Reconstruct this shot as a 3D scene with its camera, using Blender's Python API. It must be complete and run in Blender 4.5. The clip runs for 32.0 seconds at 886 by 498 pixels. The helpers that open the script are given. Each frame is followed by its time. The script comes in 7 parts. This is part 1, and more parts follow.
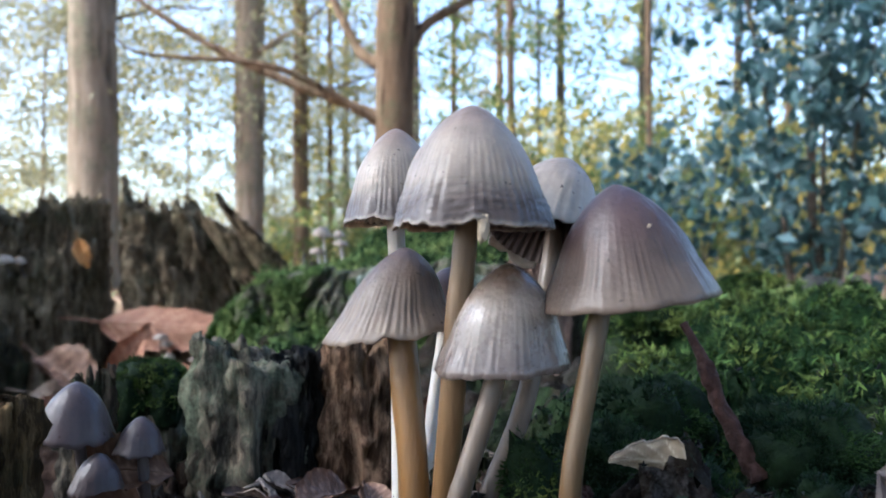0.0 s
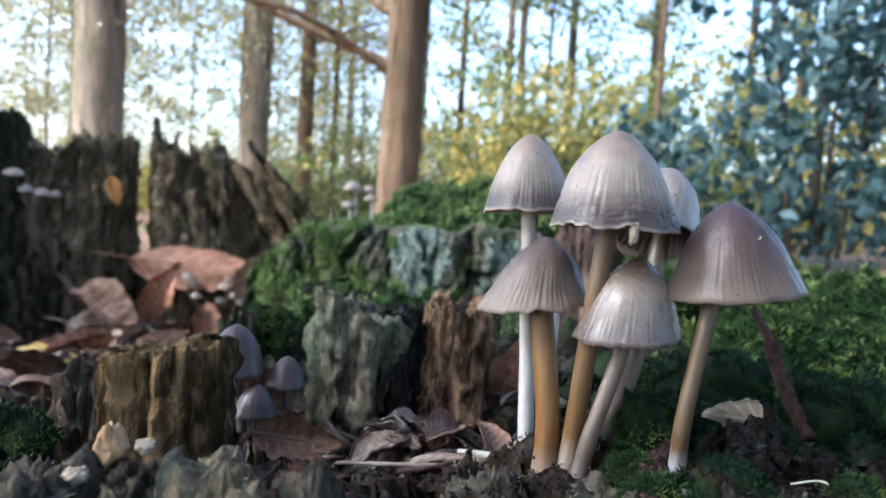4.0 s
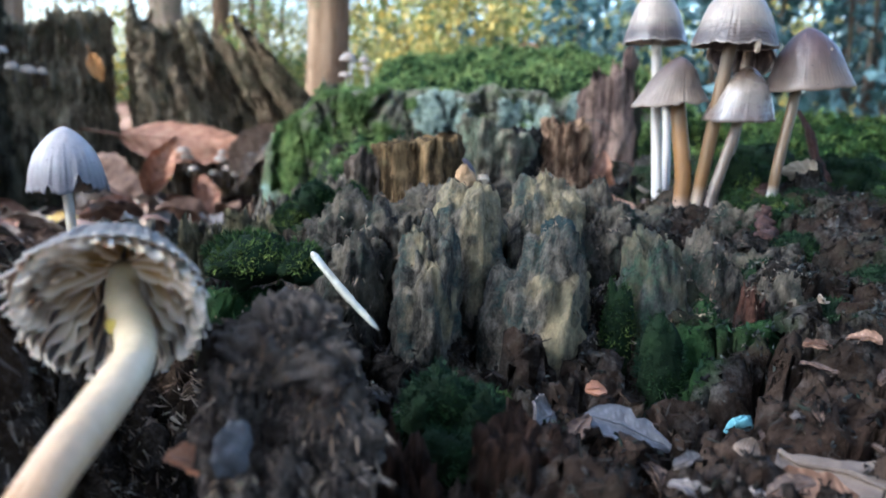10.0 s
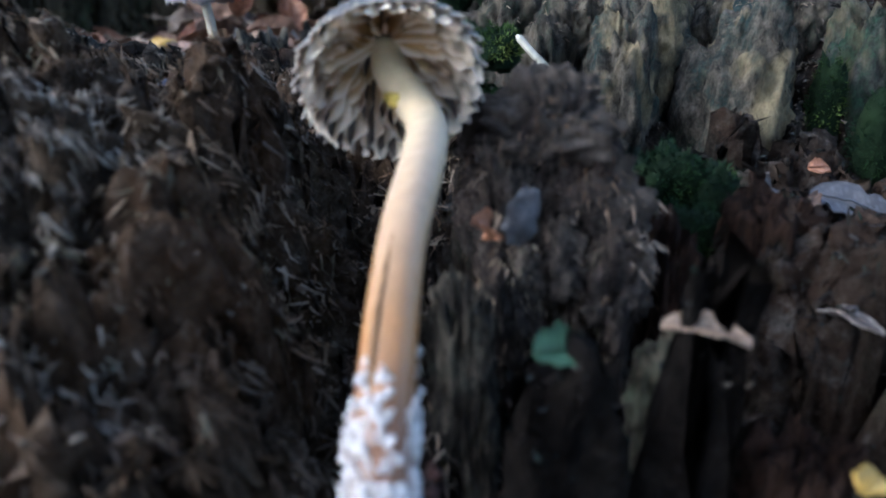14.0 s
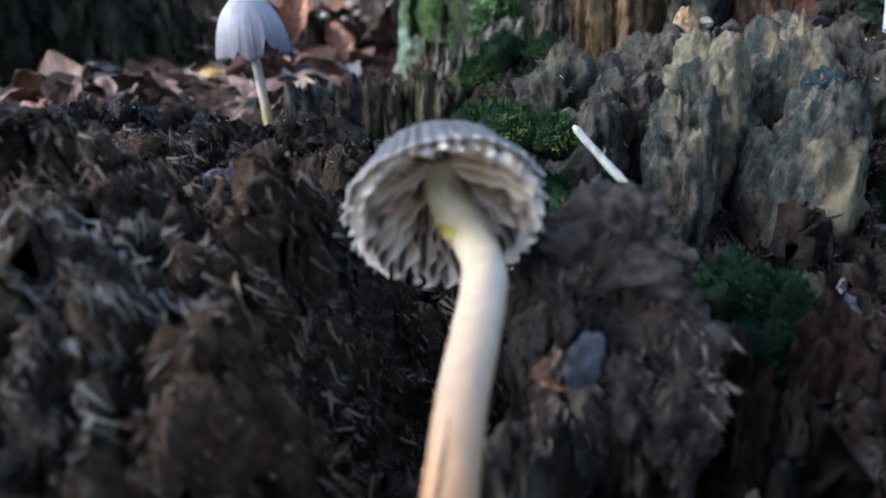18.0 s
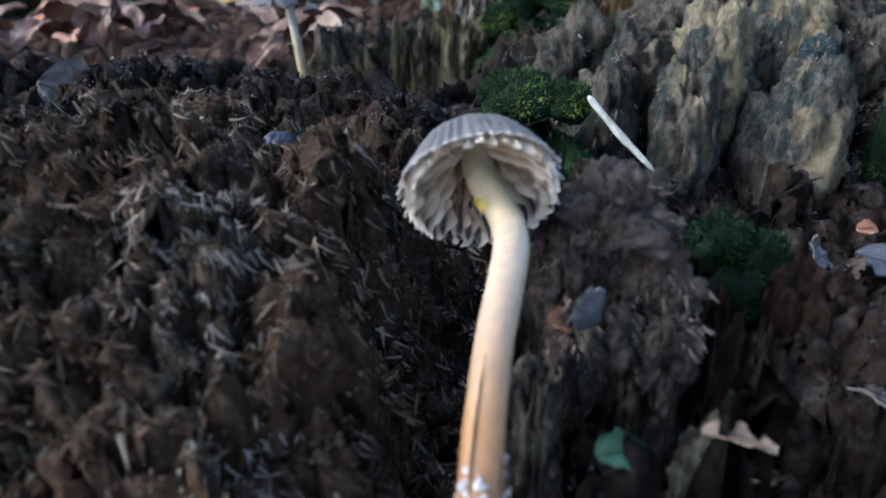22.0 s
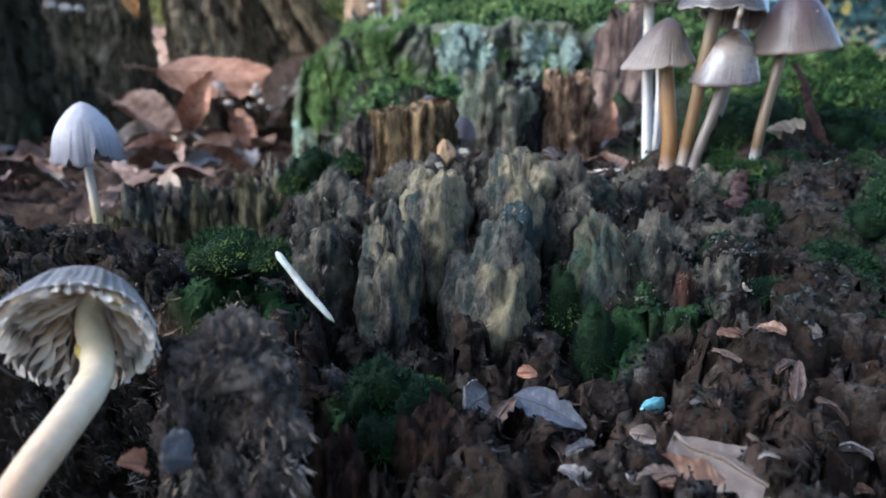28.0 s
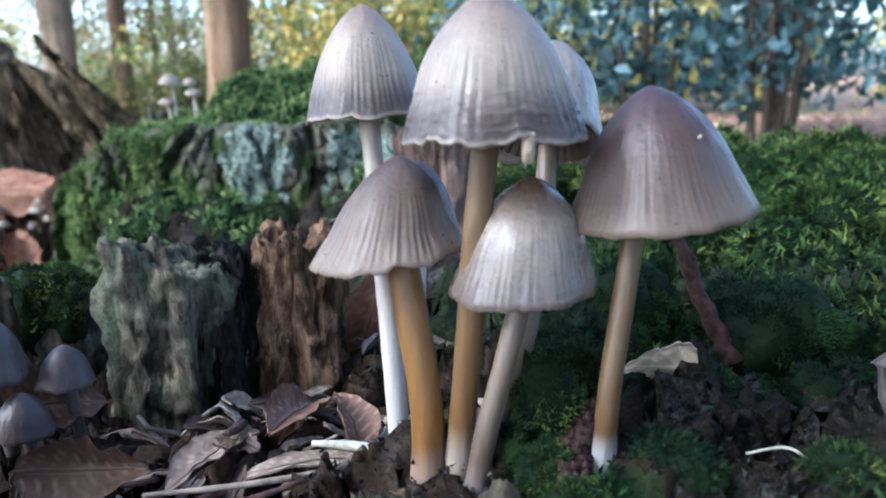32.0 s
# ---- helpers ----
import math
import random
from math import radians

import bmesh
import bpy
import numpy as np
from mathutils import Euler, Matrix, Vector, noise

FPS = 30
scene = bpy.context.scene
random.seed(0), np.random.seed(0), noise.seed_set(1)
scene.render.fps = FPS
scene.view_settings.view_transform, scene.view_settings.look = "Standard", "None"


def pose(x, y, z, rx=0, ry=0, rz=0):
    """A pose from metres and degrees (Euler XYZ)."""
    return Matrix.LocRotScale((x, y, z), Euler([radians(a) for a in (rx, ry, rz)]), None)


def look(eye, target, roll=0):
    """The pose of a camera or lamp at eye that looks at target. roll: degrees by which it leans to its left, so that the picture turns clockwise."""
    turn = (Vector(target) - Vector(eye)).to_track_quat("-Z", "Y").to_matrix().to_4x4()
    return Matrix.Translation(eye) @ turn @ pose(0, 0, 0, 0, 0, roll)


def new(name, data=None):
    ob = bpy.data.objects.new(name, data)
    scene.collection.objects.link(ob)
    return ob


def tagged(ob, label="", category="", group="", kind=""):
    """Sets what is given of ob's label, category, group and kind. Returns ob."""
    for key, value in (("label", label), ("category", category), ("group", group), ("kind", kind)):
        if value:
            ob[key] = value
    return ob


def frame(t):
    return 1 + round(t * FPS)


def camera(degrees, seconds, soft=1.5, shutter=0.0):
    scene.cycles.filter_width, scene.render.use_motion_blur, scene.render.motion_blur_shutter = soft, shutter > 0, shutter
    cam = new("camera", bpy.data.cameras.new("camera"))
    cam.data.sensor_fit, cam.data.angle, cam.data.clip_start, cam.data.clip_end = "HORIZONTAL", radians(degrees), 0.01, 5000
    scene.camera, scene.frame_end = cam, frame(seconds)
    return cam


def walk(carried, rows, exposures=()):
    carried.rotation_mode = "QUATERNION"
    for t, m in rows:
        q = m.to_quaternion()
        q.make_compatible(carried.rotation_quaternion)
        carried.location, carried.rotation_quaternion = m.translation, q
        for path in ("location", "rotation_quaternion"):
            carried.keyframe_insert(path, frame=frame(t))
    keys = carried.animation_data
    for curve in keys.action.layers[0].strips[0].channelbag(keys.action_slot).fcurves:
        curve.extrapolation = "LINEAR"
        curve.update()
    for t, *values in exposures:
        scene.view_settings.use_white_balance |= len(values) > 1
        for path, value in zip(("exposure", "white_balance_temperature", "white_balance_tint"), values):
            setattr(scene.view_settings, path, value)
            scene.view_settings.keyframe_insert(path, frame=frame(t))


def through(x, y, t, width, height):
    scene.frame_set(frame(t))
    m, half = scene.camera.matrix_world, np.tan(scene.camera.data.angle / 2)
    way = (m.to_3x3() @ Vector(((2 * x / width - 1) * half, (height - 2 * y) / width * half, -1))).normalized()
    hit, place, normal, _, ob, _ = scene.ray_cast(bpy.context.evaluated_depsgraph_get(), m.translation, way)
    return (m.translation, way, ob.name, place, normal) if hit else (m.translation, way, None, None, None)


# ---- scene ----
# ------------------------------------------------------------ camera and walk
cam = camera(61.38, 32.0, soft=1.8)
# seconds, x, y, z in metres, yaw, pitch, roll in degrees
ROWS = [
    (0.0, -0.0000, -0.0000, 0.4200, 0.00, 0.00, 0.00),
    (0.5, 0.0012, -0.0010, 0.4162, 0.16, -0.16, 0.23),
    (1.0, -0.0110, -0.0131, 0.4228, 0.12, -0.46, 0.83),
    (1.5, -0.0092, -0.0123, 0.4179, 0.40, -0.62, 1.16),
    (2.0, -0.0057, -0.0054, 0.4277, 0.67, -0.90, 0.20),
    (2.5, -0.0109, -0.0101, 0.4259, 0.86, -1.00, -0.60),
    (3.0, -0.0185, -0.0103, 0.4301, 0.82, -1.45, -1.29),
    (3.5, -0.0286, -0.0207, 0.4296, 0.48, -2.59, -2.99),
    (5.5, -0.0635, -0.0695, 0.4209, -1.47, -5.65, -3.41),
    (6.0, -0.0846, -0.0643, 0.4217, -2.58, -6.30, -3.11),
    (6.5, -0.0970, -0.0702, 0.4168, -3.17, -6.73, -3.24),
    (7.0, -0.1036, -0.0783, 0.4093, -3.77, -7.37, -4.18),
    (7.5, -0.1063, -0.0862, 0.4054, -4.24, -8.13, -4.28),
    (8.0, -0.1095, -0.0941, 0.4007, -4.45, -9.07, -4.75),
    (8.5, -0.1122, -0.0987, 0.4002, -5.24, -9.73, -3.54),
    (9.0, -0.1177, -0.1085, 0.4016, -5.83, -10.44, -3.18),
    (9.5, -0.1226, -0.1191, 0.4021, -6.14, -11.06, -2.57),
    (10.0, -0.1281, -0.1279, 0.4040, -6.05, -12.06, -2.58),
    (10.5, -0.1343, -0.1287, 0.4040, -6.07, -12.88, -2.11),
    (11.0, -0.1448, -0.1302, 0.4012, -4.35, -13.79, -1.99),
    (11.5, -0.1507, -0.1301, 0.3991, -3.85, -15.27, -1.49),
    (12.0, -0.1529, -0.1293, 0.3957, -2.84, -18.69, -0.78),
    (12.5, -0.1534, -0.1302, 0.3946, -2.37, -21.57, -0.01),
    (13.0, -0.1531, -0.1288, 0.3944, -1.72, -23.95, 0.41),
    (13.5, -0.1524, -0.1278, 0.3956, -1.37, -25.39, 0.91),
    (15.5, -0.1538, -0.1231, 0.4020, 0.59, -26.38, 0.81),
    (16.0, -0.1541, -0.1206, 0.4029, 1.08, -26.10, 0.95),
    (16.5, -0.1543, -0.1165, 0.4030, 1.51, -25.48, 1.45),
    (17.0, -0.1550, -0.1164, 0.4048, 1.77, -25.45, 1.50),
    (17.5, -0.1553, -0.1163, 0.4075, 1.97, -24.82, 1.60),
    (18.0, -0.1541, -0.1161, 0.4076, 2.23, -24.37, 1.59),
    (18.5, -0.1546, -0.1177, 0.4125, 2.67, -24.01, 1.18),
    (19.0, -0.1554, -0.1180, 0.4139, 2.99, -23.50, 1.78),
    (19.5, -0.1553, -0.1147, 0.4122, 3.27, -23.56, 2.18),
    (20.0, -0.1556, -0.1135, 0.4140, 3.36, -26.03, 2.24),
    (20.5, -0.1543, -0.1160, 0.4153, 3.70, -27.28, 1.43),
    (21.0, -0.1551, -0.1213, 0.4184, 3.67, -28.40, 1.11),
    (21.5, -0.1549, -0.1263, 0.4192, 3.71, -29.31, 1.31),
    (22.0, -0.1559, -0.1323, 0.4222, 3.51, -30.30, 1.57),
    (22.5, -0.1549, -0.1399, 0.4251, 3.69, -30.62, 1.62),
    (23.0, -0.1533, -0.1442, 0.4282, 4.22, -30.97, 0.95),
    (23.5, -0.1519, -0.1471, 0.4329, 4.11, -31.51, 1.17),
    (24.0, -0.1474, -0.1528, 0.4296, 4.39, -31.22, 1.44),
    (24.5, -0.1431, -0.1502, 0.4318, 4.76, -30.94, 1.17),
    (26.5, -0.1336, -0.1572, 0.4279, 2.05, -23.11, -1.42),
    (27.0, -0.1272, -0.1549, 0.4247, 0.67, -21.73, -1.71),
    (27.5, -0.1173, -0.1489, 0.4205, -0.95, -20.73, -2.35),
    (28.0, -0.1092, -0.1412, 0.4247, -2.76, -18.36, -1.09),
    (28.5, -0.0994, -0.1351, 0.4269, -3.90, -16.46, -0.54),
    (29.0, -0.0907, -0.1262, 0.4346, -4.97, -15.24, -0.20),
    (29.5, -0.0853, -0.1172, 0.4364, -5.90, -14.13, 0.39),
    (30.0, -0.0713, -0.0888, 0.4439, -7.19, -13.32, 1.47),
    (30.5, -0.0581, -0.0669, 0.4516, -8.53, -12.73, 2.68),
    (31.0, -0.0435, -0.0280, 0.4387, -9.65, -12.95, 2.74),
    (31.5, -0.0325, 0.0019, 0.4382, -10.87, -12.89, 2.15),
    (32.0, -0.0277, 0.0211, 0.4332, -11.97, -12.67, 1.19),
]

EXPOSURES = [(0.0, 2.30, 5450.0, 9.0), (3.5, 2.34, 5450.0, 9.0), (6.5, 2.68, 5250.0, 6.0), (10.0, 2.68, 5200.0, 7.0), (12.5, 2.40, 5200.0, 8.0), (17.0, 2.40, 5050.0, 8.0), (24.5, 2.46, 5150.0, 8.0), (28.5, 2.62, 5100.0, 7.0), (32.0, 2.56, 5100.0, 8.0)]
cam.data.dof.use_dof, cam.data.dof.focus_distance, cam.data.dof.aperture_fstop = True, 0.17, 25.0
walk(cam, [(t, pose(x, y, z, 90 + pitch, roll, yaw)) for t, x, y, z, yaw, pitch, roll in ROWS], EXPOSURES)

# ------------------------------------------------------------ world and sun
SUN_HEIGHT, SUN_TURN = 42.0, 255.0
world = bpy.data.worlds.new("woodland_sky")
scene.world = world
world.use_nodes = True
wn = world.node_tree.nodes
sky = wn.new("ShaderNodeTexSky")
sky.sky_type, sky.sun_disc = "NISHITA", False
sky.sun_elevation, sky.sun_rotation = radians(SUN_HEIGHT), radians(SUN_TURN)
sky.air_density, sky.dust_density, sky.ozone_density = 1.0, 4.0, 1.0
wn["Background"].inputs["Strength"].default_value = 0.15
world.node_tree.links.new(sky.outputs["Color"], wn["Background"].inputs["Color"])
sun = new("sun", bpy.data.lights.new("sun", "SUN"))
sun.data.energy, sun.data.angle, sun.data.color = 1.9, radians(24), (1.0, 0.985, 0.96)
sun.matrix_world = look((0, 0, 0), (-math.sin(radians(SUN_TURN)) * math.cos(radians(SUN_HEIGHT)),
                                    -math.cos(radians(SUN_TURN)) * math.cos(radians(SUN_HEIGHT)), -math.sin(radians(SUN_HEIGHT))))


# ------------------------------------------------------------ noise and mesh helpers
def hash3(i, j, k, seed):
    h = (i * 374761393 + j * 668265263 + k * 2147483647 + seed * 1274126177) & 0xFFFFFFFF
    h = ((h ^ (h >> 13)) * 1274126177) & 0xFFFFFFFF
    return ((h ^ (h >> 16)) & 0xFFFFFF) / 16777215.0


def vnoise(x, y, z, seed=0):
    """Smooth value noise from -1 to 1."""
    x, y, z = np.broadcast_arrays(np.asarray(x, float), np.asarray(y, float), np.asarray(z, float))
    i, j, k = np.floor(x).astype(np.int64), np.floor(y).astype(np.int64), np.floor(z).astype(np.int64)
    u, v, w = x - i, y - j, z - k
    u, v, w = (a * a * a * (a * (a * 6 - 15) + 10) for a in (u, v, w))
    out = 0
    for di, fu in ((0, 1 - u), (1, u)):
        for dj, fv in ((0, 1 - v), (1, v)):
            for dk, fw in ((0, 1 - w), (1, w)):
                out = out + fu * fv * fw * hash3(i + di, j + dj, k + dk, seed)
    return out * 2 - 1


def fbm(x, y, z, octaves=4, seed=0, gain=0.5):
    out, a, f = 0, 1.0, 1.0
    for n in range(octaves):
        out, a, f = out + a * vnoise(x * f, y * f, z * f, seed + 17 * n), a * gain, f * 2.03
    return out


def cells(x, y, seed=0):
    """Distances to the nearest and second nearest scattered point, and the nearest one's random value."""
    x, y = np.asarray(x, float), np.asarray(y, float)
    i, j = np.floor(x).astype(np.int64), np.floor(y).astype(np.int64)
    f1, f2, rnd = np.full(x.shape, 9.0), np.full(x.shape, 9.0), np.zeros(x.shape)
    for di in (-1, 0, 1):
        for dj in (-1, 0, 1):
            px, py = i + di + hash3(i + di, j + dj, 1, seed), j + dj + hash3(i + di, j + dj, 2, seed)
            d = np.hypot(px - x, py - y)
            near = d < f1
            f2 = np.where(near, f1, np.minimum(f2, d))
            rnd = np.where(near, hash3(i + di, j + dj, 3, seed), rnd)
            f1 = np.where(near, d, f1)
    return f1, f2, rnd


def step(a, b, v):
    t = np.clip((v - a) / (b - a), 0, 1)
    return t * t * (3 - 2 * t)


def hump(x, y, cx, cy, rx, ry):
    return np.exp(-(((x - cx) / rx) ** 2 + ((y - cy) / ry) ** 2))


def mesh_np(name, verts, faces, smooth=True, **attrs):
    """A mesh from arrays: verts (n, 3), faces (m, 3 or 4) or a list of such arrays."""
    me = bpy.data.meshes.new(name)
    verts = np.asarray(verts, np.float32).reshape(-1, 3)
    groups = faces if isinstance(faces, list) else [faces]
    groups = [np.asarray(g, np.int32) for g in groups if len(g)]
    loops = np.concatenate([g.ravel() for g in groups])
    sizes = np.concatenate([np.full(len(g), g.shape[1], np.int32) for g in groups])
    me.vertices.add(len(verts))
    me.vertices.foreach_set("co", verts.ravel())
    me.loops.add(len(loops))
    me.loops.foreach_set("vertex_index", loops)
    me.polygons.add(len(sizes))
    me.polygons.foreach_set("loop_start", np.concatenate([[0], np.cumsum(sizes)[:-1]]).astype(np.int32))
    me.polygons.foreach_set("loop_total", sizes)
    me.polygons.foreach_set("use_smooth", np.full(len(sizes), smooth))
    for key, value in attrs.items():
        at = me.attributes.new(key, "FLOAT", "POINT")
        at.data.foreach_set("value", np.asarray(value, np.float32).ravel())
    me.update(calc_edges=True)
    me.validate()
    return me


def part(name, me, material, parent=None, label=""):
    ob = new(name, me)
    if material:
        me.materials.append(material)
    if parent is not None:
        ob.parent = parent
    if label:
        ob["label"] = label
    return ob


def thing(name, label, category, group="", kind="", at=(0, 0, 0)):
    ob = new(name)
    ob.location = at
    ob.empty_display_size = 0.01
    return tagged(ob, label, category, group, kind)


def grid_faces(nu, nv, wrap=False, offset=0):
    """Quads of a grid of nv rows with nu points each."""
    m = nu if wrap else nu - 1
    a = np.arange(nv - 1)[:, None] * nu + np.arange(m)[None]
    b = np.arange(nv - 1)[:, None] * nu + (np.arange(m)[None] + 1) % nu
    return (np.stack([a, b, b + nu, a + nu], -1).reshape(-1, 4) + offset).astype(np.int32)


def smooth_path(points, count):
    """Points along a Catmull-Rom curve."""
    p = np.asarray(points, float)
    p = np.concatenate([[2 * p[0] - p[1]], p, [2 * p[-1] - p[-2]]])
    out = []
    n = len(p) - 3
    for s in np.linspace(0, n - 1e-6, count):
        i, t = int(s), s - int(s)
        a, b, c, d = p[i:i + 4]
        out.append(0.5 * (2 * b + (c - a) * t + (2 * a - 5 * b + 4 * c - d) * t * t + (3 * b - 3 * c + d - a) * t ** 3))
    return np.array(out)


def tube(points, radii, nu=12, rough=0.0, scale=1.0, seed=0, flat=1.0):
    """A tube along points, closed at both ends: verts, faces, the share of the way (0 to 1)."""
    p = np.asarray(points, float)
    n = len(p)
    radii = np.interp(np.linspace(0, 1, n), np.linspace(0, 1, len(radii)), radii)
    ahead = np.gradient(p, axis=0)
    ahead /= np.linalg.norm(ahead, axis=1)[:, None] + 1e-12
    side = np.cross(ahead, [0.31, 0.17, 0.93]) if abs(ahead[:, 2]).mean() < 0.8 else np.cross(ahead, [0.93, 0.17, 0.31])
    side /= np.linalg.norm(side, axis=1)[:, None] + 1e-12
    up = np.cross(side, ahead)
    th = np.linspace(0, 2 * np.pi, nu, endpoint=False)
    ring = p[:, None] + radii[:, None, None] * (np.cos(th)[None, :, None] * side[:, None] + flat * np.sin(th)[None, :, None] * up[:, None])
    if rough:
        d = rough * fbm(ring[..., 0] * scale, ring[..., 1] * scale, ring[..., 2] * scale * 0.35, 4, seed)
        out = ring - p[:, None]
        ring = ring + out * d[..., None]
    verts = np.concatenate([ring.reshape(-1, 3), p[:1], p[-1:]])
    a = np.arange(nu)
    b = (a + 1) % nu
    ends = np.concatenate([np.stack([b, a, np.full(nu, n * nu)], -1), np.stack([a, b, np.full(nu, n * nu + 1)], -1) + np.array([(n - 1) * nu, (n - 1) * nu, 0])])
    v = np.concatenate([np.repeat(np.linspace(0, 1, n), nu), [0, 1]])
    return verts, [grid_faces(nu, n, True), ends.astype(np.int32)], v


def joined(pieces):
    """Joins (verts, faces list) pieces into one pair."""
    vs, tri, quad, n = [], [], [], 0
    for v, fs in pieces:
        for f in (fs if isinstance(fs, list) else [fs]):
            (tri if f.shape[1] == 3 else quad).append(f + n)
        vs.append(v)
        n += len(v)
    out = [np.concatenate(g) for g in (quad, tri) if g]
    return np.concatenate(vs), out


# ------------------------------------------------------------ materials
def material(name, rough=0.8, bump=0.0, bump_scale=200.0, spec=0.3, stretch=(1, 1, 1), detail=8.0):
    """A principled material with a noise bump; returns it with its node tools."""
    m = bpy.data.materials.new(name)
    m.use_nodes = True
    nt = m.node_tree
    bs = nt.nodes["Principled BSDF"]
    bs.inputs["Roughness"].default_value = rough
    bs.inputs["Specular IOR Level"].default_value = spec
    co = nt.nodes.new("ShaderNodeTexCoord")
    mp = nt.nodes.new("ShaderNodeMapping")
    mp.inputs["Scale"].default_value = stretch
    nt.links.new(co.outputs["Object"], mp.inputs["Vector"])
    if bump:
        nz = nt.nodes.new("ShaderNodeTexNoise")
        nz.inputs["Scale"].default_value, nz.inputs["Detail"].default_value = bump_scale, detail
        nt.links.new(mp.outputs[0], nz.inputs["Vector"])
        bp = nt.nodes.new("ShaderNodeBump")
        bp.inputs["Strength"].default_value = min(1.0, bump)
        bp.inputs["Distance"].default_value = 0.6 / bump_scale
        nt.links.new(nz.outputs[0], bp.inputs["Height"])
        nt.links.new(bp.outputs[0], bs.inputs["Normal"])
    return m, nt, bs, mp


def noise_node(nt, vec, scale, detail=6.0, rough=0.6):
    n = nt.nodes.new("ShaderNodeTexNoise")
    n.inputs["Scale"].default_value, n.inputs["Detail"].default_value, n.inputs["Roughness"].default_value = scale, detail, rough
    nt.links.new(vec, n.inputs["Vector"])
    return n.outputs[0]


def ramp(nt, fac, stops):
    r = nt.nodes.new("ShaderNodeValToRGB")
    el = r.color_ramp.elements
    while len(el) < len(stops):
        el.new(0.5)
    for e, (pos, col) in zip(el, stops):
        e.position, e.color = pos, (*col, 1)
    nt.links.new(fac, r.inputs[0])
    return r.outputs[0]


def mix(nt, fac, a, b, mode="MIX"):
    n = nt.nodes.new("ShaderNodeMix")
    n.data_type, n.blend_type = "RGBA", mode
    for sock, val in ((n.inputs[0], fac), (n.inputs[6], a), (n.inputs[7], b)):
        if isinstance(val, (int, float)):
            sock.default_value = val
        elif isinstance(val, tuple):
            sock.default_value = (*val, 1)
        else:
            nt.links.new(val, sock)
    return n.outputs[2]


def attr(nt, name):
    n = nt.nodes.new("ShaderNodeAttribute")
    n.attribute_name = name
    return n.outputs["Fac"]


def math_node(nt, op, a, b=0.0):
    n = nt.nodes.new("ShaderNodeMath")
    n.operation = op
    for sock, val in zip(n.inputs, (a, b)):
        if isinstance(val, (int, float)):
            sock.default_value = val
        else:
            nt.links.new(val, sock)
    return n.outputs[0]


def island(nt):
    return nt.nodes.new("ShaderNodeNewGeometry").outputs["Random Per Island"]


def obj_random(nt):
    return nt.nodes.new("ShaderNodeObjectInfo").outputs["Random"]


def wood_material(name, dark, mid, pale, fibre=60.0, algae=(0.07, 0.10, 0.05), algae_amount=0.45, lichen=0.0, along=0.10):
    """Weathered wood: upright fibres, dark splits, pale worn edges, green algae and a little lichen."""
    m, nt, bs, mp = material(name, 0.9, 0.0, 1.0, 0.08, (1, 1, along))
    vec = mp.outputs[0]
    co = nt.nodes["Texture Coordinate"].outputs["Object"]
    strands = noise_node(nt, vec, fibre, 10, 0.75)
    c = ramp(nt, strands, [(0.30, dark), (0.46, mid), (0.60, pale), (0.72, mid)])
    big = noise_node(nt, co, fibre * 0.12, 5)
    c = mix(nt, ramp(nt, big, [(0.38, (0, 0, 0)), (0.62, (0.85, 0.85, 0.85))]), c, mix(nt, 0.65, c, dark))
    g = ramp(nt, noise_node(nt, co, fibre * 0.16, 8, 0.7), [(0.62 - algae_amount * 0.3, (0, 0, 0)), (0.78 - algae_amount * 0.25, (1, 1, 1))])
    speck = ramp(nt, noise_node(nt, co, fibre * 2.2, 6, 0.7), [(0.36, tuple(v * 0.35 for v in algae)), (0.64, tuple(v * 1.35 for v in algae))])
    c = mix(nt, math_node(nt, "MULTIPLY", g, 0.8), c, speck)
    if lichen:
        patch = ramp(nt, noise_node(nt, co, fibre * 0.20, 4, 0.6), [(0.50 - lichen * 0.12, (0, 0, 0)), (0.58 - lichen * 0.10, (1, 1, 1))])
        grain = ramp(nt, noise_node(nt, co, fibre * 1.1, 10, 0.8), [(0.44, (0, 0, 0)), (0.52, (1, 1, 1))])
        c = mix(nt, math_node(nt, "MULTIPLY", patch, grain), c, (0.30, 0.40, 0.34))
    cracks = ramp(nt, noise_node(nt, vec, fibre * 0.45, 6, 0.6), [(0.34, (1, 1, 1)), (0.40, (0, 0, 0))])
    c = mix(nt, math_node(nt, "MULTIPLY", cracks, 0.85), c, tuple(v * 0.4 for v in dark))
    nt.links.new(c, bs.inputs["Base Color"])
    relief = math_node(nt, "SUBTRACT", math_node(nt, "ADD", strands, math_node(nt, "MULTIPLY", noise_node(nt, co, fibre * 1.5, 8, 0.75), 0.8)), cracks)
    bp = nt.nodes.new("ShaderNodeBump")
    bp.inputs["Strength"].default_value, bp.inputs["Distance"].default_value = 1.0, 0.5 / fibre
    nt.links.new(relief, bp.inputs["Height"])
    nt.links.new(bp.outputs[0], bs.inputs["Normal"])
    return m


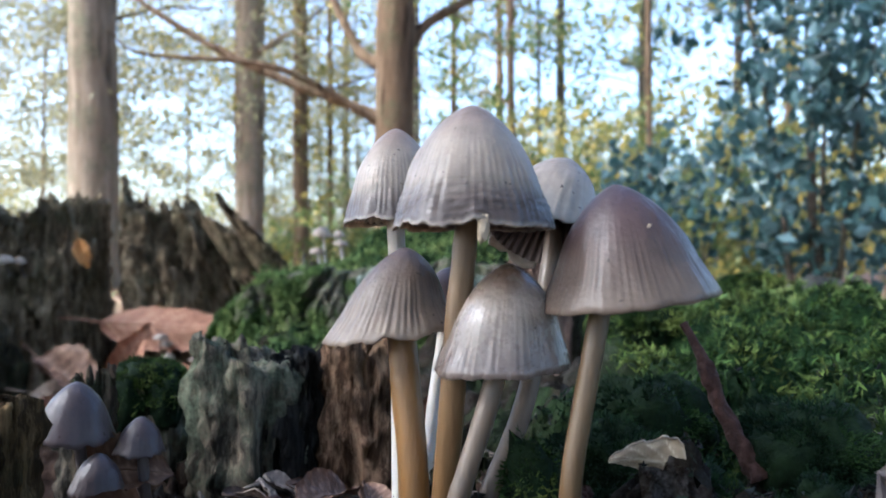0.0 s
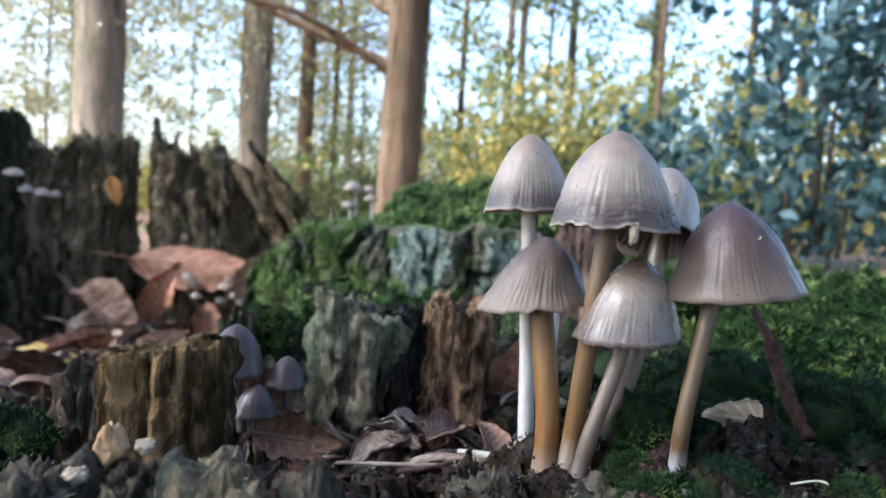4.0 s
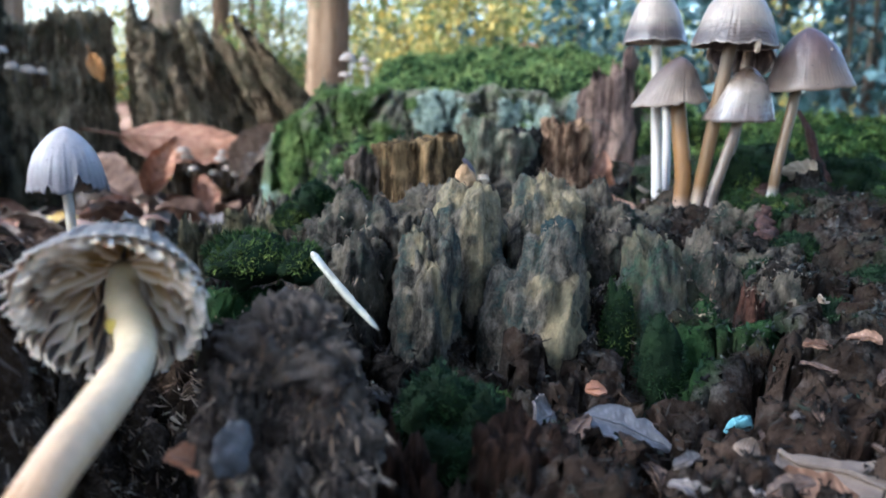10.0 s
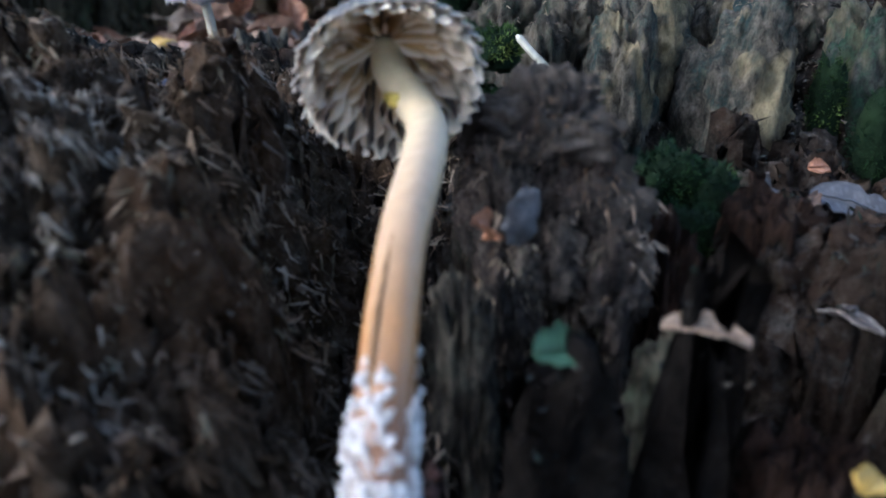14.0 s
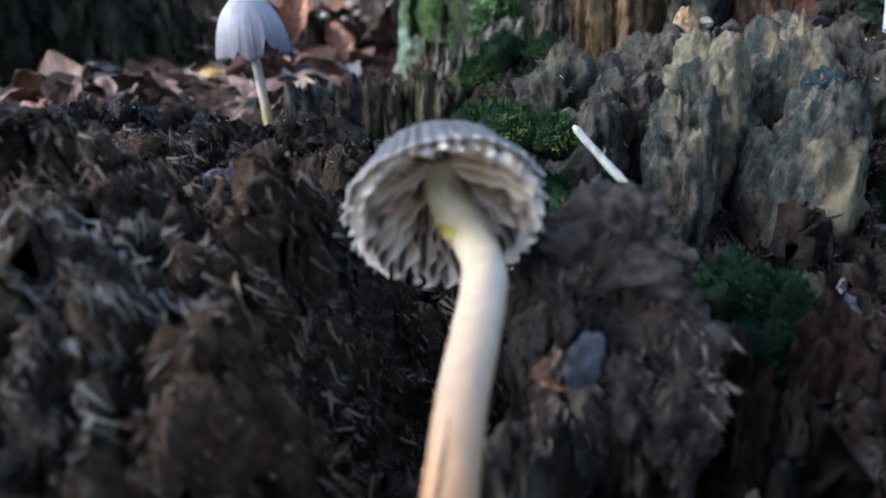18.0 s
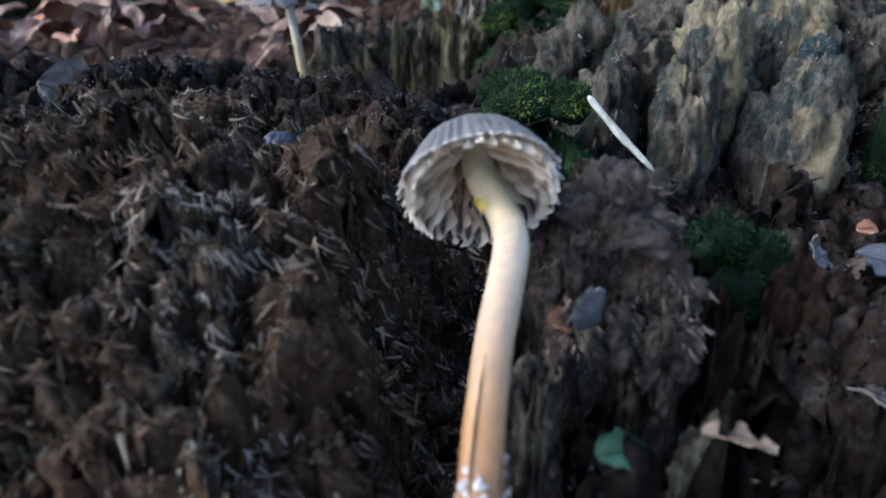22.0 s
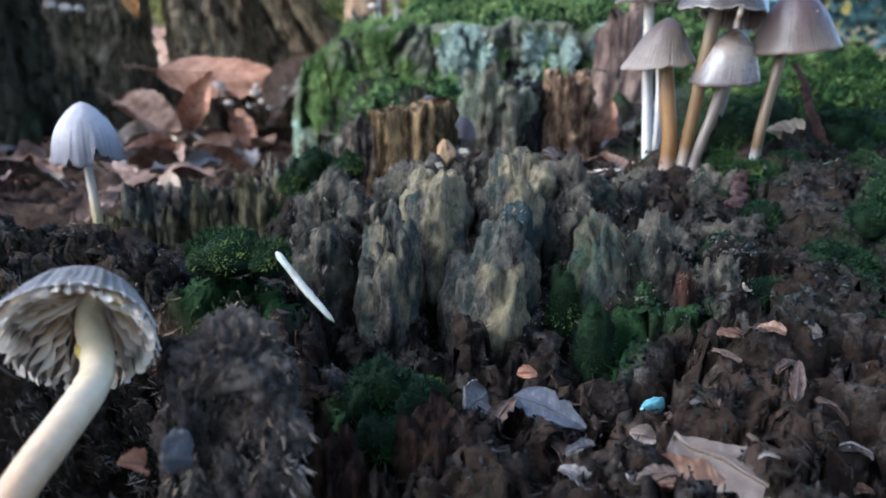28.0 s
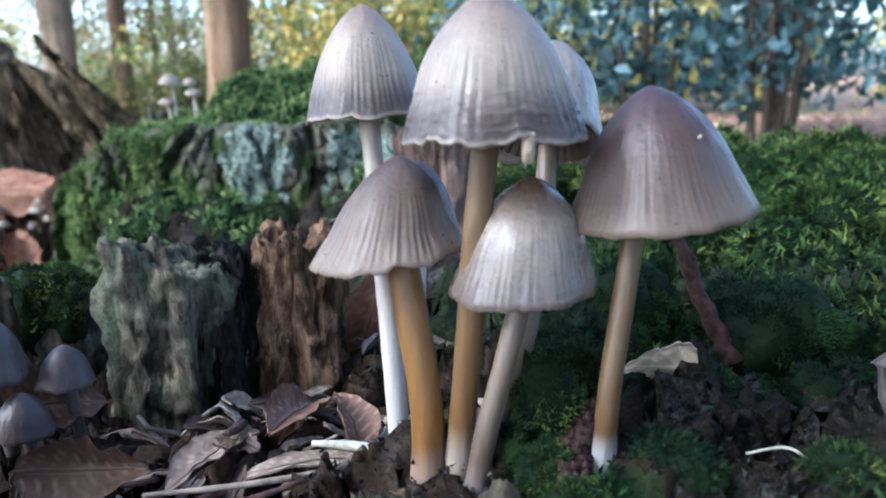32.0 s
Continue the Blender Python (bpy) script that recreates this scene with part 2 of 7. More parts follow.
WOOD_DARK = wood_material("dark_rotten_wood", (0.018, 0.013, 0.009), (0.055, 0.042, 0.03), (0.13, 0.10, 0.07), 330.0)
WOOD_RIDGE = wood_material("weathered_stump_wood", (0.016, 0.011, 0.007), (0.23, 0.165, 0.098), (0.56, 0.43, 0.27), 58.0, (0.085, 0.095, 0.05), 0.40, 0.0, 0.26)
WOOD_PALE = wood_material("broken_orange_wood", (0.02, 0.012, 0.008), (0.111, 0.0624, 0.0364), (0.442, 0.286, 0.176), 230.0, (0.10, 0.09, 0.05), 0.15, 0.0, 0.16)
WOOD_STUB = wood_material("mossy_stub_wood", (0.008, 0.007, 0.006), (0.0595, 0.051, 0.0408), (0.272, 0.23, 0.17), 230.0, (0.075, 0.105, 0.075), 0.42, 0.0, 0.16)
WOOD_GREEN = wood_material("lichen_green_stub_wood", (0.008, 0.007, 0.006), (0.072, 0.0594, 0.045), (0.306, 0.252, 0.18), 230.0, (0.16, 0.195, 0.13), 0.65, 0.0, 0.16)
WOOD_BLACK = wood_material("black_cracked_wood", (0.003, 0.003, 0.003), (0.014, 0.013, 0.012), (0.05, 0.046, 0.04), 240.0, (0.03, 0.04, 0.03), 0.2, 0.0, 0.14)
WOOD_MOSSY = wood_material("moss_stained_wood", (0.03, 0.034, 0.018), (0.15, 0.163, 0.0975), (0.325, 0.338, 0.234), 85.0, (0.10, 0.155, 0.055), 0.7, 0.35)
WOOD_BROWN = wood_material("dark_brown_stub_wood", (0.012, 0.009, 0.007), (0.077, 0.0588, 0.0448), (0.21, 0.161, 0.119), 230.0, (0.05, 0.06, 0.035), 0.3, 0.0, 0.16)
# greenish, darker copy of the rim wood with shade painted into its colours
WOOD_SHADE = wood_material("shaded_green_rim_wood", (0.010, 0.009, 0.006), (0.045, 0.040, 0.026), (0.15, 0.125, 0.08), 42.0, (0.035, 0.055, 0.02), 0.5)
WOOD_OLIVE = wood_material("olive_mossy_wood", (0.016, 0.014, 0.008), (0.105, 0.0896, 0.0504), (0.308, 0.252, 0.14), 130.0, (0.07, 0.095, 0.035), 0.5)
WOOD_YELLOW = wood_material("yellow_brown_wood", (0.012, 0.009, 0.005), (0.075, 0.047, 0.022), (0.32, 0.21, 0.10), 230.0, (0.07, 0.08, 0.04), 0.25, 0.0, 0.16)
WOOD_KNOB = wood_material("grey_knob_wood", (0.025, 0.022, 0.018), (0.10, 0.09, 0.07), (0.30, 0.25, 0.165), 360.0, (0.04, 0.07, 0.055), 0.4)
WOOD_WEDGE = wood_material("purplish_brown_wood", (0.04, 0.028, 0.024), (0.16, 0.105, 0.085), (0.42, 0.29, 0.22), 110.0, (0.08, 0.07, 0.05), 0.15)
WOOD_RUST = wood_material("rust_brown_wood", (0.004, 0.0025, 0.002), (0.018, 0.010, 0.007), (0.065, 0.036, 0.024), 380.0, (0.03, 0.04, 0.025), 0.2)
WOOD_BLOCK = wood_material("grey_brown_crumbling_wood", (0.004, 0.003, 0.0025), (0.023, 0.017, 0.0135), (0.085, 0.067, 0.053), 420.0, (0.05, 0.055, 0.045), 0.25)
BARK = wood_material("smooth_grey_brown_bark", (0.08, 0.05, 0.03), (0.175, 0.115, 0.068), (0.25, 0.175, 0.11), 14.0, (0.10, 0.12, 0.06), 0.3)


def knob_material(name, dark, mid, tan, algae):
    """Rounded rotten wood: grey-brown, tan where worn bare, blue-green algae, fine upright fibre."""
    m, nt, bs, mp = material(name, 0.9, 0.0, 1.0, 0.08, (1, 1, 0.45))
    co = nt.nodes["Texture Coordinate"].outputs["Object"]
    fibre = noise_node(nt, mp.outputs[0], 430.0, 10, 0.8)
    c = ramp(nt, fibre, [(0.38, dark), (0.50, mid), (0.64, tuple(v * 2.4 for v in mid))])
    g = ramp(nt, noise_node(nt, co, 110.0, 6, 0.7), [(0.46, (0, 0, 0)), (0.60, (0.85, 0.85, 0.85))])
    c = mix(nt, g, c, ramp(nt, noise_node(nt, co, 900.0, 5, 0.7), [(0.36, tuple(v * 0.3 for v in algae)), (0.66, tuple(v * 1.4 for v in algae))]))
    bare = math_node(nt, "MULTIPLY", attr(nt, "worn"), ramp(nt, noise_node(nt, mp.outputs[0], 260.0, 8, 0.7), [(0.32, (0, 0, 0)), (0.64, (0.95, 0.95, 0.95))]))
    c = mix(nt, bare, c, ramp(nt, fibre, [(0.3, tuple(v * 0.35 for v in tan)), (0.6, tan)]))
    nt.links.new(c, bs.inputs["Base Color"])
    bp = nt.nodes.new("ShaderNodeBump")
    bp.inputs["Strength"].default_value, bp.inputs["Distance"].default_value = 1.0, 0.0014
    nt.links.new(math_node(nt, "ADD", fibre, math_node(nt, "MULTIPLY", noise_node(nt, co, 500.0, 8, 0.75), 0.9)), bp.inputs["Height"])
    nt.links.new(bp.outputs[0], bs.inputs["Normal"])
    return m


KNOB_TAN = knob_material("tan_worn_knob_wood", (0.012, 0.011, 0.009), (0.085, 0.074, 0.058), (0.42, 0.335, 0.19), (0.028, 0.050, 0.046))
KNOB_GREEN = knob_material("algae_green_knob_wood", (0.009, 0.010, 0.008), (0.045, 0.046, 0.040), (0.20, 0.165, 0.10), (0.030, 0.068, 0.042))
KNOB_BLOCK = knob_material("grey_brown_block_wood", (0.006, 0.0045, 0.004), (0.062, 0.048, 0.040), (0.19, 0.155, 0.125), (0.07, 0.062, 0.056))
KNOB_TEAL = knob_material("teal_algae_knob_wood", (0.010, 0.014, 0.014), (0.034, 0.048, 0.048), (0.06, 0.08, 0.075), (0.035, 0.060, 0.058))
KNOB_DARK = knob_material("dark_crumbling_knob_wood", (0.008, 0.007, 0.006), (0.050, 0.043, 0.035), (0.19, 0.16, 0.115), (0.028, 0.040, 0.030))
KNOB_RUST = knob_material("rust_crumbling_knob_wood", (0.010, 0.005, 0.004), (0.036, 0.018, 0.013), (0.10, 0.045, 0.03), (0.02, 0.018, 0.016))


def ground_material():
    """The rotten surface of the stump: humus, wood, moss by the mesh's own mask, leaf mould."""
    m, nt, bs, mp = material("rotten_stump_surface", 0.95, 1.0, 700.0, 0.05)
    co = nt.nodes["Texture Coordinate"].outputs["Object"]
    fine = noise_node(nt, co, 420.0, 9, 0.75)
    c = ramp(nt, fine, [(0.30, (0.0015, 0.0013, 0.0011)), (0.48, (0.009, 0.0075, 0.0062)), (0.62, (0.025, 0.021, 0.017)), (0.78, (0.070, 0.059, 0.048))])
    grit = ramp(nt, noise_node(nt, co, 1500.0, 6, 0.75), [(0.34, (0.45, 0.45, 0.45)), (0.62, (1.35, 1.33, 1.30))])
    c = mix(nt, 1.0, c, grit, "MULTIPLY")
    broad = noise_node(nt, co, 45.0, 6, 0.6)
    c = mix(nt, ramp(nt, broad, [(0.42, (0, 0, 0)), (0.62, (1, 1, 1))]), c, mix(nt, 0.5, c, (0.030, 0.016, 0.010)))
    silver = ramp(nt, noise_node(nt, co, 70.0, 7, 0.7), [(0.50, (0, 0, 0)), (0.66, (0.8, 0.8, 0.8))])
    c = mix(nt, math_node(nt, "MULTIPLY", silver, ramp(nt, fine, [(0.42, (0, 0, 0)), (0.6, (1, 1, 1))])), c, (0.085, 0.082, 0.078))
    green_film = ramp(nt, noise_node(nt, co, 90.0, 6, 0.6), [(0.52, (0, 0, 0)), (0.68, (1, 1, 1))])
    c = mix(nt, math_node(nt, "MULTIPLY", green_film, 0.45), c, (0.022, 0.026, 0.018))
    dry = ramp(nt, fine, [(0.32, (0.005, 0.0035, 0.0025)), (0.48, (0.028, 0.019, 0.012)), (0.62, (0.075, 0.055, 0.038)), (0.78, (0.16, 0.13, 0.10))])
    dry = mix(nt, ramp(nt, broad, [(0.42, (0, 0, 0)), (0.60, (0.8, 0.8, 0.8))]), dry, mix(nt, 0.6, dry, (0.045, 0.024, 0.013)))
    c = mix(nt, math_node(nt, "MULTIPLY", attr(nt, "bank"), 0.85), c, dry)
    lit = ramp(nt, noise_node(nt, co, 55.0, 8, 0.8), [(0.3, (0.010, 0.006, 0.0045)), (0.5, (0.032, 0.019, 0.013)), (0.7, (0.09, 0.06, 0.043))])
    c = mix(nt, attr(nt, "litter"), c, lit)
    green = ramp(nt, noise_node(nt, co, 160.0, 7, 0.7), [(0.3, (0.004, 0.010, 0.004)), (0.55, (0.014, 0.030, 0.010)), (0.75, (0.035, 0.060, 0.020))])
    c = mix(nt, attr(nt, "moss"), c, green)
    # shade of the cleft is painted into the colour as near-black humus
    c = mix(nt, math_node(nt, "MULTIPLY", attr(nt, "cleft_shade"), 0.92), c, ramp(nt, fine, [(0.34, (0.0012, 0.001, 0.0009)), (0.60, (0.0075, 0.006, 0.005)), (0.80, (0.035, 0.028, 0.022))]))
    nt.links.new(c, bs.inputs["Base Color"])
    return m


SURFACE = ground_material()


def face_material():
    """Crumbling upright wood, mossy or crusted with lichen by the mesh's own masks."""
    m, nt, bs, mp = material("mossy_lichen_wood", 0.92, 0.0, 1.0, 0.06, (1, 1, 0.35))
    co = nt.nodes["Texture Coordinate"].outputs["Object"]
    grain = noise_node(nt, mp.outputs[0], 190.0, 9, 0.75)
    c = ramp(nt, grain, [(0.30, (0.022, 0.018, 0.012)), (0.48, (0.11, 0.097, 0.07)), (0.62, (0.22, 0.20, 0.15)), (0.78, (0.34, 0.32, 0.25))])
    c = mix(nt, ramp(nt, noise_node(nt, co, 60.0, 6, 0.7), [(0.44, (0, 0, 0)), (0.60, (0.75, 0.75, 0.75))]), c, (0.085, 0.115, 0.05))
    spot = ramp(nt, noise_node(nt, co, 330.0, 7, 0.75), [(0.40, (0.05, 0.06, 0.045)), (0.50, (0.20, 0.25, 0.20)), (0.62, (0.37, 0.44, 0.37))])
    c = mix(nt, math_node(nt, "MULTIPLY", attr(nt, "lichen"), 0.9), c, spot)
    green = ramp(nt, noise_node(nt, co, 240.0, 8, 0.75), [(0.32, (0.015, 0.028, 0.008)), (0.52, (0.075, 0.12, 0.032)), (0.72, (0.18, 0.25, 0.075))])
    c = mix(nt, attr(nt, "moss"), c, green)
    nt.links.new(c, bs.inputs["Base Color"])
    bp = nt.nodes.new("ShaderNodeBump")
    bp.inputs["Strength"].default_value, bp.inputs["Distance"].default_value = 1.0, 0.003
    nt.links.new(math_node(nt, "ADD", grain, noise_node(nt, co, 420.0, 8, 0.75)), bp.inputs["Height"])
    nt.links.new(bp.outputs[0], bs.inputs["Normal"])
    return m


FACE_WOOD = face_material()


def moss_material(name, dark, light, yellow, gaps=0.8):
    """Moss leaflets: shade painted into their feet, green to yellow-green tips, in broad patches."""
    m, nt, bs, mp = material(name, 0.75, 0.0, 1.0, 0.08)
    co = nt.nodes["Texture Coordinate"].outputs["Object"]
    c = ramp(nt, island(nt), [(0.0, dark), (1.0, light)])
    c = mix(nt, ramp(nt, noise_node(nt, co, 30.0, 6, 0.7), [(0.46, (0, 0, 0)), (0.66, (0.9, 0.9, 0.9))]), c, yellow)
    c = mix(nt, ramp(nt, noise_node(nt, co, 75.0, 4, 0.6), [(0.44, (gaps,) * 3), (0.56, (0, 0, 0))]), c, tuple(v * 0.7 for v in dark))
    # leaflet feet fall to half the dark tone, as painted shade between them
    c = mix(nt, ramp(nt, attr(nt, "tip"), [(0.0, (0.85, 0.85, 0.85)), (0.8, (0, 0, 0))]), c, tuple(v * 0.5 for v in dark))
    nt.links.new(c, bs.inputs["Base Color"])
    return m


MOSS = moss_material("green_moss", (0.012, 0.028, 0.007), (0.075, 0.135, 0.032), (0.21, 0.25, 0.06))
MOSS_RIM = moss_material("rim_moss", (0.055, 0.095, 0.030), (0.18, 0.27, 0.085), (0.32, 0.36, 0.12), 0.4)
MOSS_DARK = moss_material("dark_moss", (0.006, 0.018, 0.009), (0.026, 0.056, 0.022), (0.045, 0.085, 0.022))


def flake_material(name, brown, grey, tint, scale=65.0):
    """Crumbs: black to brown, paler crust in patches, algae here and there."""
    m, nt, bs, mp = material(name, 0.85, 0.0, 900.0, 0.10)
    co = nt.nodes["Texture Coordinate"].outputs["Object"]
    at = island(nt)
    c = mix(nt, ramp(nt, noise_node(nt, co, scale, 6, 0.7), [(0.41, (0, 0, 0)), (0.54, (1, 1, 1))]), ramp(nt, at, list(zip((0.0, 0.5, 0.85, 0.985), brown))), ramp(nt, at, list(zip((0.0, 0.4, 0.85, 0.985), grey))))
    c = mix(nt, ramp(nt, noise_node(nt, co, scale * 1.4, 5, 0.7), [(0.55, (0, 0, 0)), (0.66, (0.8, 0.8, 0.8))]), c, tint)
    nt.links.new(c, bs.inputs["Base Color"])
    return m


FLAKES = flake_material("rotten_wood_crust", [(0.008, 0.005, 0.003), (0.06, 0.038, 0.023), (0.15, 0.10, 0.064), (0.22, 0.155, 0.105)],
                        [(0.02, 0.018, 0.015), (0.10, 0.090, 0.074), (0.17, 0.152, 0.126), (0.20, 0.18, 0.15)], (0.075, 0.085, 0.058))
# dark humus, painted blacker still for the shade over basin and cleft
HUMUS = flake_material("shaded_damp_humus_crumbs", [(0.002, 0.0018, 0.0016), (0.008, 0.0066, 0.0056), (0.026, 0.020, 0.016), (0.07, 0.055, 0.042)],
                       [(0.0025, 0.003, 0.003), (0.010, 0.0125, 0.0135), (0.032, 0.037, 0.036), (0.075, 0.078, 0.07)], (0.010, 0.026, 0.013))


def torn_material(name, stops, grey, tint):
    """Torn fibres: tones by the mesh's own clumps, greyer and greener in patches."""
    m, nt, bs, mp = material(name, 0.85, 0.6, 1800.0, 0.12)
    co = nt.nodes["Texture Coordinate"].outputs["Object"]
    c = ramp(nt, attr(nt, "tone"), stops)
    c = mix(nt, math_node(nt, "MULTIPLY", ramp(nt, noise_node(nt, co, 38.0, 5, 0.65), [(0.46, (0, 0, 0)), (0.60, (0.75, 0.75, 0.75))]), attr(nt, "tone")), c, grey)
    c = mix(nt, ramp(nt, noise_node(nt, co, 62.0, 5, 0.7), [(0.56, (0, 0, 0)), (0.68, (0.7, 0.7, 0.7))]), c, tint)
    nt.links.new(c, bs.inputs["Base Color"])
    return m


TORN = torn_material("torn_rotten_wood", [(0.0, (0.012, 0.006, 0.0035)), (0.26, (0.060, 0.035, 0.019)), (0.48, (0.14, 0.090, 0.055)), (0.72, (0.28, 0.21, 0.145)), (1.0, (0.46, 0.38, 0.29))], (0.27, 0.25, 0.225), (0.11, 0.115, 0.075))
# damp copy of the torn wood with the basin's shade painted into its tones
TORN_SHADE = torn_material("shaded_damp_torn_wood", [(0.0, (0.003, 0.002, 0.0018)), (0.4, (0.012, 0.0085, 0.0065)), (0.7, (0.028, 0.020, 0.015)), (0.92, (0.06, 0.046, 0.034)), (1.0, (0.14, 0.115, 0.085))], (0.035, 0.034, 0.033), (0.014, 0.026, 0.017))


def leaf_material(name, stops, rough=0.6):
    """Dry leaf: blotched browns, veins by the mesh's own mask."""
    m, nt, bs, mp = material(name, rough, 0.5, 260.0, 0.35)
    co = nt.nodes["Texture Coordinate"].outputs["Object"]
    c = ramp(nt, noise_node(nt, co, 50.0, 6, 0.65), stops)
    c = mix(nt, math_node(nt, "MULTIPLY", attr(nt, "vein"), 0.6), c, tuple(min(1.0, v * 1.5) for v in stops[-1][1]))
    t = math_node(nt, "MULTIPLY", obj_random(nt), 0.35)
    c = mix(nt, t, c, mix(nt, 0.7, c, (0.05, 0.03, 0.02)))
    nt.links.new(c, bs.inputs["Base Color"])
    return m


LEAF_CHESTNUT = leaf_material("dry_chestnut_leaf", [(0.3, (0.16, 0.06, 0.03)), (0.5, (0.29, 0.125, 0.065)), (0.7, (0.42, 0.22, 0.13))])
LEAF_BROWN = leaf_material("dry_brown_leaf", [(0.3, (0.06, 0.028, 0.016)), (0.5, (0.14, 0.072, 0.042)), (0.7, (0.28, 0.17, 0.11))])
LEAF_PALE = leaf_material("bleached_leaf", [(0.3, (0.13, 0.085, 0.055)), (0.5, (0.25, 0.18, 0.13)), (0.7, (0.38, 0.30, 0.235))])
LEAF_DARK = leaf_material("dark_rotting_leaf", [(0.3, (0.022, 0.013, 0.010)), (0.5, (0.055, 0.032, 0.022)), (0.7, (0.12, 0.075, 0.05))])
LEAF_TAUPE = leaf_material("taupe_brown_leaf", [(0.3, (0.06, 0.042, 0.030)), (0.5, (0.10, 0.072, 0.052)), (0.7, (0.15, 0.112, 0.085))])
LEAF_SLATE = leaf_material("slate_blue_leaf", [(0.3, (0.028, 0.030, 0.036)), (0.5, (0.048, 0.052, 0.062)), (0.7, (0.08, 0.084, 0.095))])
LEAF_GREY = leaf_material("grey_brown_leaf", [(0.3, (0.07, 0.055, 0.05)), (0.5, (0.12, 0.10, 0.09)), (0.7, (0.20, 0.17, 0.15))])
LEAF_CREAM = leaf_material("cream_leaf", [(0.3, (0.30, 0.225, 0.15)), (0.5, (0.46, 0.37, 0.26)), (0.7, (0.58, 0.49, 0.37))])
LEAF_ORANGE = leaf_material("orange_leaf", [(0.3, (0.25, 0.09, 0.02)), (0.5, (0.40, 0.17, 0.04)), (0.7, (0.52, 0.27, 0.09))])
LEAF_YELLOW = leaf_material("yellow_leaf", [(0.3, (0.25, 0.13, 0.02)), (0.5, (0.45, 0.28, 0.05)), (0.7, (0.62, 0.46, 0.15))])


def plain(name, low, high, scale=60.0, rough=0.7, bump=0.5, bump_scale=300.0, spec=0.3):
    m, nt, bs, mp = material(name, rough, bump, bump_scale, spec)
    co = nt.nodes["Texture Coordinate"].outputs["Object"]
    nt.links.new(ramp(nt, noise_node(nt, co, scale, 7, 0.65), [(0.32, low), (0.68, high)]), bs.inputs["Base Color"])
    return m


LICHEN = plain("pale_lichen_crust", (0.12, 0.15, 0.125), (0.44, 0.52, 0.45), 260.0, 0.95, 0.8, 400.0, 0.05)
# near-black cushion core, painted as the shade between leaflets
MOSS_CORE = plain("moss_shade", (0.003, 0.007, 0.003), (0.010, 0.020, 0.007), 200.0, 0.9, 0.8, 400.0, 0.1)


def cap_material(name, apex, middle, rim, streak=0.55, gloss=0.33, band=None):
    """Mushroom skin: apex, middle and rim tints along the cap, faint radial streaks, a satin gloss."""
    m, nt, bs, mp = material(name, gloss, 0.25, 900.0, 0.5 if gloss < 0.3 else 0.32)
    co = nt.nodes["Texture Coordinate"].outputs["Object"]
    c = ramp(nt, attr(nt, "along"), [(0.0, apex), (0.20, apex), (0.55, middle), (0.93, rim)] if not band else [(0.0, apex), (0.20, apex), (0.52, middle), (0.74, middle), (0.90, band), (0.975, band), (1.0, rim)])
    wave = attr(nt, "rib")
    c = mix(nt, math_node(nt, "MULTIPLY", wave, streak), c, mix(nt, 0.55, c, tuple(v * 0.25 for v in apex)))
    blot = ramp(nt, noise_node(nt, co, 160.0, 6, 0.65), [(0.35, (0.82, 0.80, 0.80)), (0.65, (1.08, 1.05, 1.02))])
    c = mix(nt, 1.0, c, blot, "MULTIPLY")
    dots = ramp(nt, noise_node(nt, co, 620.0, 2, 0.5), [(0.27, (0.85, 0.85, 0.85)), (0.30, (0, 0, 0))])
    c = mix(nt, dots, c, (0.03, 0.022, 0.018))
    bs.inputs["Subsurface Weight"].default_value = 0.12
    bs.inputs["Subsurface Radius"].default_value = (0.003, 0.002, 0.0015)
    bs.inputs["Subsurface Scale"].default_value = 1.0
    nt.links.new(c, bs.inputs["Base Color"])
    rg = ramp(nt, noise_node(nt, co, 300.0, 5), [(0.3, (gloss - 0.06,) * 3), (0.7, (gloss + 0.16,) * 3)])
    nt.links.new(rg, bs.inputs["Roughness"])
    return m


CAP_GREY = cap_material("grey_beige_cap", (0.155, 0.108, 0.078), (0.25, 0.207, 0.163), (0.27, 0.243, 0.21))
CAP_BAND = cap_material("grey_beige_cap_with_dark_band", (0.175, 0.122, 0.088), (0.27, 0.228, 0.187), (0.30, 0.268, 0.225), 0.8, 0.34, (0.080, 0.064, 0.058))
CAP_SHINY = cap_material("shiny_grey_beige_cap", (0.125, 0.080, 0.052), (0.25, 0.21, 0.17), (0.13, 0.105, 0.092), 0.5, 0.24)
CAP_PURPLE = cap_material("purplish_brown_cap", (0.050, 0.028, 0.028), (0.074, 0.048, 0.044), (0.13, 0.10, 0.078), 1.0, 0.36)
CAP_BROWN = cap_material("brown_grey_cap", (0.070, 0.046, 0.037), (0.112, 0.084, 0.064), (0.19, 0.15, 0.115), 0.95, 0.42)
CAP_PALE = cap_material("pale_grey_cap", (0.29, 0.265, 0.265), (0.29, 0.268, 0.272), (0.13, 0.117, 0.122), 0.6, 0.5)
CAP_TINY = cap_material("pale_beige_cap", (0.20, 0.15, 0.11), (0.29, 0.24, 0.19), (0.25, 0.20, 0.16), 0.3, 0.5)
CAP_SLATE = cap_material("slate_mauve_cap", (0.040, 0.028, 0.029), (0.052, 0.039, 0.042), (0.07, 0.056, 0.058), 0.3)
CAP_DULL = cap_material("dull_olive_grey_cap", (0.085, 0.075, 0.066), (0.105, 0.094, 0.084), (0.34, 0.31, 0.27), 0.8, 0.4, (0.115, 0.102, 0.09))


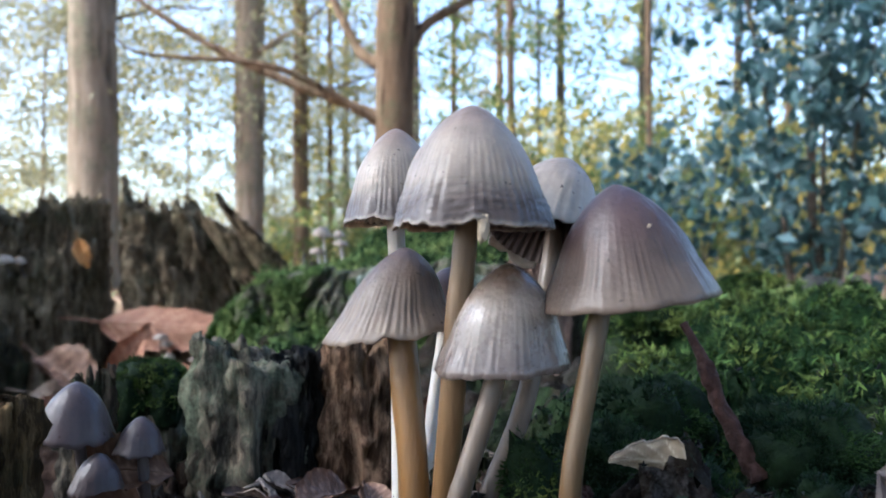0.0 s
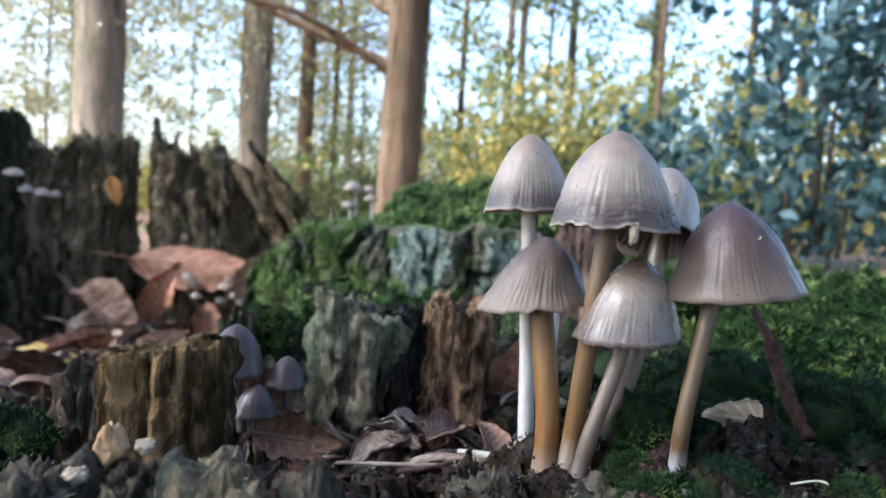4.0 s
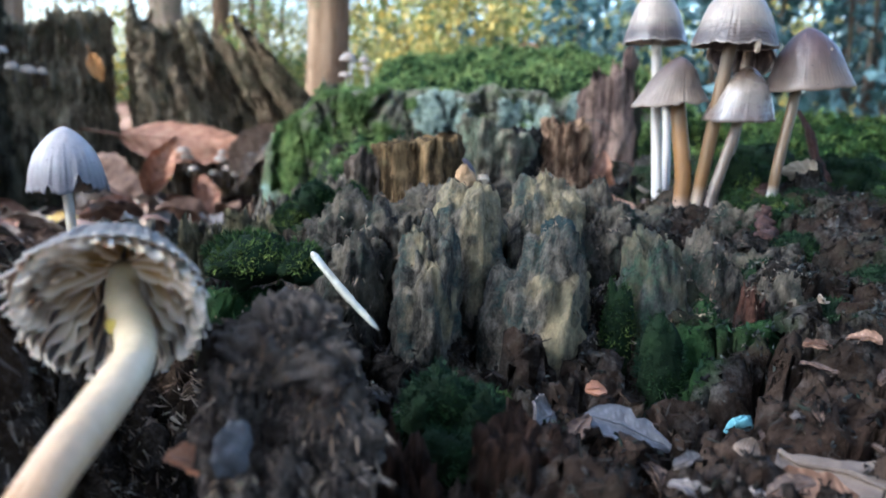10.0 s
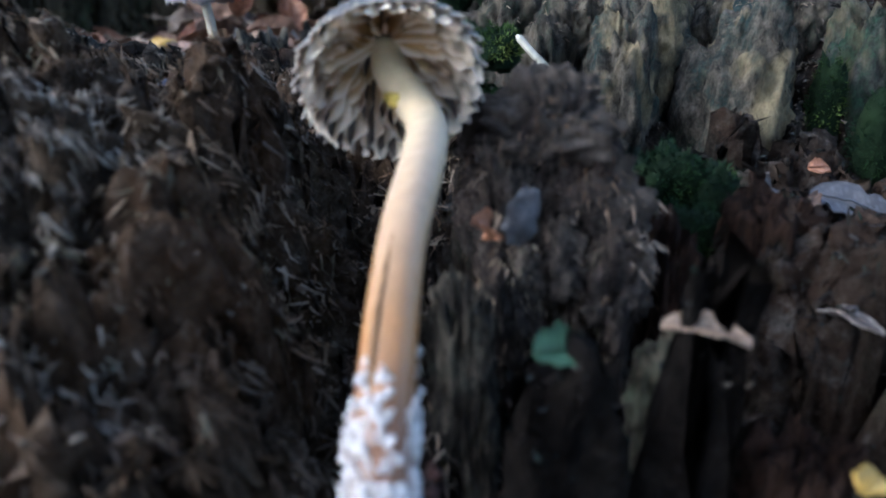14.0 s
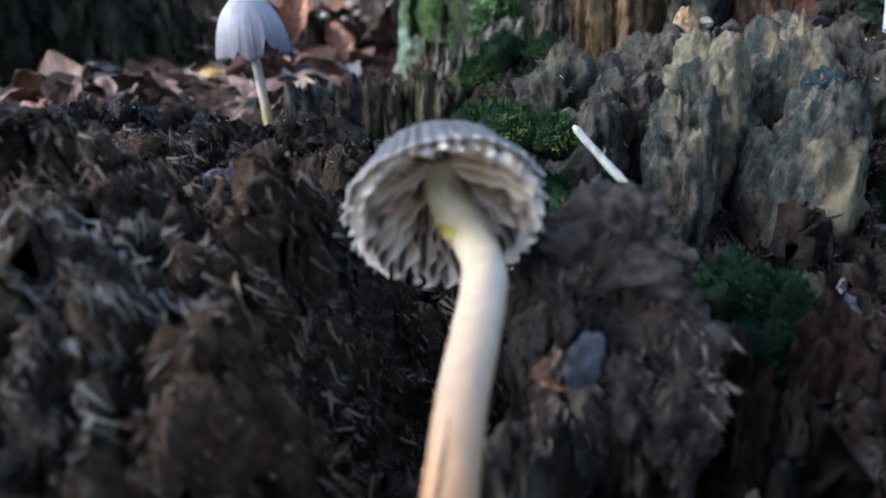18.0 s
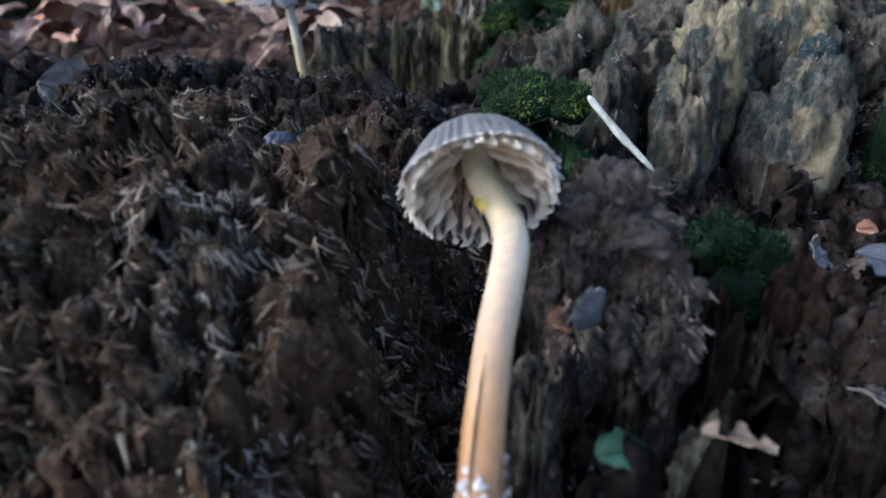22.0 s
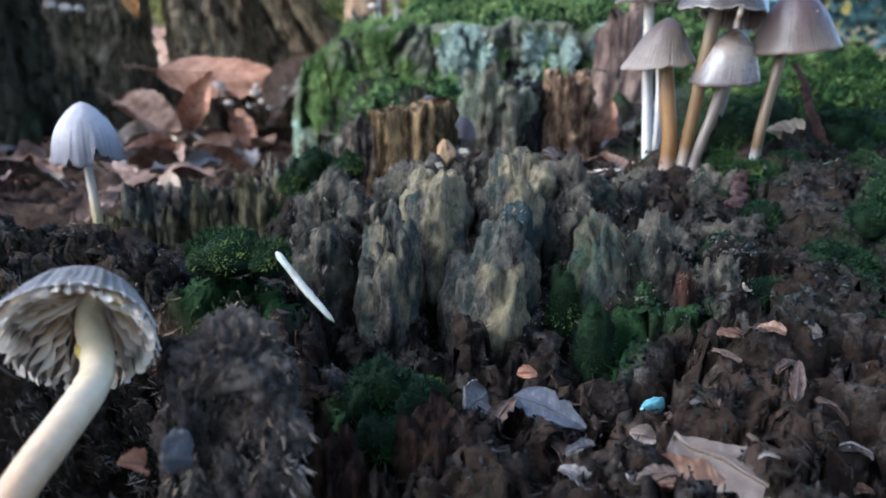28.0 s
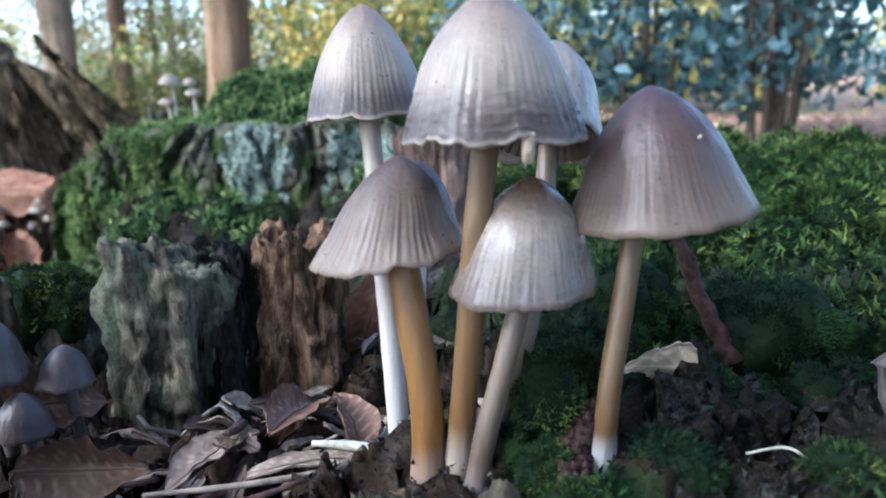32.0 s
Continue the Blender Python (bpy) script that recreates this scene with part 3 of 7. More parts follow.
def gill_material(name, inner, outer):
    m, nt, bs, mp = material(name, 0.6, 0.3, 900.0, 0.3)
    c = ramp(nt, attr(nt, "along"), [(0.1, inner), (0.55, tuple(0.75 * a + 0.25 * b for a, b in zip(inner, outer))), (0.95, outer)])
    c = mix(nt, ramp(nt, attr(nt, "edge"), [(0.70, (0, 0, 0)), (0.95, (0.75, 0.75, 0.75))]), c, tuple(min(1.0, 1.35 * v) for v in outer))
    nt.links.new(c, bs.inputs["Base Color"])
    bs.inputs["Subsurface Weight"].default_value = 0.15
    bs.inputs["Subsurface Radius"].default_value = (0.002, 0.0015, 0.001)
    return m


GILLS = gill_material("cream_gills", (0.38, 0.215, 0.060), (0.52, 0.44, 0.34))
GILLS_DARK = gill_material("dark_gills", (0.09, 0.06, 0.05), (0.12, 0.09, 0.08))


def stem_material(name, foot, low, high, neck):
    m, nt, bs, mp = material(name, 0.42, 0.35, 700.0, 0.45, (1, 1, 0.15))
    co = nt.nodes["Texture Coordinate"].outputs["Object"]
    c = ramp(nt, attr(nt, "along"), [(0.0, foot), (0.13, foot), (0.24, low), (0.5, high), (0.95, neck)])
    st = ramp(nt, noise_node(nt, mp.outputs[0], 500.0, 6, 0.6), [(0.35, (0.90, 0.89, 0.88)), (0.65, (1.04, 1.03, 1.02))])
    c = mix(nt, 1.0, c, st, "MULTIPLY")
    bs.inputs["Subsurface Weight"].default_value = 0.2
    bs.inputs["Subsurface Radius"].default_value = (0.003, 0.002, 0.001)
    nt.links.new(c, bs.inputs["Base Color"])
    return m


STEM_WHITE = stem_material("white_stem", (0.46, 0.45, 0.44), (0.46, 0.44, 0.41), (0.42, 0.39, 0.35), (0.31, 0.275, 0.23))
STEM_AMBER = stem_material("amber_stem", (0.26, 0.19, 0.15), (0.155, 0.072, 0.015), (0.175, 0.086, 0.020), (0.17, 0.098, 0.034))
STEM_GREY = stem_material("grey_beige_stem", (0.16, 0.13, 0.11), (0.075, 0.052, 0.036), (0.12, 0.086, 0.058), (0.16, 0.122, 0.088))
STEM_OLIVE = stem_material("olive_beige_stem", (0.32, 0.32, 0.32), (0.085, 0.048, 0.018), (0.10, 0.062, 0.026), (0.105, 0.074, 0.040))
STEM_CREAM = stem_material("cream_stem", (0.16, 0.075, 0.035), (0.33, 0.165, 0.060), (0.48, 0.385, 0.255), (0.48, 0.40, 0.23))
STEM_DUSK = stem_material("dusky_stem", (0.08, 0.065, 0.06), (0.07, 0.055, 0.05), (0.085, 0.07, 0.065), (0.10, 0.085, 0.08))
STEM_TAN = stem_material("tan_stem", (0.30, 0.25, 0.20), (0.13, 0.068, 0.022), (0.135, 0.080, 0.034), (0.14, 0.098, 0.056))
STEM_YELLOW = stem_material("yellowish_thin_stem", (0.20, 0.13, 0.035), (0.22, 0.145, 0.04), (0.27, 0.20, 0.085), (0.40, 0.36, 0.32))
MYCEL = plain("white_mycelium", (0.52, 0.50, 0.48), (0.70, 0.68, 0.66), 500.0, 0.9, 0.6, 900.0)

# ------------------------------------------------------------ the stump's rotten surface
def cleft_shade_mask(x, y):
    """The cleft before the upright pieces, sunk and painted black for its shade."""
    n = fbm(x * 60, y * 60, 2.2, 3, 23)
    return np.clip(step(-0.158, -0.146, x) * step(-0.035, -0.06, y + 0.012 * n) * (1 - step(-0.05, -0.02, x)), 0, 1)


def bank_mask(x, y):
    """The drier, matted bank beside the leaning mushroom."""
    return (1 - step(-0.170, -0.150, x)) * (1 - step(0.02, 0.06, y))


def surface_height(x, y):
    """Height of the stump's broken top, without the fine relief."""
    z = 0.350 + 0.020 * step(-0.035, 0.045, x) * step(-0.06, 0.11, y)
    # mossy shelf beyond the clump, sinking again towards its far edge
    z = z + 0.005 * step(0.06, 0.22, x) * step(0.10, 0.40, y) - 0.16 * step(0.20, 0.36, x) * step(0.46, 0.95, y)
    z = z - 0.004 * hump(x, y, -0.03, 0.20, 0.05, 0.06) - 0.026 * hump(x, y, -0.05, 0.36, 0.11, 0.12) - 0.03 * hump(x, y, -0.02, 0.50, 0.11, 0.08)
    # the higher rim behind it
    rim = step(-0.215, -0.165, x + 0.03 * np.sin(y * 9)) * (1 - step(0.16, 0.30, x)) * (1 - step(1.08, 1.28, y + 0.05 * np.sin(x * 23)))
    edge = 0.635 + 0.06 * step(-0.02, -0.18, x) + 0.02 * vnoise(x * 14, 0.3, 2.2, 5)
    z = z + rim * (0.042 * step(edge - 0.03, edge + 0.03, y) + 0.040 * step(0.66, 0.98, y) * step(-0.118, -0.085, x) - 0.010 * (1 - step(-0.118, -0.085, x)))
    # hollow of leaf mould to the side
    deep = step(0.07, 0.20, y) * (1 - step(-0.215, -0.135, x - 0.045 * step(0.16, 0.5, y)))
    deep = deep * (1 - rim * step(0.42, 0.52, y))
    z = z - deep * (0.035 + 0.105 * step(0.10, 0.95, y))
    # knobbly mound in the middle, over a small basin
    z = z + 0.005 * step(0.012, 0.040, y) * (1 - step(0.10, 0.16, y)) * step(-0.165, -0.125, x) * (1 - step(-0.045, 0.01, x))
    z = z - 0.012 * hump(x, y, -0.1005, 0.030, 0.0035, 0.020) - 0.012 * hump(x, y, -0.0715, 0.030, 0.004, 0.020)
    z = z - 0.004 * hump(x, y, -0.07, -0.012, 0.045, 0.026) + 0.013 * hump(x, y, -0.020, 0.010, 0.028, 0.030) + 0.017 * hump(x, y, -0.138, 0.148, 0.022, 0.024) + 0.010 * hump(x, y, -0.075, 0.105, 0.05, 0.022) + 0.012 * hump(x, y, -0.005, 0.155, 0.022, 0.022)
    # crumbling bank beside the leaning mushroom, and the grey block across the cleft
    z = z + 0.026 * step(-0.092, -0.052, y) * (1 - step(-0.022, 0.015, y)) * (1 - step(-0.180, -0.164, x))
    z = z + 0.011 * (1 - step(-0.19, -0.16, x)) * step(-0.02, 0.02, y) * (1 - step(0.06, 0.12, y))
    z = z + 0.004 * hump(x, y, -0.138, -0.028, 0.010, 0.016) + 0.018 * hump(x, y, -0.152, 0.022, 0.020, 0.018) + 0.008 * hump(x, y, -0.134, -0.064, 0.022, 0.016) + 0.007 * hump(x, y, -0.132, 0.010, 0.012, 0.012)
    z = z - 0.018 * hump(x, y, -0.164, -0.045, 0.007, 0.03)
    z = z - 0.028 * step(-0.040, -0.080, y) * step(-0.152, -0.138, x)
    z = z - 0.022 * step(-0.070, -0.100, y) * step(-0.145, -0.125, x)
    z = z - 0.018 * cleft_shade_mask(x, y)
    # front edge, and the outer flank down to the ground
    z = z - 0.05 * step(-0.085, -0.17, y) - 0.010 * step(-0.075, -0.11, y)
    far = np.hypot((x + 0.10) / 0.92, (y - 0.42) / 0.90)
    z = z - 0.42 * step(0.86, 1.12, far + 0.05 * vnoise(x * 4, y * 4, 0.7, 3))
    return z


def moss_mask(x, y):
    n = fbm(x * 30, y * 30, 0.4, 4, 9)
    m = step(0.045, 0.11, x) * step(0.17, 0.26, y) * step(-0.9, 0.1, n + 0.5)
    m = np.maximum(m, step(-0.20, -0.17, x) * step(0.60, 0.68, y + 0.02 * n) * (1 - step(1.10, 1.30, y + 0.15 * n)))
    m = np.maximum(m, step(-0.19, -0.16, x) * (1 - step(-0.06, 0.0, x)) * step(0.47, 0.55, y) * step(-0.25, 0.2, n))
    m = np.maximum(m, 0.85 * step(-0.20, -0.17, x) * (1 - step(-0.06, 0.0, x)) * step(0.33, 0.42, y) * step(-0.05, 0.35, n))
    m = np.maximum(m, 0.9 * step(-0.12, 0.22, n) * step(0.0, 0.08, y) * step(-0.03, 0.06, x))
    for cx, cy, r in ((-0.152, 0.026, 0.013), (-0.139, 0.021, 0.007), (-0.112, -0.012, 0.014), (-0.145, 0.155, 0.022), (-0.129, 0.145, 0.014),
                      (0.012, 0.115, 0.012), (0.016, 0.135, 0.010), (-0.060, 0.012, 0.010), (0.045, 0.06, 0.02), (-0.045, 0.02, 0.01), (0.02, 0.03, 0.015),
                      (-0.175, 0.27, 0.03), (0.0, 0.0, 0.012)):
        m = np.maximum(m, 1 - step(0.6, 1.15, np.hypot(x - cx, y - cy) / r + 0.35 * n))
    return np.clip(m, 0, 1)


def litter_mask(x, y):
    n = fbm(x * 25, y * 25, 1.4, 3, 21)
    pit = step(0.12, 0.22, y) * (1 - step(-0.24, -0.15, x - 0.06 * step(0.2, 0.5, y)))
    pit = pit * (1 - step(-0.26, -0.22, x) * step(0.40, 0.55, y))
    gap = hump(x, y, -0.03, 0.19, 0.05, 0.05) * 1.1
    front = 0.7 * hump(x, y, -0.06, -0.02, 0.05, 0.02)
    return np.clip(np.maximum(np.maximum(pit, gap), front) + 0.3 * n * (pit + gap), 0, 1) * (1 - moss_mask(x, y))


def relief_points(x, y, fine=1.0):
    """The relief in full: places on the broken top above plan points."""
    z = surface_height(x, y)
    moss = moss_mask(x, y)
    soft = 1 - 0.6 * moss
    wx, wy = x + 0.005 * fbm(x * 70, y * 70, 0.1, 3, 31), y + 0.005 * fbm(x * 70, y * 70, 5.1, 3, 32)
    f1, f2, r = cells(wx * 48, wy * 48, 4)
    matted = (1 - step(-0.17, -0.150, x)) * (1 - step(0.0, 0.05, y))
    wild = 1 - 0.35 * matted + 0.9 * step(-0.15, -0.12, x) * (1 - step(-0.05, -0.02, y))
    lumps = wild * (0.009 * (0.22 - f1 * f1) - 0.017 * (1 - 0.6 * matted) * (1 - step(0.0, 0.17, f2 - f1)) + 0.008 * (r - 0.4)) * soft
    g1, g2, q = cells(wx * 150, wy * 120, 8)
    small = (1 + 0.5 * matted) * (0.0034 * (0.22 - g1 * g1) - 0.0050 * (1 - step(0, 0.20, g2 - g1)) + 0.0018 * (q - 0.4)) * soft
    h1, h2, w = cells(wx * 380, wy * 380, 11)
    tiny = fine * (0.0030 * (0.25 - h1 * h1) + 0.0008 * (w - 0.5)) * soft
    b1, b2, bq = cells(wx * 82, wy * 70, 18)
    lumps = lumps + matted * (0.0085 * (0.28 - b1 * b1) + 0.004 * (bq - 0.5) - 0.004 * (1 - step(0, 0.12, b2 - b1)))
    z = z + lumps + small + tiny + 0.004 * fbm(x * 22, y * 22, 0.9, 3, 2) + fine * 0.0020 * fbm(x * 300, y * 300, z * 200, 4, 3, 0.6)
    f1, f2, r = cells(x * 36 + 0.3 * vnoise(x * 40, y * 40, 0, 6), y * 30, 14)
    k1, k2, _ = cells(x * 62, y * 62 + 0.3 * vnoise(x * 60, y * 60, 0, 16), 15)
    back = step(0.12, 0.35, y)
    z = z + moss * ((0.052 * np.maximum(0.25 - f1 * f1, -0.12) + 0.016 * (r - 0.5) - 0.010 * (1 - step(0, 0.2, f2 - f1))) * back + 0.011 * (0.25 - k1 * k1))
    dx = fine * 0.0026 * fbm(x * 200, y * 200, z * 200, 3, 51)
    dy = fine * 0.0026 * fbm(x * 200, y * 200, z * 200, 3, 52)
    return np.stack([x + dx, y + dy, z], -1)


# seats of the larger loose things: x, y, height, radius
SEATS = [(-0.094, -0.007, 0.3440, 0.009), (-0.079, -0.008, 0.3435, 0.008), (-0.0565, -0.006, 0.3415, 0.006), (-0.053, -0.030, 0.3405, 0.012), (-0.089, -0.028, 0.3415, 0.008), (-0.1265, -0.0665, 0.3565, 0.006), (-0.1405, -0.0690, 0.3572, 0.006),
         (0.042, 0.147, 0.3700, 0.009), (-0.009, 0.158, 0.3585, 0.008), (-0.038, 0.186, 0.3490, 0.016), (-0.1575, -0.0900, 0.3490, 0.005)]
EASE = []
for sx, sy, sz, sr in SEATS:
    EASE.append((sx, sy, sr, sz - float(np.mean(relief_points(sx + sr * np.array([0, 0.3, -0.3, 0, 0]), sy + sr * np.array([0, 0, 0, 0.3, -0.3]))[:, 2]))))


def surface_points(x, y, fine=1.0):
    p = relief_points(x, y, fine)
    for sx, sy, sr, dz in EASE:
        p[..., 2] += dz * np.exp(-((((x - sx) ** 2 + (y - sy) ** 2) / (sr * sr)) ** 2))
    return p


stump = thing("tree_stump", "huge rotten tree stump, crumbled, with jagged rim, moss and lichen", "tree stump", kind="structure")


def surface_patch(x0, x1, y0, y1, size, sink, keep=None, fine=1.0):
    nx, ny = int((x1 - x0) / size) + 1, int((y1 - y0) / size) + 1
    gx, gy = np.meshgrid(np.linspace(x0, x1, nx), np.linspace(y0, y1, ny))
    p = surface_points(gx.ravel(), gy.ravel(), fine)
    p[:, 2] -= sink
    f = grid_faces(nx, ny)
    if keep:
        cx, cy = gx.ravel()[f].mean(1), gy.ravel()[f].mean(1)
        a, b, c, d = keep
        f = f[~((cx > a) & (cx < b) & (cy > c) & (cy < d))]
    me = mesh_np("rotten_wood", p, f, True, moss=moss_mask(gx.ravel(), gy.ravel()), litter=litter_mask(gx.ravel(), gy.ravel()), cleft_shade=cleft_shade_mask(gx.ravel(), gy.ravel()), bank=bank_mask(gx.ravel(), gy.ravel()))
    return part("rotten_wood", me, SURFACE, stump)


surface_patch(-0.28, -0.03, -0.125, 0.06, 0.0010, 0.0)
surface_patch(-0.30, 0.16, -0.20, 0.26, 0.0016, 0.0003, (-0.278, -0.032, -0.123, 0.058))
surface_patch(-0.62, 0.56, -0.26, 1.16, 0.0048, 0.0006, (-0.296, 0.156, -0.196, 0.256), 0.8)
surface_patch(-1.5, 1.3, -0.9, 1.6, 0.014, 0.002, (-0.61, 0.55, -0.25, 1.15), 0.5)


# ------------------------------------------------------------ upright broken wood
def shard(name, at, rx, ry, height, mat, turn=0.0, lean=(0, 0), jag=0.35, teeth=3.0, seed=0, nu=64, nv=26, taper=0.15, groove=0.14, parent=None, label="", slant=0.0, pits=0.05):
    """A broken upright piece of wood: fibrous sides, a torn top."""
    th = np.linspace(0, 2 * np.pi, nu, endpoint=False)
    c, s = np.cos(th), np.sin(th)
    box = 1.0 / np.maximum(np.abs(c) ** 2.5 + np.abs(s) ** 2.5, 1e-6) ** (1 / 2.5)
    ux, uy = c * box, s * box
    f1, f2, _ = cells(th * 2.6 + seed, th * 0 + seed * 1.7, seed)
    def groove_line(v):
        split = (1 - step(0, 0.14, f2 - f1)) * step(-0.3, 0.5, vnoise(th * 2, v * 3, seed, seed + 8))
        return 0.55 * fbm(c * 3.0 + seed, s * 3.0, v * height / rx * 0.25, 5, seed, 0.6) + 0.5 * fbm(c * 11 + seed, s * 11, v * height / rx * 0.5, 3, seed + 17) - 1.0 * split

    def top_at(px, py):
        h = 1 - jag * (0.5 + 0.5 * fbm(px * teeth / rx * 1.3 + seed, py * teeth / ry * 0.7, 0.3, 5, seed + 3, 0.55)) - slant * px / rx
        return np.maximum(h, 0.12)

    v = np.linspace(0, 1, nv)[:, None]
    px, py = (ux * rx)[None] + 0 * v, (uy * ry)[None] + 0 * v
    wob = 1 + groove * groove_line(v) + 0.09 * fbm(c[None] * 5, s[None] * 5, v * height / rx * 1.6 + seed, 4, seed + 7) - taper * v ** 1.3
    sides = np.stack([px * wob, py * wob, v * height * top_at(ux * rx, uy * ry)[None]], -1)
    k = np.arange(1, 8)[:, None]
    q = 1 - k / 7.5
    px, py = ux[None] * rx * q, uy[None] * ry * q
    wob = 1 + groove * groove_line(np.ones((1, 1))) * q - taper
    z = height * top_at(px, py) - 0.006 * height * k + 0.02 * height * vnoise(px / rx * 9, py / ry * 9, 0.2, seed + 11)
    p = np.concatenate([sides, np.stack([px * wob, py * wob, z], -1)])
    p[..., 0] += lean[0] * p[..., 2]
    p[..., 1] += lean[1] * p[..., 2]
    a = radians(turn)
    x, y = p[..., 0] * math.cos(a) - p[..., 1] * math.sin(a), p[..., 0] * math.sin(a) + p[..., 1] * math.cos(a)
    p = np.stack([x, y, p[..., 2]], -1)
    fine = 0.018 * min(rx, ry) * fbm(p[..., 0] / rx * 14, p[..., 1] / rx * 14, p[..., 2] / rx * 3, 3, seed + 5)
    fine = fine + pits * min(rx, ry) * fbm(p[..., 0] / rx * 4, p[..., 1] / rx * 4, p[..., 2] / rx * 2.2, 4, seed + 6, 0.6)
    p[..., 0] += fine * np.cos(th)
    p[..., 1] += fine * np.sin(th)
    n = len(p)
    verts = np.concatenate([p.reshape(-1, 3), p[-1].mean(0)[None]])
    i = np.arange(nu)
    cap = np.stack([i + (n - 1) * nu, (i + 1) % nu + (n - 1) * nu, np.full(nu, n * nu)], -1).astype(np.int32)
    me = mesh_np(name, verts, [grid_faces(nu, n, True), cap])
    ob = part(name, me, mat, parent, label)
    ob.location = at
    return ob


# the jagged rim: x, y, half width, half depth, top height, turn, lean, slant
RIM = [(-0.335, 1.20, 0.026, 0.030, 0.440, 25, (-0.55, 0), 0.10), (-0.300, 1.19, 0.022, 0.030, 0.436, 30, (-0.62, 0), 0.16), (-0.268, 1.18, 0.020, 0.030, 0.405, 30, (-0.68, 0), 0.20), (-0.252, 1.17, 0.018, 0.028, 0.365, 30, (-0.70, 0), 0.22),
       (-0.368, 1.22, 0.030, 0.035, 0.448, 10, (-0.30, 0), 0.14), (-0.398, 1.20, 0.028, 0.040, 0.470, 8, (-0.22, 0), 0.06), (-0.430, 1.21, 0.024, 0.036, 0.476, 4, (-0.14, 0), 0.0), (-0.462, 1.19, 0.030, 0.040, 0.474, 0, (-0.06, 0), 0.04), (-0.492, 1.20, 0.020, 0.036, 0.490, 8, (0, 0), 0.05), (-0.455, 1.15, 0.030, 0.030, 0.400, 4, (-0.10, 0), 0.1), (-0.405, 1.15, 0.024, 0.026, 0.380, 14, (-0.20, 0), 0.1),
       (-0.560, 1.20, 0.018, 0.036, 0.492, 0, (0.0, 0), 0.0), (-0.584, 1.18, 0.026, 0.040, 0.482, -6, (0, 0), 0.03), (-0.622, 1.17, 0.026, 0.040, 0.474, -8, (0, 0), -0.03), (-0.650, 1.14, 0.022, 0.040, 0.466, -15, (0, 0), 0.0), (-0.600, 1.13, 0.034, 0.026, 0.410, -8, (0, 0), 0.0),
       (-0.700, 1.09, 0.030, 0.045, 0.490, -35, (0.03, 0), -0.06), (-0.730, 1.04, 0.040, 0.045, 0.500, -45, (0.05, 0), 0.0), (-0.752, 0.96, 0.045, 0.045, 0.470, -65, (0.1, 0), 0.0), (-0.765, 0.88, 0.045, 0.045, 0.440, -72, (0.1, 0), 0.0),
       (-0.775, 0.80, 0.060, 0.045, 0.394, -80, (0.1, 0), 0.0), (-0.79, 0.66, 0.065, 0.045, 0.324, -90, (0.1, 0), 0.0)]
for k, (x, y, a, b, top, turn, lean, slant) in enumerate(RIM):
    shard("rim_shard", (x - lean[0] * (top - 0.12), y, 0.12), a, b, (top - 0.12) * 1.07, WOOD_RIDGE if k < 16 else WOOD_SHADE, turn, lean, 0.12, 2.0, 40 + k, 96, 54, 0.06, 0.34, stump, slant=slant, pits=0.22)
shard("rim_shard", (-0.525, 1.23, 0.12), 0.03, 0.03, 0.20, WOOD_DARK, 0, (0, 0), 0.2, 2, 161, 48, 24, 0.1, 0.2, stump)
shard("rim_shard", (-0.66, 0.90, 0.10), 0.060, 0.05, 0.27, WOOD_SHADE, -60, (0, 0), 0.5, 2, 162, 96, 40, 0.3, 0.3, stump, pits=0.16)
shard("rim_shard", (-0.60, 0.98, 0.10), 0.040, 0.05, 0.23, WOOD_SHADE, -50, (0, 0), 0.4, 2, 165, 96, 40, 0.3, 0.3, stump, pits=0.16)
shard("rim_shard", (-0.215, 1.02, 0.20), 0.024, 0.03, 0.165, WOOD_STUB, 0, (0, 0), 0.25, 2, 163, 48, 20, 0.2, 0.2, stump)
shard("rim_shard", (-0.175, 0.98, 0.25), 0.016, 0.02, 0.165, WOOD_STUB, 0, (0, 0), 0.3, 2, 164, 48, 20, 0.35, 0.2, stump)
# grey-green crumbling knees between the rolled leaf and the mossy face
for k, (x, y, a, top) in enumerate([(-0.232, 0.86, 0.022, 0.348), (-0.205, 0.80, 0.020, 0.356), (-0.222, 0.74, 0.016, 0.330)]):
    shard("rim_shard", (x, y, 0.22), a, 0.024, top - 0.22, WOOD_MOSSY, 12 * k, (0.05, 0.1), 0.18, 2.4, 170 + k, 72, 40, 0.25, 0.25, stump, pits=0.14)
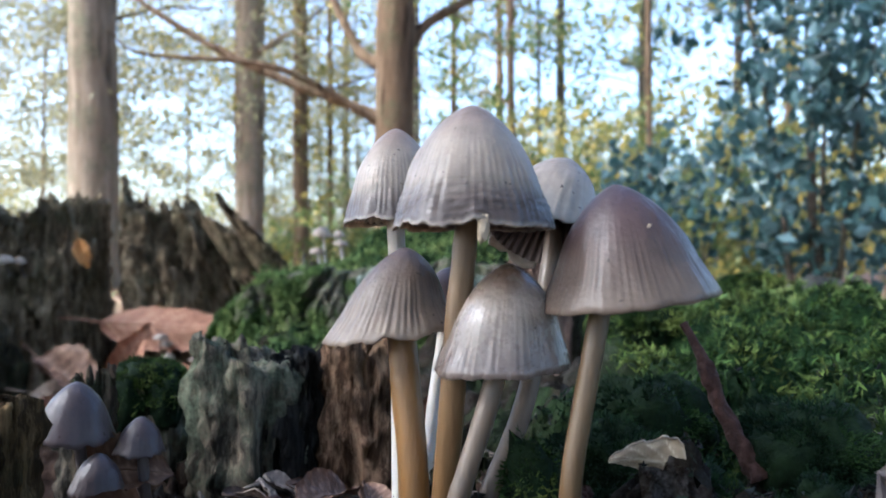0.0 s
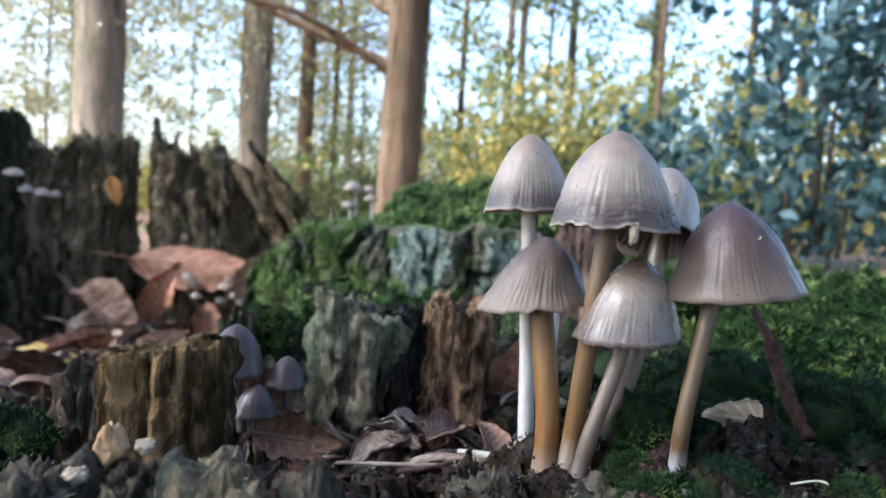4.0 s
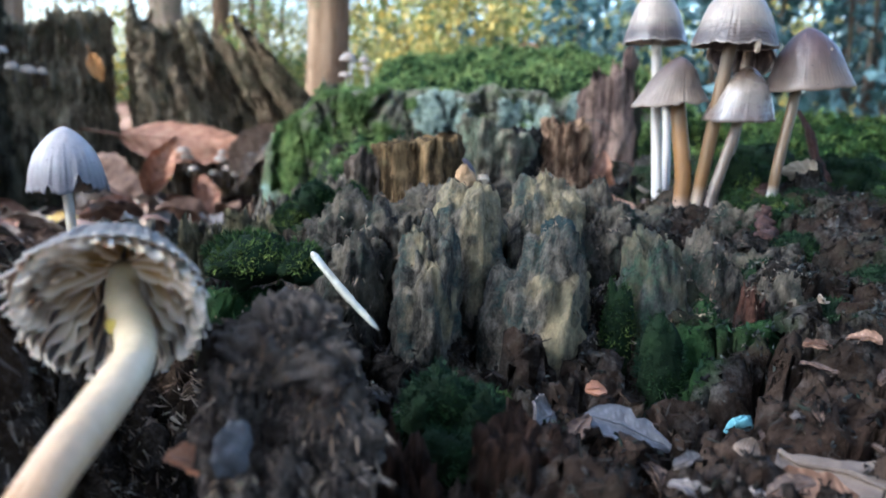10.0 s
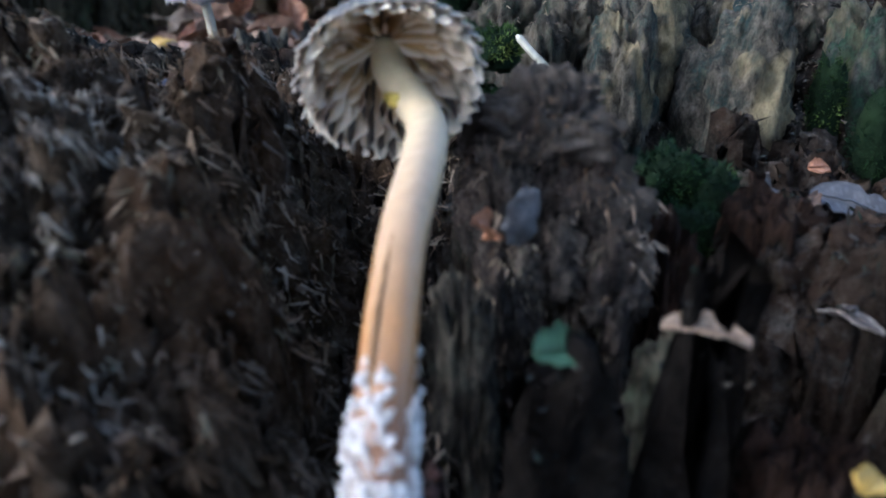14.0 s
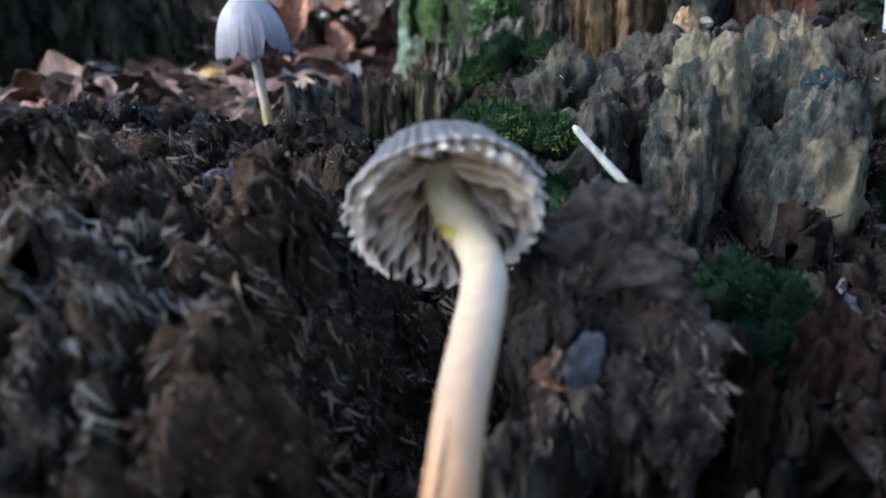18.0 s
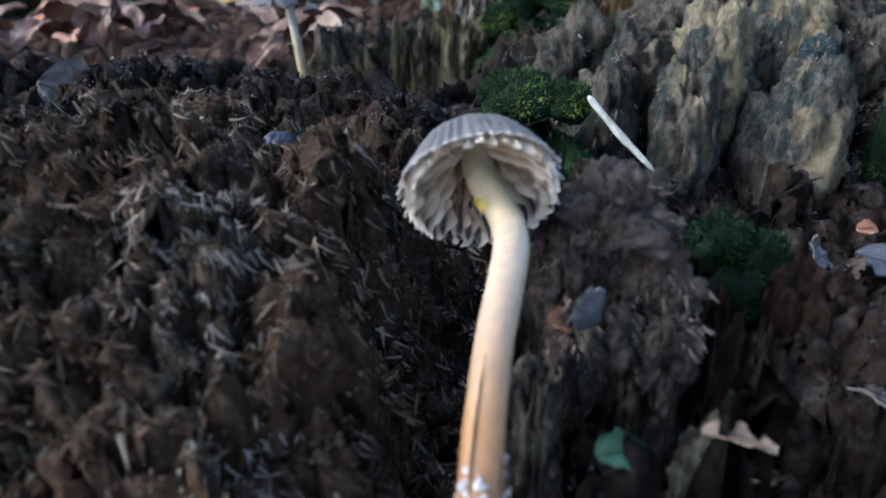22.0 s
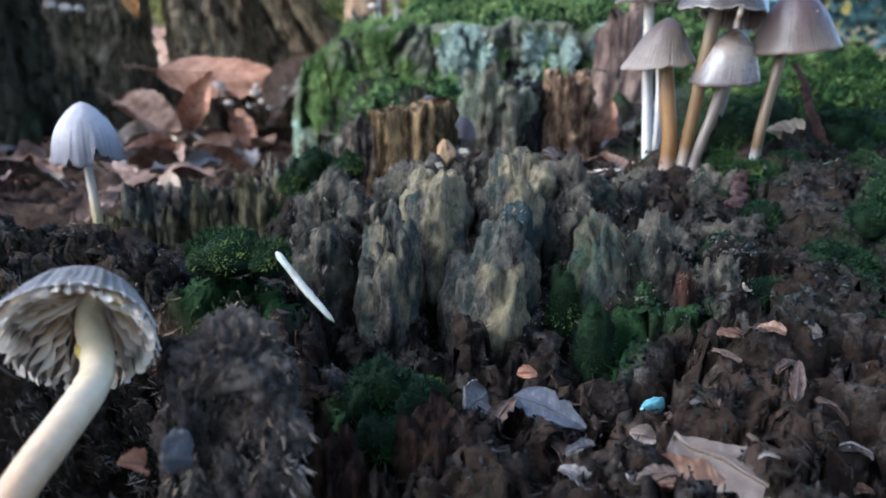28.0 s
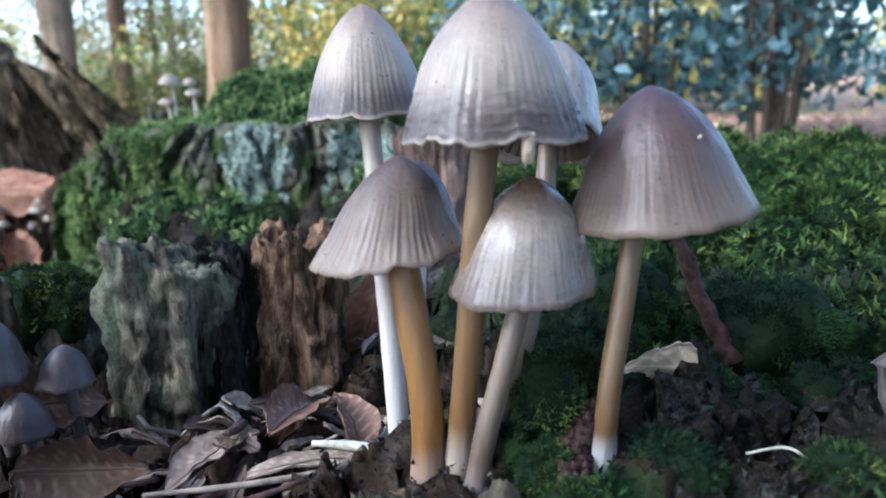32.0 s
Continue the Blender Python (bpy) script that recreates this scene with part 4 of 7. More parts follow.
# the inner face of the rim: a crumbling cliff of buttresses and clefts, mossy, with grey lichen
def face_points(x, v):
    """Places on the inner face. v: 0 at the foot, 0.72 at the brow, 1 well behind it."""
    top = np.interp(x, [-0.22, -0.17, -0.10, -0.05, 0.01, 0.06, 0.17], [0.352, 0.390, 0.404, 0.408, 0.403, 0.402, 0.396]) + 0.009 * vnoise(x * 45, 0.4, 0.2, 86)
    y = np.interp(x, [-0.22, -0.196, -0.106, -0.022, 0.06, 0.17], [0.70, 0.68, 0.630, 0.592, 0.580, 0.60])
    up = np.clip(v / 0.72, 0, 1)
    z = 0.285 + (top - 0.285) * np.sin(up * np.pi / 2) ** 0.8 - 0.012 * step(0.72, 1.0, v)
    back = 0.030 * up ** 2 + 0.095 * step(0.62, 1.0, v)
    wx = x + 0.004 * fbm(x * 60, z * 25, 0.3, 3, 87)
    f1, f2, r = cells(wx * 34, z * 9 + 3.1, 88)
    g1, g2, q = cells(wx * 95, z * 48, 89)
    ridge = 0.020 * (0.35 - f1 * f1) + 0.012 * (r - 0.5) - 0.016 * (1 - step(0, 0.16, f2 - f1))
    ridge = ridge + 0.0065 * (0.3 - g1 * g1) - 0.004 * (1 - step(0, 0.15, g2 - g1)) + 0.003 * (q - 0.5)
    ridge = ridge + 0.005 * fbm(x * 130, z * 70, 0.7, 4, 90) + 0.0016 * fbm(x * 500, z * 420, 0.2, 3, 91)
    fade = 1 - 0.75 * step(0.70, 0.95, v)
    return np.stack([x + 0.003 * fbm(x * 90, z * 90, 4.4, 3, 92), y + back - ridge * fade, z + 0.25 * ridge * (1 - fade) + 0.002 * fbm(x * 120, v * 12, 1.4, 3, 93)], -1)


def face_masks(x, v):
    n, m = fbm(x * 38, v * 4.2, 0.4, 4, 94), fbm(x * 45, v * 5.0, 2.4, 4, 95)
    lichen = np.maximum(hump(x, v, -0.052, 0.36, 0.026, 0.34), np.maximum(0.85 * hump(x, v, 0.035, 0.30, 0.030, 0.30), 0.7 * hump(x, v, 0.085, 0.45, 0.025, 0.30)))
    lichen = step(0.32, 0.52, lichen + 0.26 * m) * (1 - step(0.68, 0.80, v))
    moss = np.clip(0.95 - step(-0.115, -0.075, x), 0, 1) + 0.55 * step(0.07, 0.10, x) + step(0.66, 0.86, v) + 0.8 * hump(x, v, -0.025, 0.15, 0.03, 0.20)
    moss = step(0.30, 0.70, moss + 0.85 * n - 0.10) * (1 - 0.9 * lichen)
    return np.clip(moss, 0, 1), np.clip(lichen, 0, 1)


gx, gv = np.meshgrid(np.linspace(-0.225, 0.175, 300), np.linspace(0, 1, 130))
moss, lichen = face_masks(gx, gv)
part("inner_face", mesh_np("inner_face", face_points(gx, gv).reshape(-1, 3), grid_faces(300, 130), True, moss=moss.ravel(), lichen=lichen.ravel()), FACE_WOOD, stump, "crumbling mossy inner face with grey lichen")
# stubs standing in the hollow
stubs = [("stub", (-0.0620, 0.238, 0.325), 0.0185, 0.018, 0.066, WOOD_GREEN, 8, (0, 0), 0.15, 91, 0.08), ("stub", (-0.0285, 0.244, 0.325), 0.0135, 0.015, 0.070, WOOD_PALE, -5, (0.05, 0), 0.22, 92, 0.0),
         ("stub", (-0.0465, 0.2420, 0.325), 0.0085, 0.0165, 0.0640, WOOD_BLACK, -10, (0, 0), 0.10, 93, 0.0), ("stub", (-0.0215, 0.2470, 0.325), 0.0060, 0.010, 0.0600, WOOD_PALE, 12, (0.05, 0), 0.30, 89, 0.1),
         ("stub", (-0.1060, 0.157, 0.338), 0.0170, 0.0125, 0.0490, WOOD_YELLOW, 4, (0, 0.05), 0.10, 94, -0.04), ("stub", (-0.1245, 0.162, 0.338), 0.0080, 0.0100, 0.0440, WOOD_BROWN, -12, (0, 0), 0.16, 95, 0.0),
         ("stub", (-0.1010, 0.262, 0.325), 0.0135, 0.0125, 0.0520, WOOD_GREEN, 0, (0, 0), 0.14, 88, 0.0),
         ("stub", (0.050, 0.405, 0.330), 0.021, 0.012, 0.102, WOOD_WEDGE, -12, (-0.02, 0.12), 0.35, 96, -0.15), ("stub", (0.066, 0.415, 0.330), 0.010, 0.010, 0.085, WOOD_DARK, 0, (0, 0), 0.3, 97, 0.0),
         ("stub", (-0.105, 0.225, 0.335), 0.006, 0.006, 0.052, WOOD_DARK, 0, (0, 0), 0.3, 98, 0.0), ("stub", (-0.140, 0.30, 0.305), 0.012, 0.012, 0.050, WOOD_STUB, 0, (0, 0), 0.3, 99, 0.0),
         ("stub", (-0.175, 0.24, 0.30), 0.008, 0.008, 0.05, WOOD_PALE, 0, (0, 0), 0.4, 100, 0.0), ("stub", (-0.195, 0.22, 0.29), 0.010, 0.010, 0.050, WOOD_STUB, 0, (0, 0), 0.4, 101, 0.0),
         ("stub", (-0.21, 0.27, 0.27), 0.012, 0.012, 0.055, WOOD_DARK, 0, (0, 0), 0.4, 102, 0.0), ("stub", (-0.165, 0.19, 0.305), 0.010, 0.010, 0.055, WOOD_STUB, 0, (0, 0), 0.4, 103, 0.0),
         ("stub", (-0.150, 0.21, 0.305), 0.008, 0.010, 0.058, WOOD_KNOB, 0, (0, 0), 0.4, 104, 0.0), ("stub", (-0.185, 0.17, 0.30), 0.010, 0.008, 0.050, WOOD_STUB, 0, (0, 0), 0.4, 105, 0.0)]
# upright pieces round the cleft, beside the leaning mushroom
stubs += [("stub", (-0.1385, -0.0290, 0.318), 0.0098, 0.0082, 0.050, WOOD_BLOCK, 0, (0.0, 0.06), 0.10, 141, 0.08), ("stub", (-0.1320, -0.0400, 0.318), 0.0065, 0.0055, 0.037, WOOD_BLOCK, 10, (0.0, 0.10), 0.22, 142, 0.0),
          ("stub", (-0.1215, -0.0350, 0.314), 0.0060, 0.0055, 0.044, WOOD_RUST, -8, (0.02, 0.10), 0.25, 143, 0.1), ("stub", (-0.1120, -0.0380, 0.314), 0.0030, 0.0035, 0.038, WOOD_BLOCK, 15, (0.0, 0.05), 0.3, 144, 0.0),
          ("stub", (-0.1015, -0.0280, 0.312), 0.0085, 0.0070, 0.045, WOOD_RUST, 5, (0.0, 0.05), 0.18, 145, 0.05), ("stub", (-0.1285, -0.0620, 0.322), 0.0032, 0.0035, 0.033, WOOD_GREEN, 0, (0, 0.05), 0.2, 146, 0.0),
          ("stub", (-0.1500, -0.0560, 0.322), 0.0040, 0.0035, 0.036, WOOD_STUB, 0, (0, 0.1), 0.25, 147, 0.0), ("stub", (-0.1100, -0.0620, 0.305), 0.0070, 0.0055, 0.038, WOOD_RUST, 20, (0, 0.05), 0.25, 148, 0.0)]
for k in range(9):
    x = -0.226 + 0.0072 * k
    stubs.append(("stub", (x, 0.168 + 0.006 * math.sin(k * 2.1), 0.275), 0.0092 + 0.0016 * math.sin(k * 3.3), 0.011, 0.066 + 0.007 * math.sin(k * 1.7) + 0.0015 * k, (WOOD_OLIVE, WOOD_STUB, WOOD_OLIVE)[k % 3], 12 * math.sin(k), (0, 0.05), 0.22, 106 + k, 0.0))
for name, at, a, b, h, mat, turn, lean, jag, seed, slant in stubs:
    shard(name, at, a, b, h, mat, turn, lean, jag, 2.6, seed, 72, 36, 0.10, 0.30, stump, slant=slant, pits=0.11)


CRUST = []


def knob(at, rx, ry, rz, mat, seed, tilt=(0, 0, 0), name="wood_knob", parent=None, rough=0.22, nu=96, nv=60, crag=0.085, furrow=0.0):
    """A rounded lump of rotten wood with upright grain and cracks."""
    u, v = np.meshgrid(np.linspace(0, 2 * np.pi, nu, endpoint=False), np.linspace(0.02, np.pi - 0.02, nv))
    x, y, z = np.sin(v) * np.cos(u), np.sin(v) * np.sin(u), np.cos(v)
    d = 1 + rough * fbm(x * 1.7 + seed, y * 1.7, z * 1.1, 3, seed) + 0.07 * fbm(x * 6, y * 6, z * 2.2 + seed, 3, seed + 1) + crag * fbm(x * 17, y * 17, z * 8, 5, seed + 2, 0.7)
    f1, f2, _ = cells(x * 2.0 + seed, y * 2.0 + 0.3 * z, seed)
    d = d - 0.07 * (1 - step(0, 0.10, f2 - f1)) * np.sin(v) ** 2
    sq = 1.0 / np.maximum(np.abs(x) ** 2.25 + np.abs(y) ** 2.25 + np.abs(z) ** 2.25, 1e-6) ** (1 / 2.25)
    d = d + furrow * (0.10 * fbm(x * 7 + seed, y * 7, z * 1.1, 4, seed + 23, 0.6) - 0.10 * np.clip(fbm(x * 3.2 + seed, y * 3.2, z * 0.6, 3, seed + 24), 0, 1))
    worn = step(0.10, 0.60, 0.75 * z + 0.25 * x - 0.10 * y + 0.8 * fbm(x * 2.0 + seed, y * 2.0, z * 1.5, 4, seed + 21) - 0.14)
    p = np.stack([x * d * sq * rx, y * d * sq * ry, z * d * sq * rz], -1).reshape(-1, 3)
    p = p @ np.array(Euler([radians(t) for t in tilt]).to_matrix()).T
    me = mesh_np(name, p, grid_faces(nu, nv, True)[:, ::-1], True, worn=worn.ravel())
    ob = part(name, me, mat, parent if parent is not None else stump)
    ob.location = at
    return ob


KNOBS = [((-0.1125, 0.031, 0.3585), 0.0078, 0.011, 0.0160, KNOB_TAN), ((-0.0875, 0.031, 0.3560), 0.0118, 0.013, 0.0180, KNOB_TAN), ((-0.0580, 0.034, 0.3545), 0.0085, 0.012, 0.0190, KNOB_GREEN), ((-0.0450, 0.036, 0.3530), 0.0080, 0.012, 0.0170, KNOB_DARK),
         ((-0.101, 0.056, 0.363), 0.0105, 0.016, 0.0140, KNOB_TAN), ((-0.078, 0.062, 0.366), 0.0085, 0.012, 0.0135, KNOB_TAN), ((-0.119, 0.058, 0.362), 0.008, 0.012, 0.0110, KNOB_DARK), ((-0.128, 0.045, 0.357), 0.008, 0.012, 0.0110, KNOB_DARK),
         ((-0.0800, 0.046, 0.3660), 0.0048, 0.006, 0.0080, KNOB_TEAL), ((-0.0640, 0.148, 0.3500), 0.0110, 0.006, 0.0065, KNOB_RUST), ((-0.105, 0.092, 0.365), 0.012, 0.014, 0.0105, KNOB_DARK), ((-0.088, 0.100, 0.366), 0.007, 0.010, 0.0085, KNOB_DARK),
         ((-0.072, 0.090, 0.366), 0.012, 0.013, 0.0110, KNOB_TAN), ((-0.053, 0.093, 0.366), 0.011, 0.012, 0.0105, KNOB_DARK), ((-0.132, 0.085, 0.358), 0.012, 0.014, 0.0120, KNOB_DARK), ((-0.062, 0.066, 0.362), 0.008, 0.010, 0.0110, KNOB_DARK),
         ((-0.1385, -0.0275, 0.3672), 0.0094, 0.0088, 0.0052, KNOB_BLOCK), ((-0.1325, -0.0335, 0.3590), 0.0070, 0.0060, 0.0060, KNOB_BLOCK), ((-0.1440, -0.0330, 0.3590), 0.0050, 0.0060, 0.0070, KNOB_BLOCK), ((-0.1370, -0.0370, 0.3520), 0.0055, 0.0050, 0.0055, KNOB_BLOCK), ((-0.1290, -0.0395, 0.3500), 0.0045, 0.0045, 0.0055, KNOB_BLOCK), ((-0.1430, -0.0395, 0.3500), 0.0040, 0.0045, 0.0060, KNOB_BLOCK),
         ((-0.0425, 0.020, 0.352), 0.0032, 0.006, 0.0130, KNOB_RUST), ((-0.033, 0.030, 0.352), 0.0080, 0.010, 0.0130, KNOB_DARK),
         ((-0.017, 0.128, 0.352), 0.014, 0.012, 0.0110, KNOB_DARK), ((0.004, 0.119, 0.357), 0.010, 0.010, 0.0090, KNOB_DARK), ((-0.030, 0.116, 0.350), 0.012, 0.012, 0.0115, KNOB_DARK), ((-0.007, 0.140, 0.355), 0.008, 0.007, 0.0080, KNOB_DARK),
         ((0.030, 0.105, 0.358), 0.010, 0.010, 0.0090, KNOB_DARK), ((0.022, 0.072, 0.355), 0.010, 0.010, 0.0090, KNOB_DARK), ((-0.005, 0.080, 0.352), 0.011, 0.010, 0.0100, KNOB_DARK), ((0.048, 0.092, 0.358), 0.012, 0.010, 0.0090, KNOB_DARK), ((-0.030, 0.070, 0.352), 0.010, 0.012, 0.0110, KNOB_DARK), ((-0.018, 0.048, 0.352), 0.009, 0.010, 0.0100, KNOB_DARK)]
for k, (at, a, b, c, mat) in enumerate(KNOBS):
    rotten = mat in (KNOB_DARK, KNOB_RUST, KNOB_BLOCK)
    c, at = c * 1.3, (at[0], at[1], at[2] - 0.3 * c)
    ob = knob(at, a, b, c, mat, 120 + k, (-8, 6 * math.sin(k * 2.3), 0), "wood_knob", None, 0.34 if rotten else 0.26, 76, 50, 0.15 if mat is KNOB_BLOCK else 0.09 if rotten else 0.05, 0.4)
    co = np.empty(len(ob.data.vertices) * 3, np.float32)
    ob.data.vertices.foreach_get("co", co)
    co = co.reshape(-1, 3)
    pick = np.random.RandomState(k).choice(len(co), 2600 if mat is KNOB_BLOCK else 1000 if rotten else 500)
    pick = pick[fbm(co[pick, 0] * 190, co[pick, 1] * 190, co[pick, 2] * 190 + k, 3, 33) > (-0.4 if mat is KNOB_DARK else 0.05)]
    out = co[pick] / np.array([a, b, c]) ** 2
    CRUST.append((co[pick] + np.array(at), out / np.linalg.norm(out, axis=1)[:, None]))


# ------------------------------------------------------------ mushrooms
def turn_to(axis):
    return np.array(Vector(axis).normalized().to_track_quat("Z", "Y").to_matrix())


def mushroom(name, label, stem, radius, cap_at, axis, R, H, cap_mat, stem_mat, gill_mat=None, ribs=30, rib=0.03, bell=1.0, flare=0.06, wave=0.05, gills=36,
             seed=0, group="", torn=0.0, nu=216, nv=28, foot=1.0, wrinkle=0.0, shear=(0, 0), split=False, crimp=0.0):
    """A bell-capped mushroom. stem: points from foot to neck; cap_at: the apex; axis: the cap's up; R, H: rim radius, height."""
    top = thing(name, label, "mushroom", group)
    path = smooth_path(stem, 34)
    n = len(path)
    radii = np.interp(np.linspace(0, 1, n), [0, 0.06, 0.2, 0.7, 1], [radius * 1.15 * foot, radius * 1.2 * foot, radius * 1.04, radius, radius * 0.92])
    v, f, along = tube(path, radii, 20, 0.07, 1.0 / (radius * 3), seed)
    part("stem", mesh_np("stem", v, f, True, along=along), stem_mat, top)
    M, o = turn_to(axis), np.array(cap_at)
    th = np.linspace(0, 2 * np.pi, nu, endpoint=False)
    t = np.linspace(0, 1, nv) if not wrinkle else np.concatenate([np.linspace(0, 0.72, 16), np.linspace(0.735, 1, 30)])
    nv = len(t)
    prof_r = np.sin(np.clip(t * 1.25, 0, 1) * np.pi / 2) ** 0.9 * (0.60 + 0.40 * t ** 1.3) * bell + (1 - bell) * t
    prof_r = np.where(t > 0.8, prof_r + flare * (t - 0.8) / 0.2, prof_r) / (prof_r[-1] + flare)
    prof_z = -(0.12 * t ** 0.9 + 0.88 * t ** 1.75)
    tear = torn * np.maximum(0, fbm(np.cos(th) * 3 + seed, np.sin(th) * 3, 0.5, 3, seed + 4))
    edge = 1 + wave * (fbm(np.cos(th) * 2.5 + seed, np.sin(th) * 2.5, 0.5, 3, seed) + 0.12 * np.sin(ribs * th + 3 * vnoise(np.cos(th) * 3, np.sin(th) * 3, 0, seed)))
    phase = ribs * th + 3.2 * fbm(np.cos(th) * 4, np.sin(th) * 4, 0.3, 3, seed + 2)
    saw = np.cos(phase)
    edge = edge + crimp * np.sin(phase * 0.9) * (0.6 + 0.6 * vnoise(np.cos(th) * 6, np.sin(th) * 6, 0.7, seed + 31))
    T, TH = np.meshgrid(t, th, indexing="ij")
    fade = step(0.30, 0.88, T) * (1 - 0.75 * step(0.88, 1.0, T))
    depth = np.clip(0.55 + 0.6 * fbm(np.cos(TH) * 6, np.sin(TH) * 6, T * 2.5, 3, seed + 5), 0.05, 1.2)
    fold = wrinkle * step(0.70, 0.86, T) * fbm(np.cos(TH) * 7, np.sin(TH) * 7, T * 58, 4, seed + 12)
    mod = 1 + (rib * fade * saw[None] * depth + fold) + 0.035 * fbm(np.cos(TH) * 1.7 + seed, np.sin(TH) * 1.7, T * 2, 3, seed + 6)
    r = R * prof_r[:, None] * mod * (1 + (edge[None] - 1) * T ** 4)
    z = H * prof_z[:, None] * (1 + (edge[None] - 1) * 1.2 * T ** 5 - tear[None] * T ** 6)
    local = np.stack([r * np.cos(TH), r * np.sin(TH), z], -1)
    thick = np.linspace(0.9, 0.25, nv)[:, None] * 0.0011 * (R / 0.013)
    inner = np.stack([np.maximum(r - thick, 0) * np.cos(TH), np.maximum(r - thick, 0) * np.sin(TH), z - thick * (1 - T) * 1.5 - 0.0002], -1)
    slip = np.array([shear[0], shear[1], 0.0])
    skew = (T ** 1.6)[..., None] * slip
    both = np.concatenate([local @ M.T + skew, (inner @ M.T + skew)[::-1]]).reshape(-1, 3) + o
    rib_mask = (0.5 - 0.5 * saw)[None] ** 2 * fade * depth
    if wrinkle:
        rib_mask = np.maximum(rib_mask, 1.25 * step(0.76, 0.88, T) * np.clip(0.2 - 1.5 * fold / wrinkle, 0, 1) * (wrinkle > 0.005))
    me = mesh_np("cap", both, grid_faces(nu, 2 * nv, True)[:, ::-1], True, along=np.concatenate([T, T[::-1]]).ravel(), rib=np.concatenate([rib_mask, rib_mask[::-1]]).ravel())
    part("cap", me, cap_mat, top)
    # gills: radial sheets under the cap, long and short by turns
    sheets, alongs, edges = [], [], []
    ns, nd = 22 if split else 16, 5
    rr = np.interp(t, t, prof_r)
    for k in range(gills):
        a0 = 2 * np.pi * k / gills
        short = k % 2
        s = np.linspace(0.45 if short else 0.10, 0.97 if split else 0.93, ns)
        ceil_z = np.interp(s * R, rr * R, H * prof_z) - 0.0007
        hang = ((0.24 if short else 0.34) * H * s ** 0.3 * (1 - 0.8 * (s / 0.98) ** 12) if split else (0.30 if short else 0.42) * H * s ** 0.4 * (1 - (s / 0.95) ** 7) * 0.75) + 0.0007
        low = ceil_z - hang
        q = np.linspace(0, 1, nd)
        w = 0.10 * R * vnoise(s[:, None] * 4, q[None] * 1.5, k * 0.37 + seed, seed + 9) * q[None] / np.maximum(s[:, None], 0.35) * 0.6
        w = w + (0.075 if split else 0.042) * np.sin(s[:, None] * 26 + k * 2.4 + 3 * vnoise(s[:, None] * 6, q[None], k * 1.3, seed)) * q[None] ** 2 * R * step(0.4, 0.85, s)[:, None]
        zz = ceil_z[:, None] * (1 - q) + low[:, None] * q
        rad = s[:, None] * R * np.ones(nd)[None]
        for sgn in (1, -1):
            off = w + sgn * 0.00011 * (1.3 - q[None])
            p = np.stack([rad * math.cos(a0) - off * math.sin(a0), rad * math.sin(a0) + off * math.cos(a0), zz], -1)
            sheets.append((p.reshape(-1, 3), grid_faces(nd, ns)[:, ::sgn]))
            alongs.append(np.repeat(s, nd))
            edges.append(np.tile(q, ns))
    if split:
        for k in range(0, len(sheets), 2):
            gv, gf = joined(sheets[k:k + 2])
            part("gill", mesh_np("gill", gv @ M.T + o, gf, True, along=np.concatenate(alongs[k:k + 2]), edge=np.concatenate(edges[k:k + 2])), gill_mat or GILLS, top)
    else:
        # one pleated lining
        tq, tr = np.linspace(0, 2 * np.pi, gills * 6, endpoint=False), np.linspace(0.10, 0.955, 10)
        RR, TQ = np.meshgrid(tr, tq, indexing="ij")
        zc = np.interp(RR * R, rr * R, H * prof_z)
        pleat = 0.5 + 0.5 * np.cos(gills * TQ + 0.8 * vnoise(np.cos(TQ) * 4, np.sin(TQ) * 4, RR * 2, seed))
        zz = np.maximum(zc - 0.0010 - 0.22 * H * pleat * np.sin(RR * np.pi * 0.95), H * prof_z[-1] * 0.97)
        p = np.stack([RR * R * 0.93 * np.cos(TQ), RR * R * 0.93 * np.sin(TQ), zz], -1) @ M.T + (np.interp(RR, rr, t) ** 1.6)[..., None] * slip + o
        part("gill_lining", mesh_np("gill_lining", p.reshape(-1, 3), grid_faces(gills * 6, 10, True), True, along=RR.ravel()), gill_mat or GILLS, top)
    return top


CLUMP = "clump of bonnet mushrooms on the stump"
mushroom("mushroom", "tall grey-beige bell mushroom with white stem in the clump", [(-0.0086, 0.1583, 0.352), (-0.0090, 0.1620, 0.372), (-0.0096, 0.1670, 0.395), (-0.0113, 0.1735, 0.4345)],
         0.0021, (-0.0112, 0.176, 0.4484), (-0.03, 0.05, 1), 0.0124, 0.0222, CAP_BAND, STEM_WHITE, seed=1, group=CLUMP, ribs=58, rib=0.014, wave=0.03, wrinkle=0.003)
mushroom("mushroom", "tallest grey bell mushroom with wrinkled dark rim in the clump", [(-0.0010, 0.1430, 0.358), (0.0008, 0.1420, 0.380), (0.0030, 0.1405, 0.408), (0.0052, 0.140, 0.432)],
         0.0024, (0.0054, 0.140, 0.4470), (0.0, 0.03, 1), 0.0150, 0.0232, CAP_BAND, STEM_TAN, GILLS_DARK, seed=2, group=CLUMP, ribs=60, rib=0.014, wave=0.02, torn=0.04, wrinkle=0.014)
mushroom("mushroom", "purplish-brown conical mushroom at the edge of the clump", [(0.0222, 0.1300, 0.366), (0.0222, 0.1290, 0.380), (0.0262, 0.1320, 0.400), (0.0300, 0.135, 0.417)],
         0.0019, (0.0312, 0.136, 0.4318), (-0.13, 0.0, 1), 0.0158, 0.0215, CAP_PURPLE, STEM_OLIVE, seed=3, group=CLUMP, ribs=72, rib=0.012, bell=0.75, flare=0.10, wave=0.02)
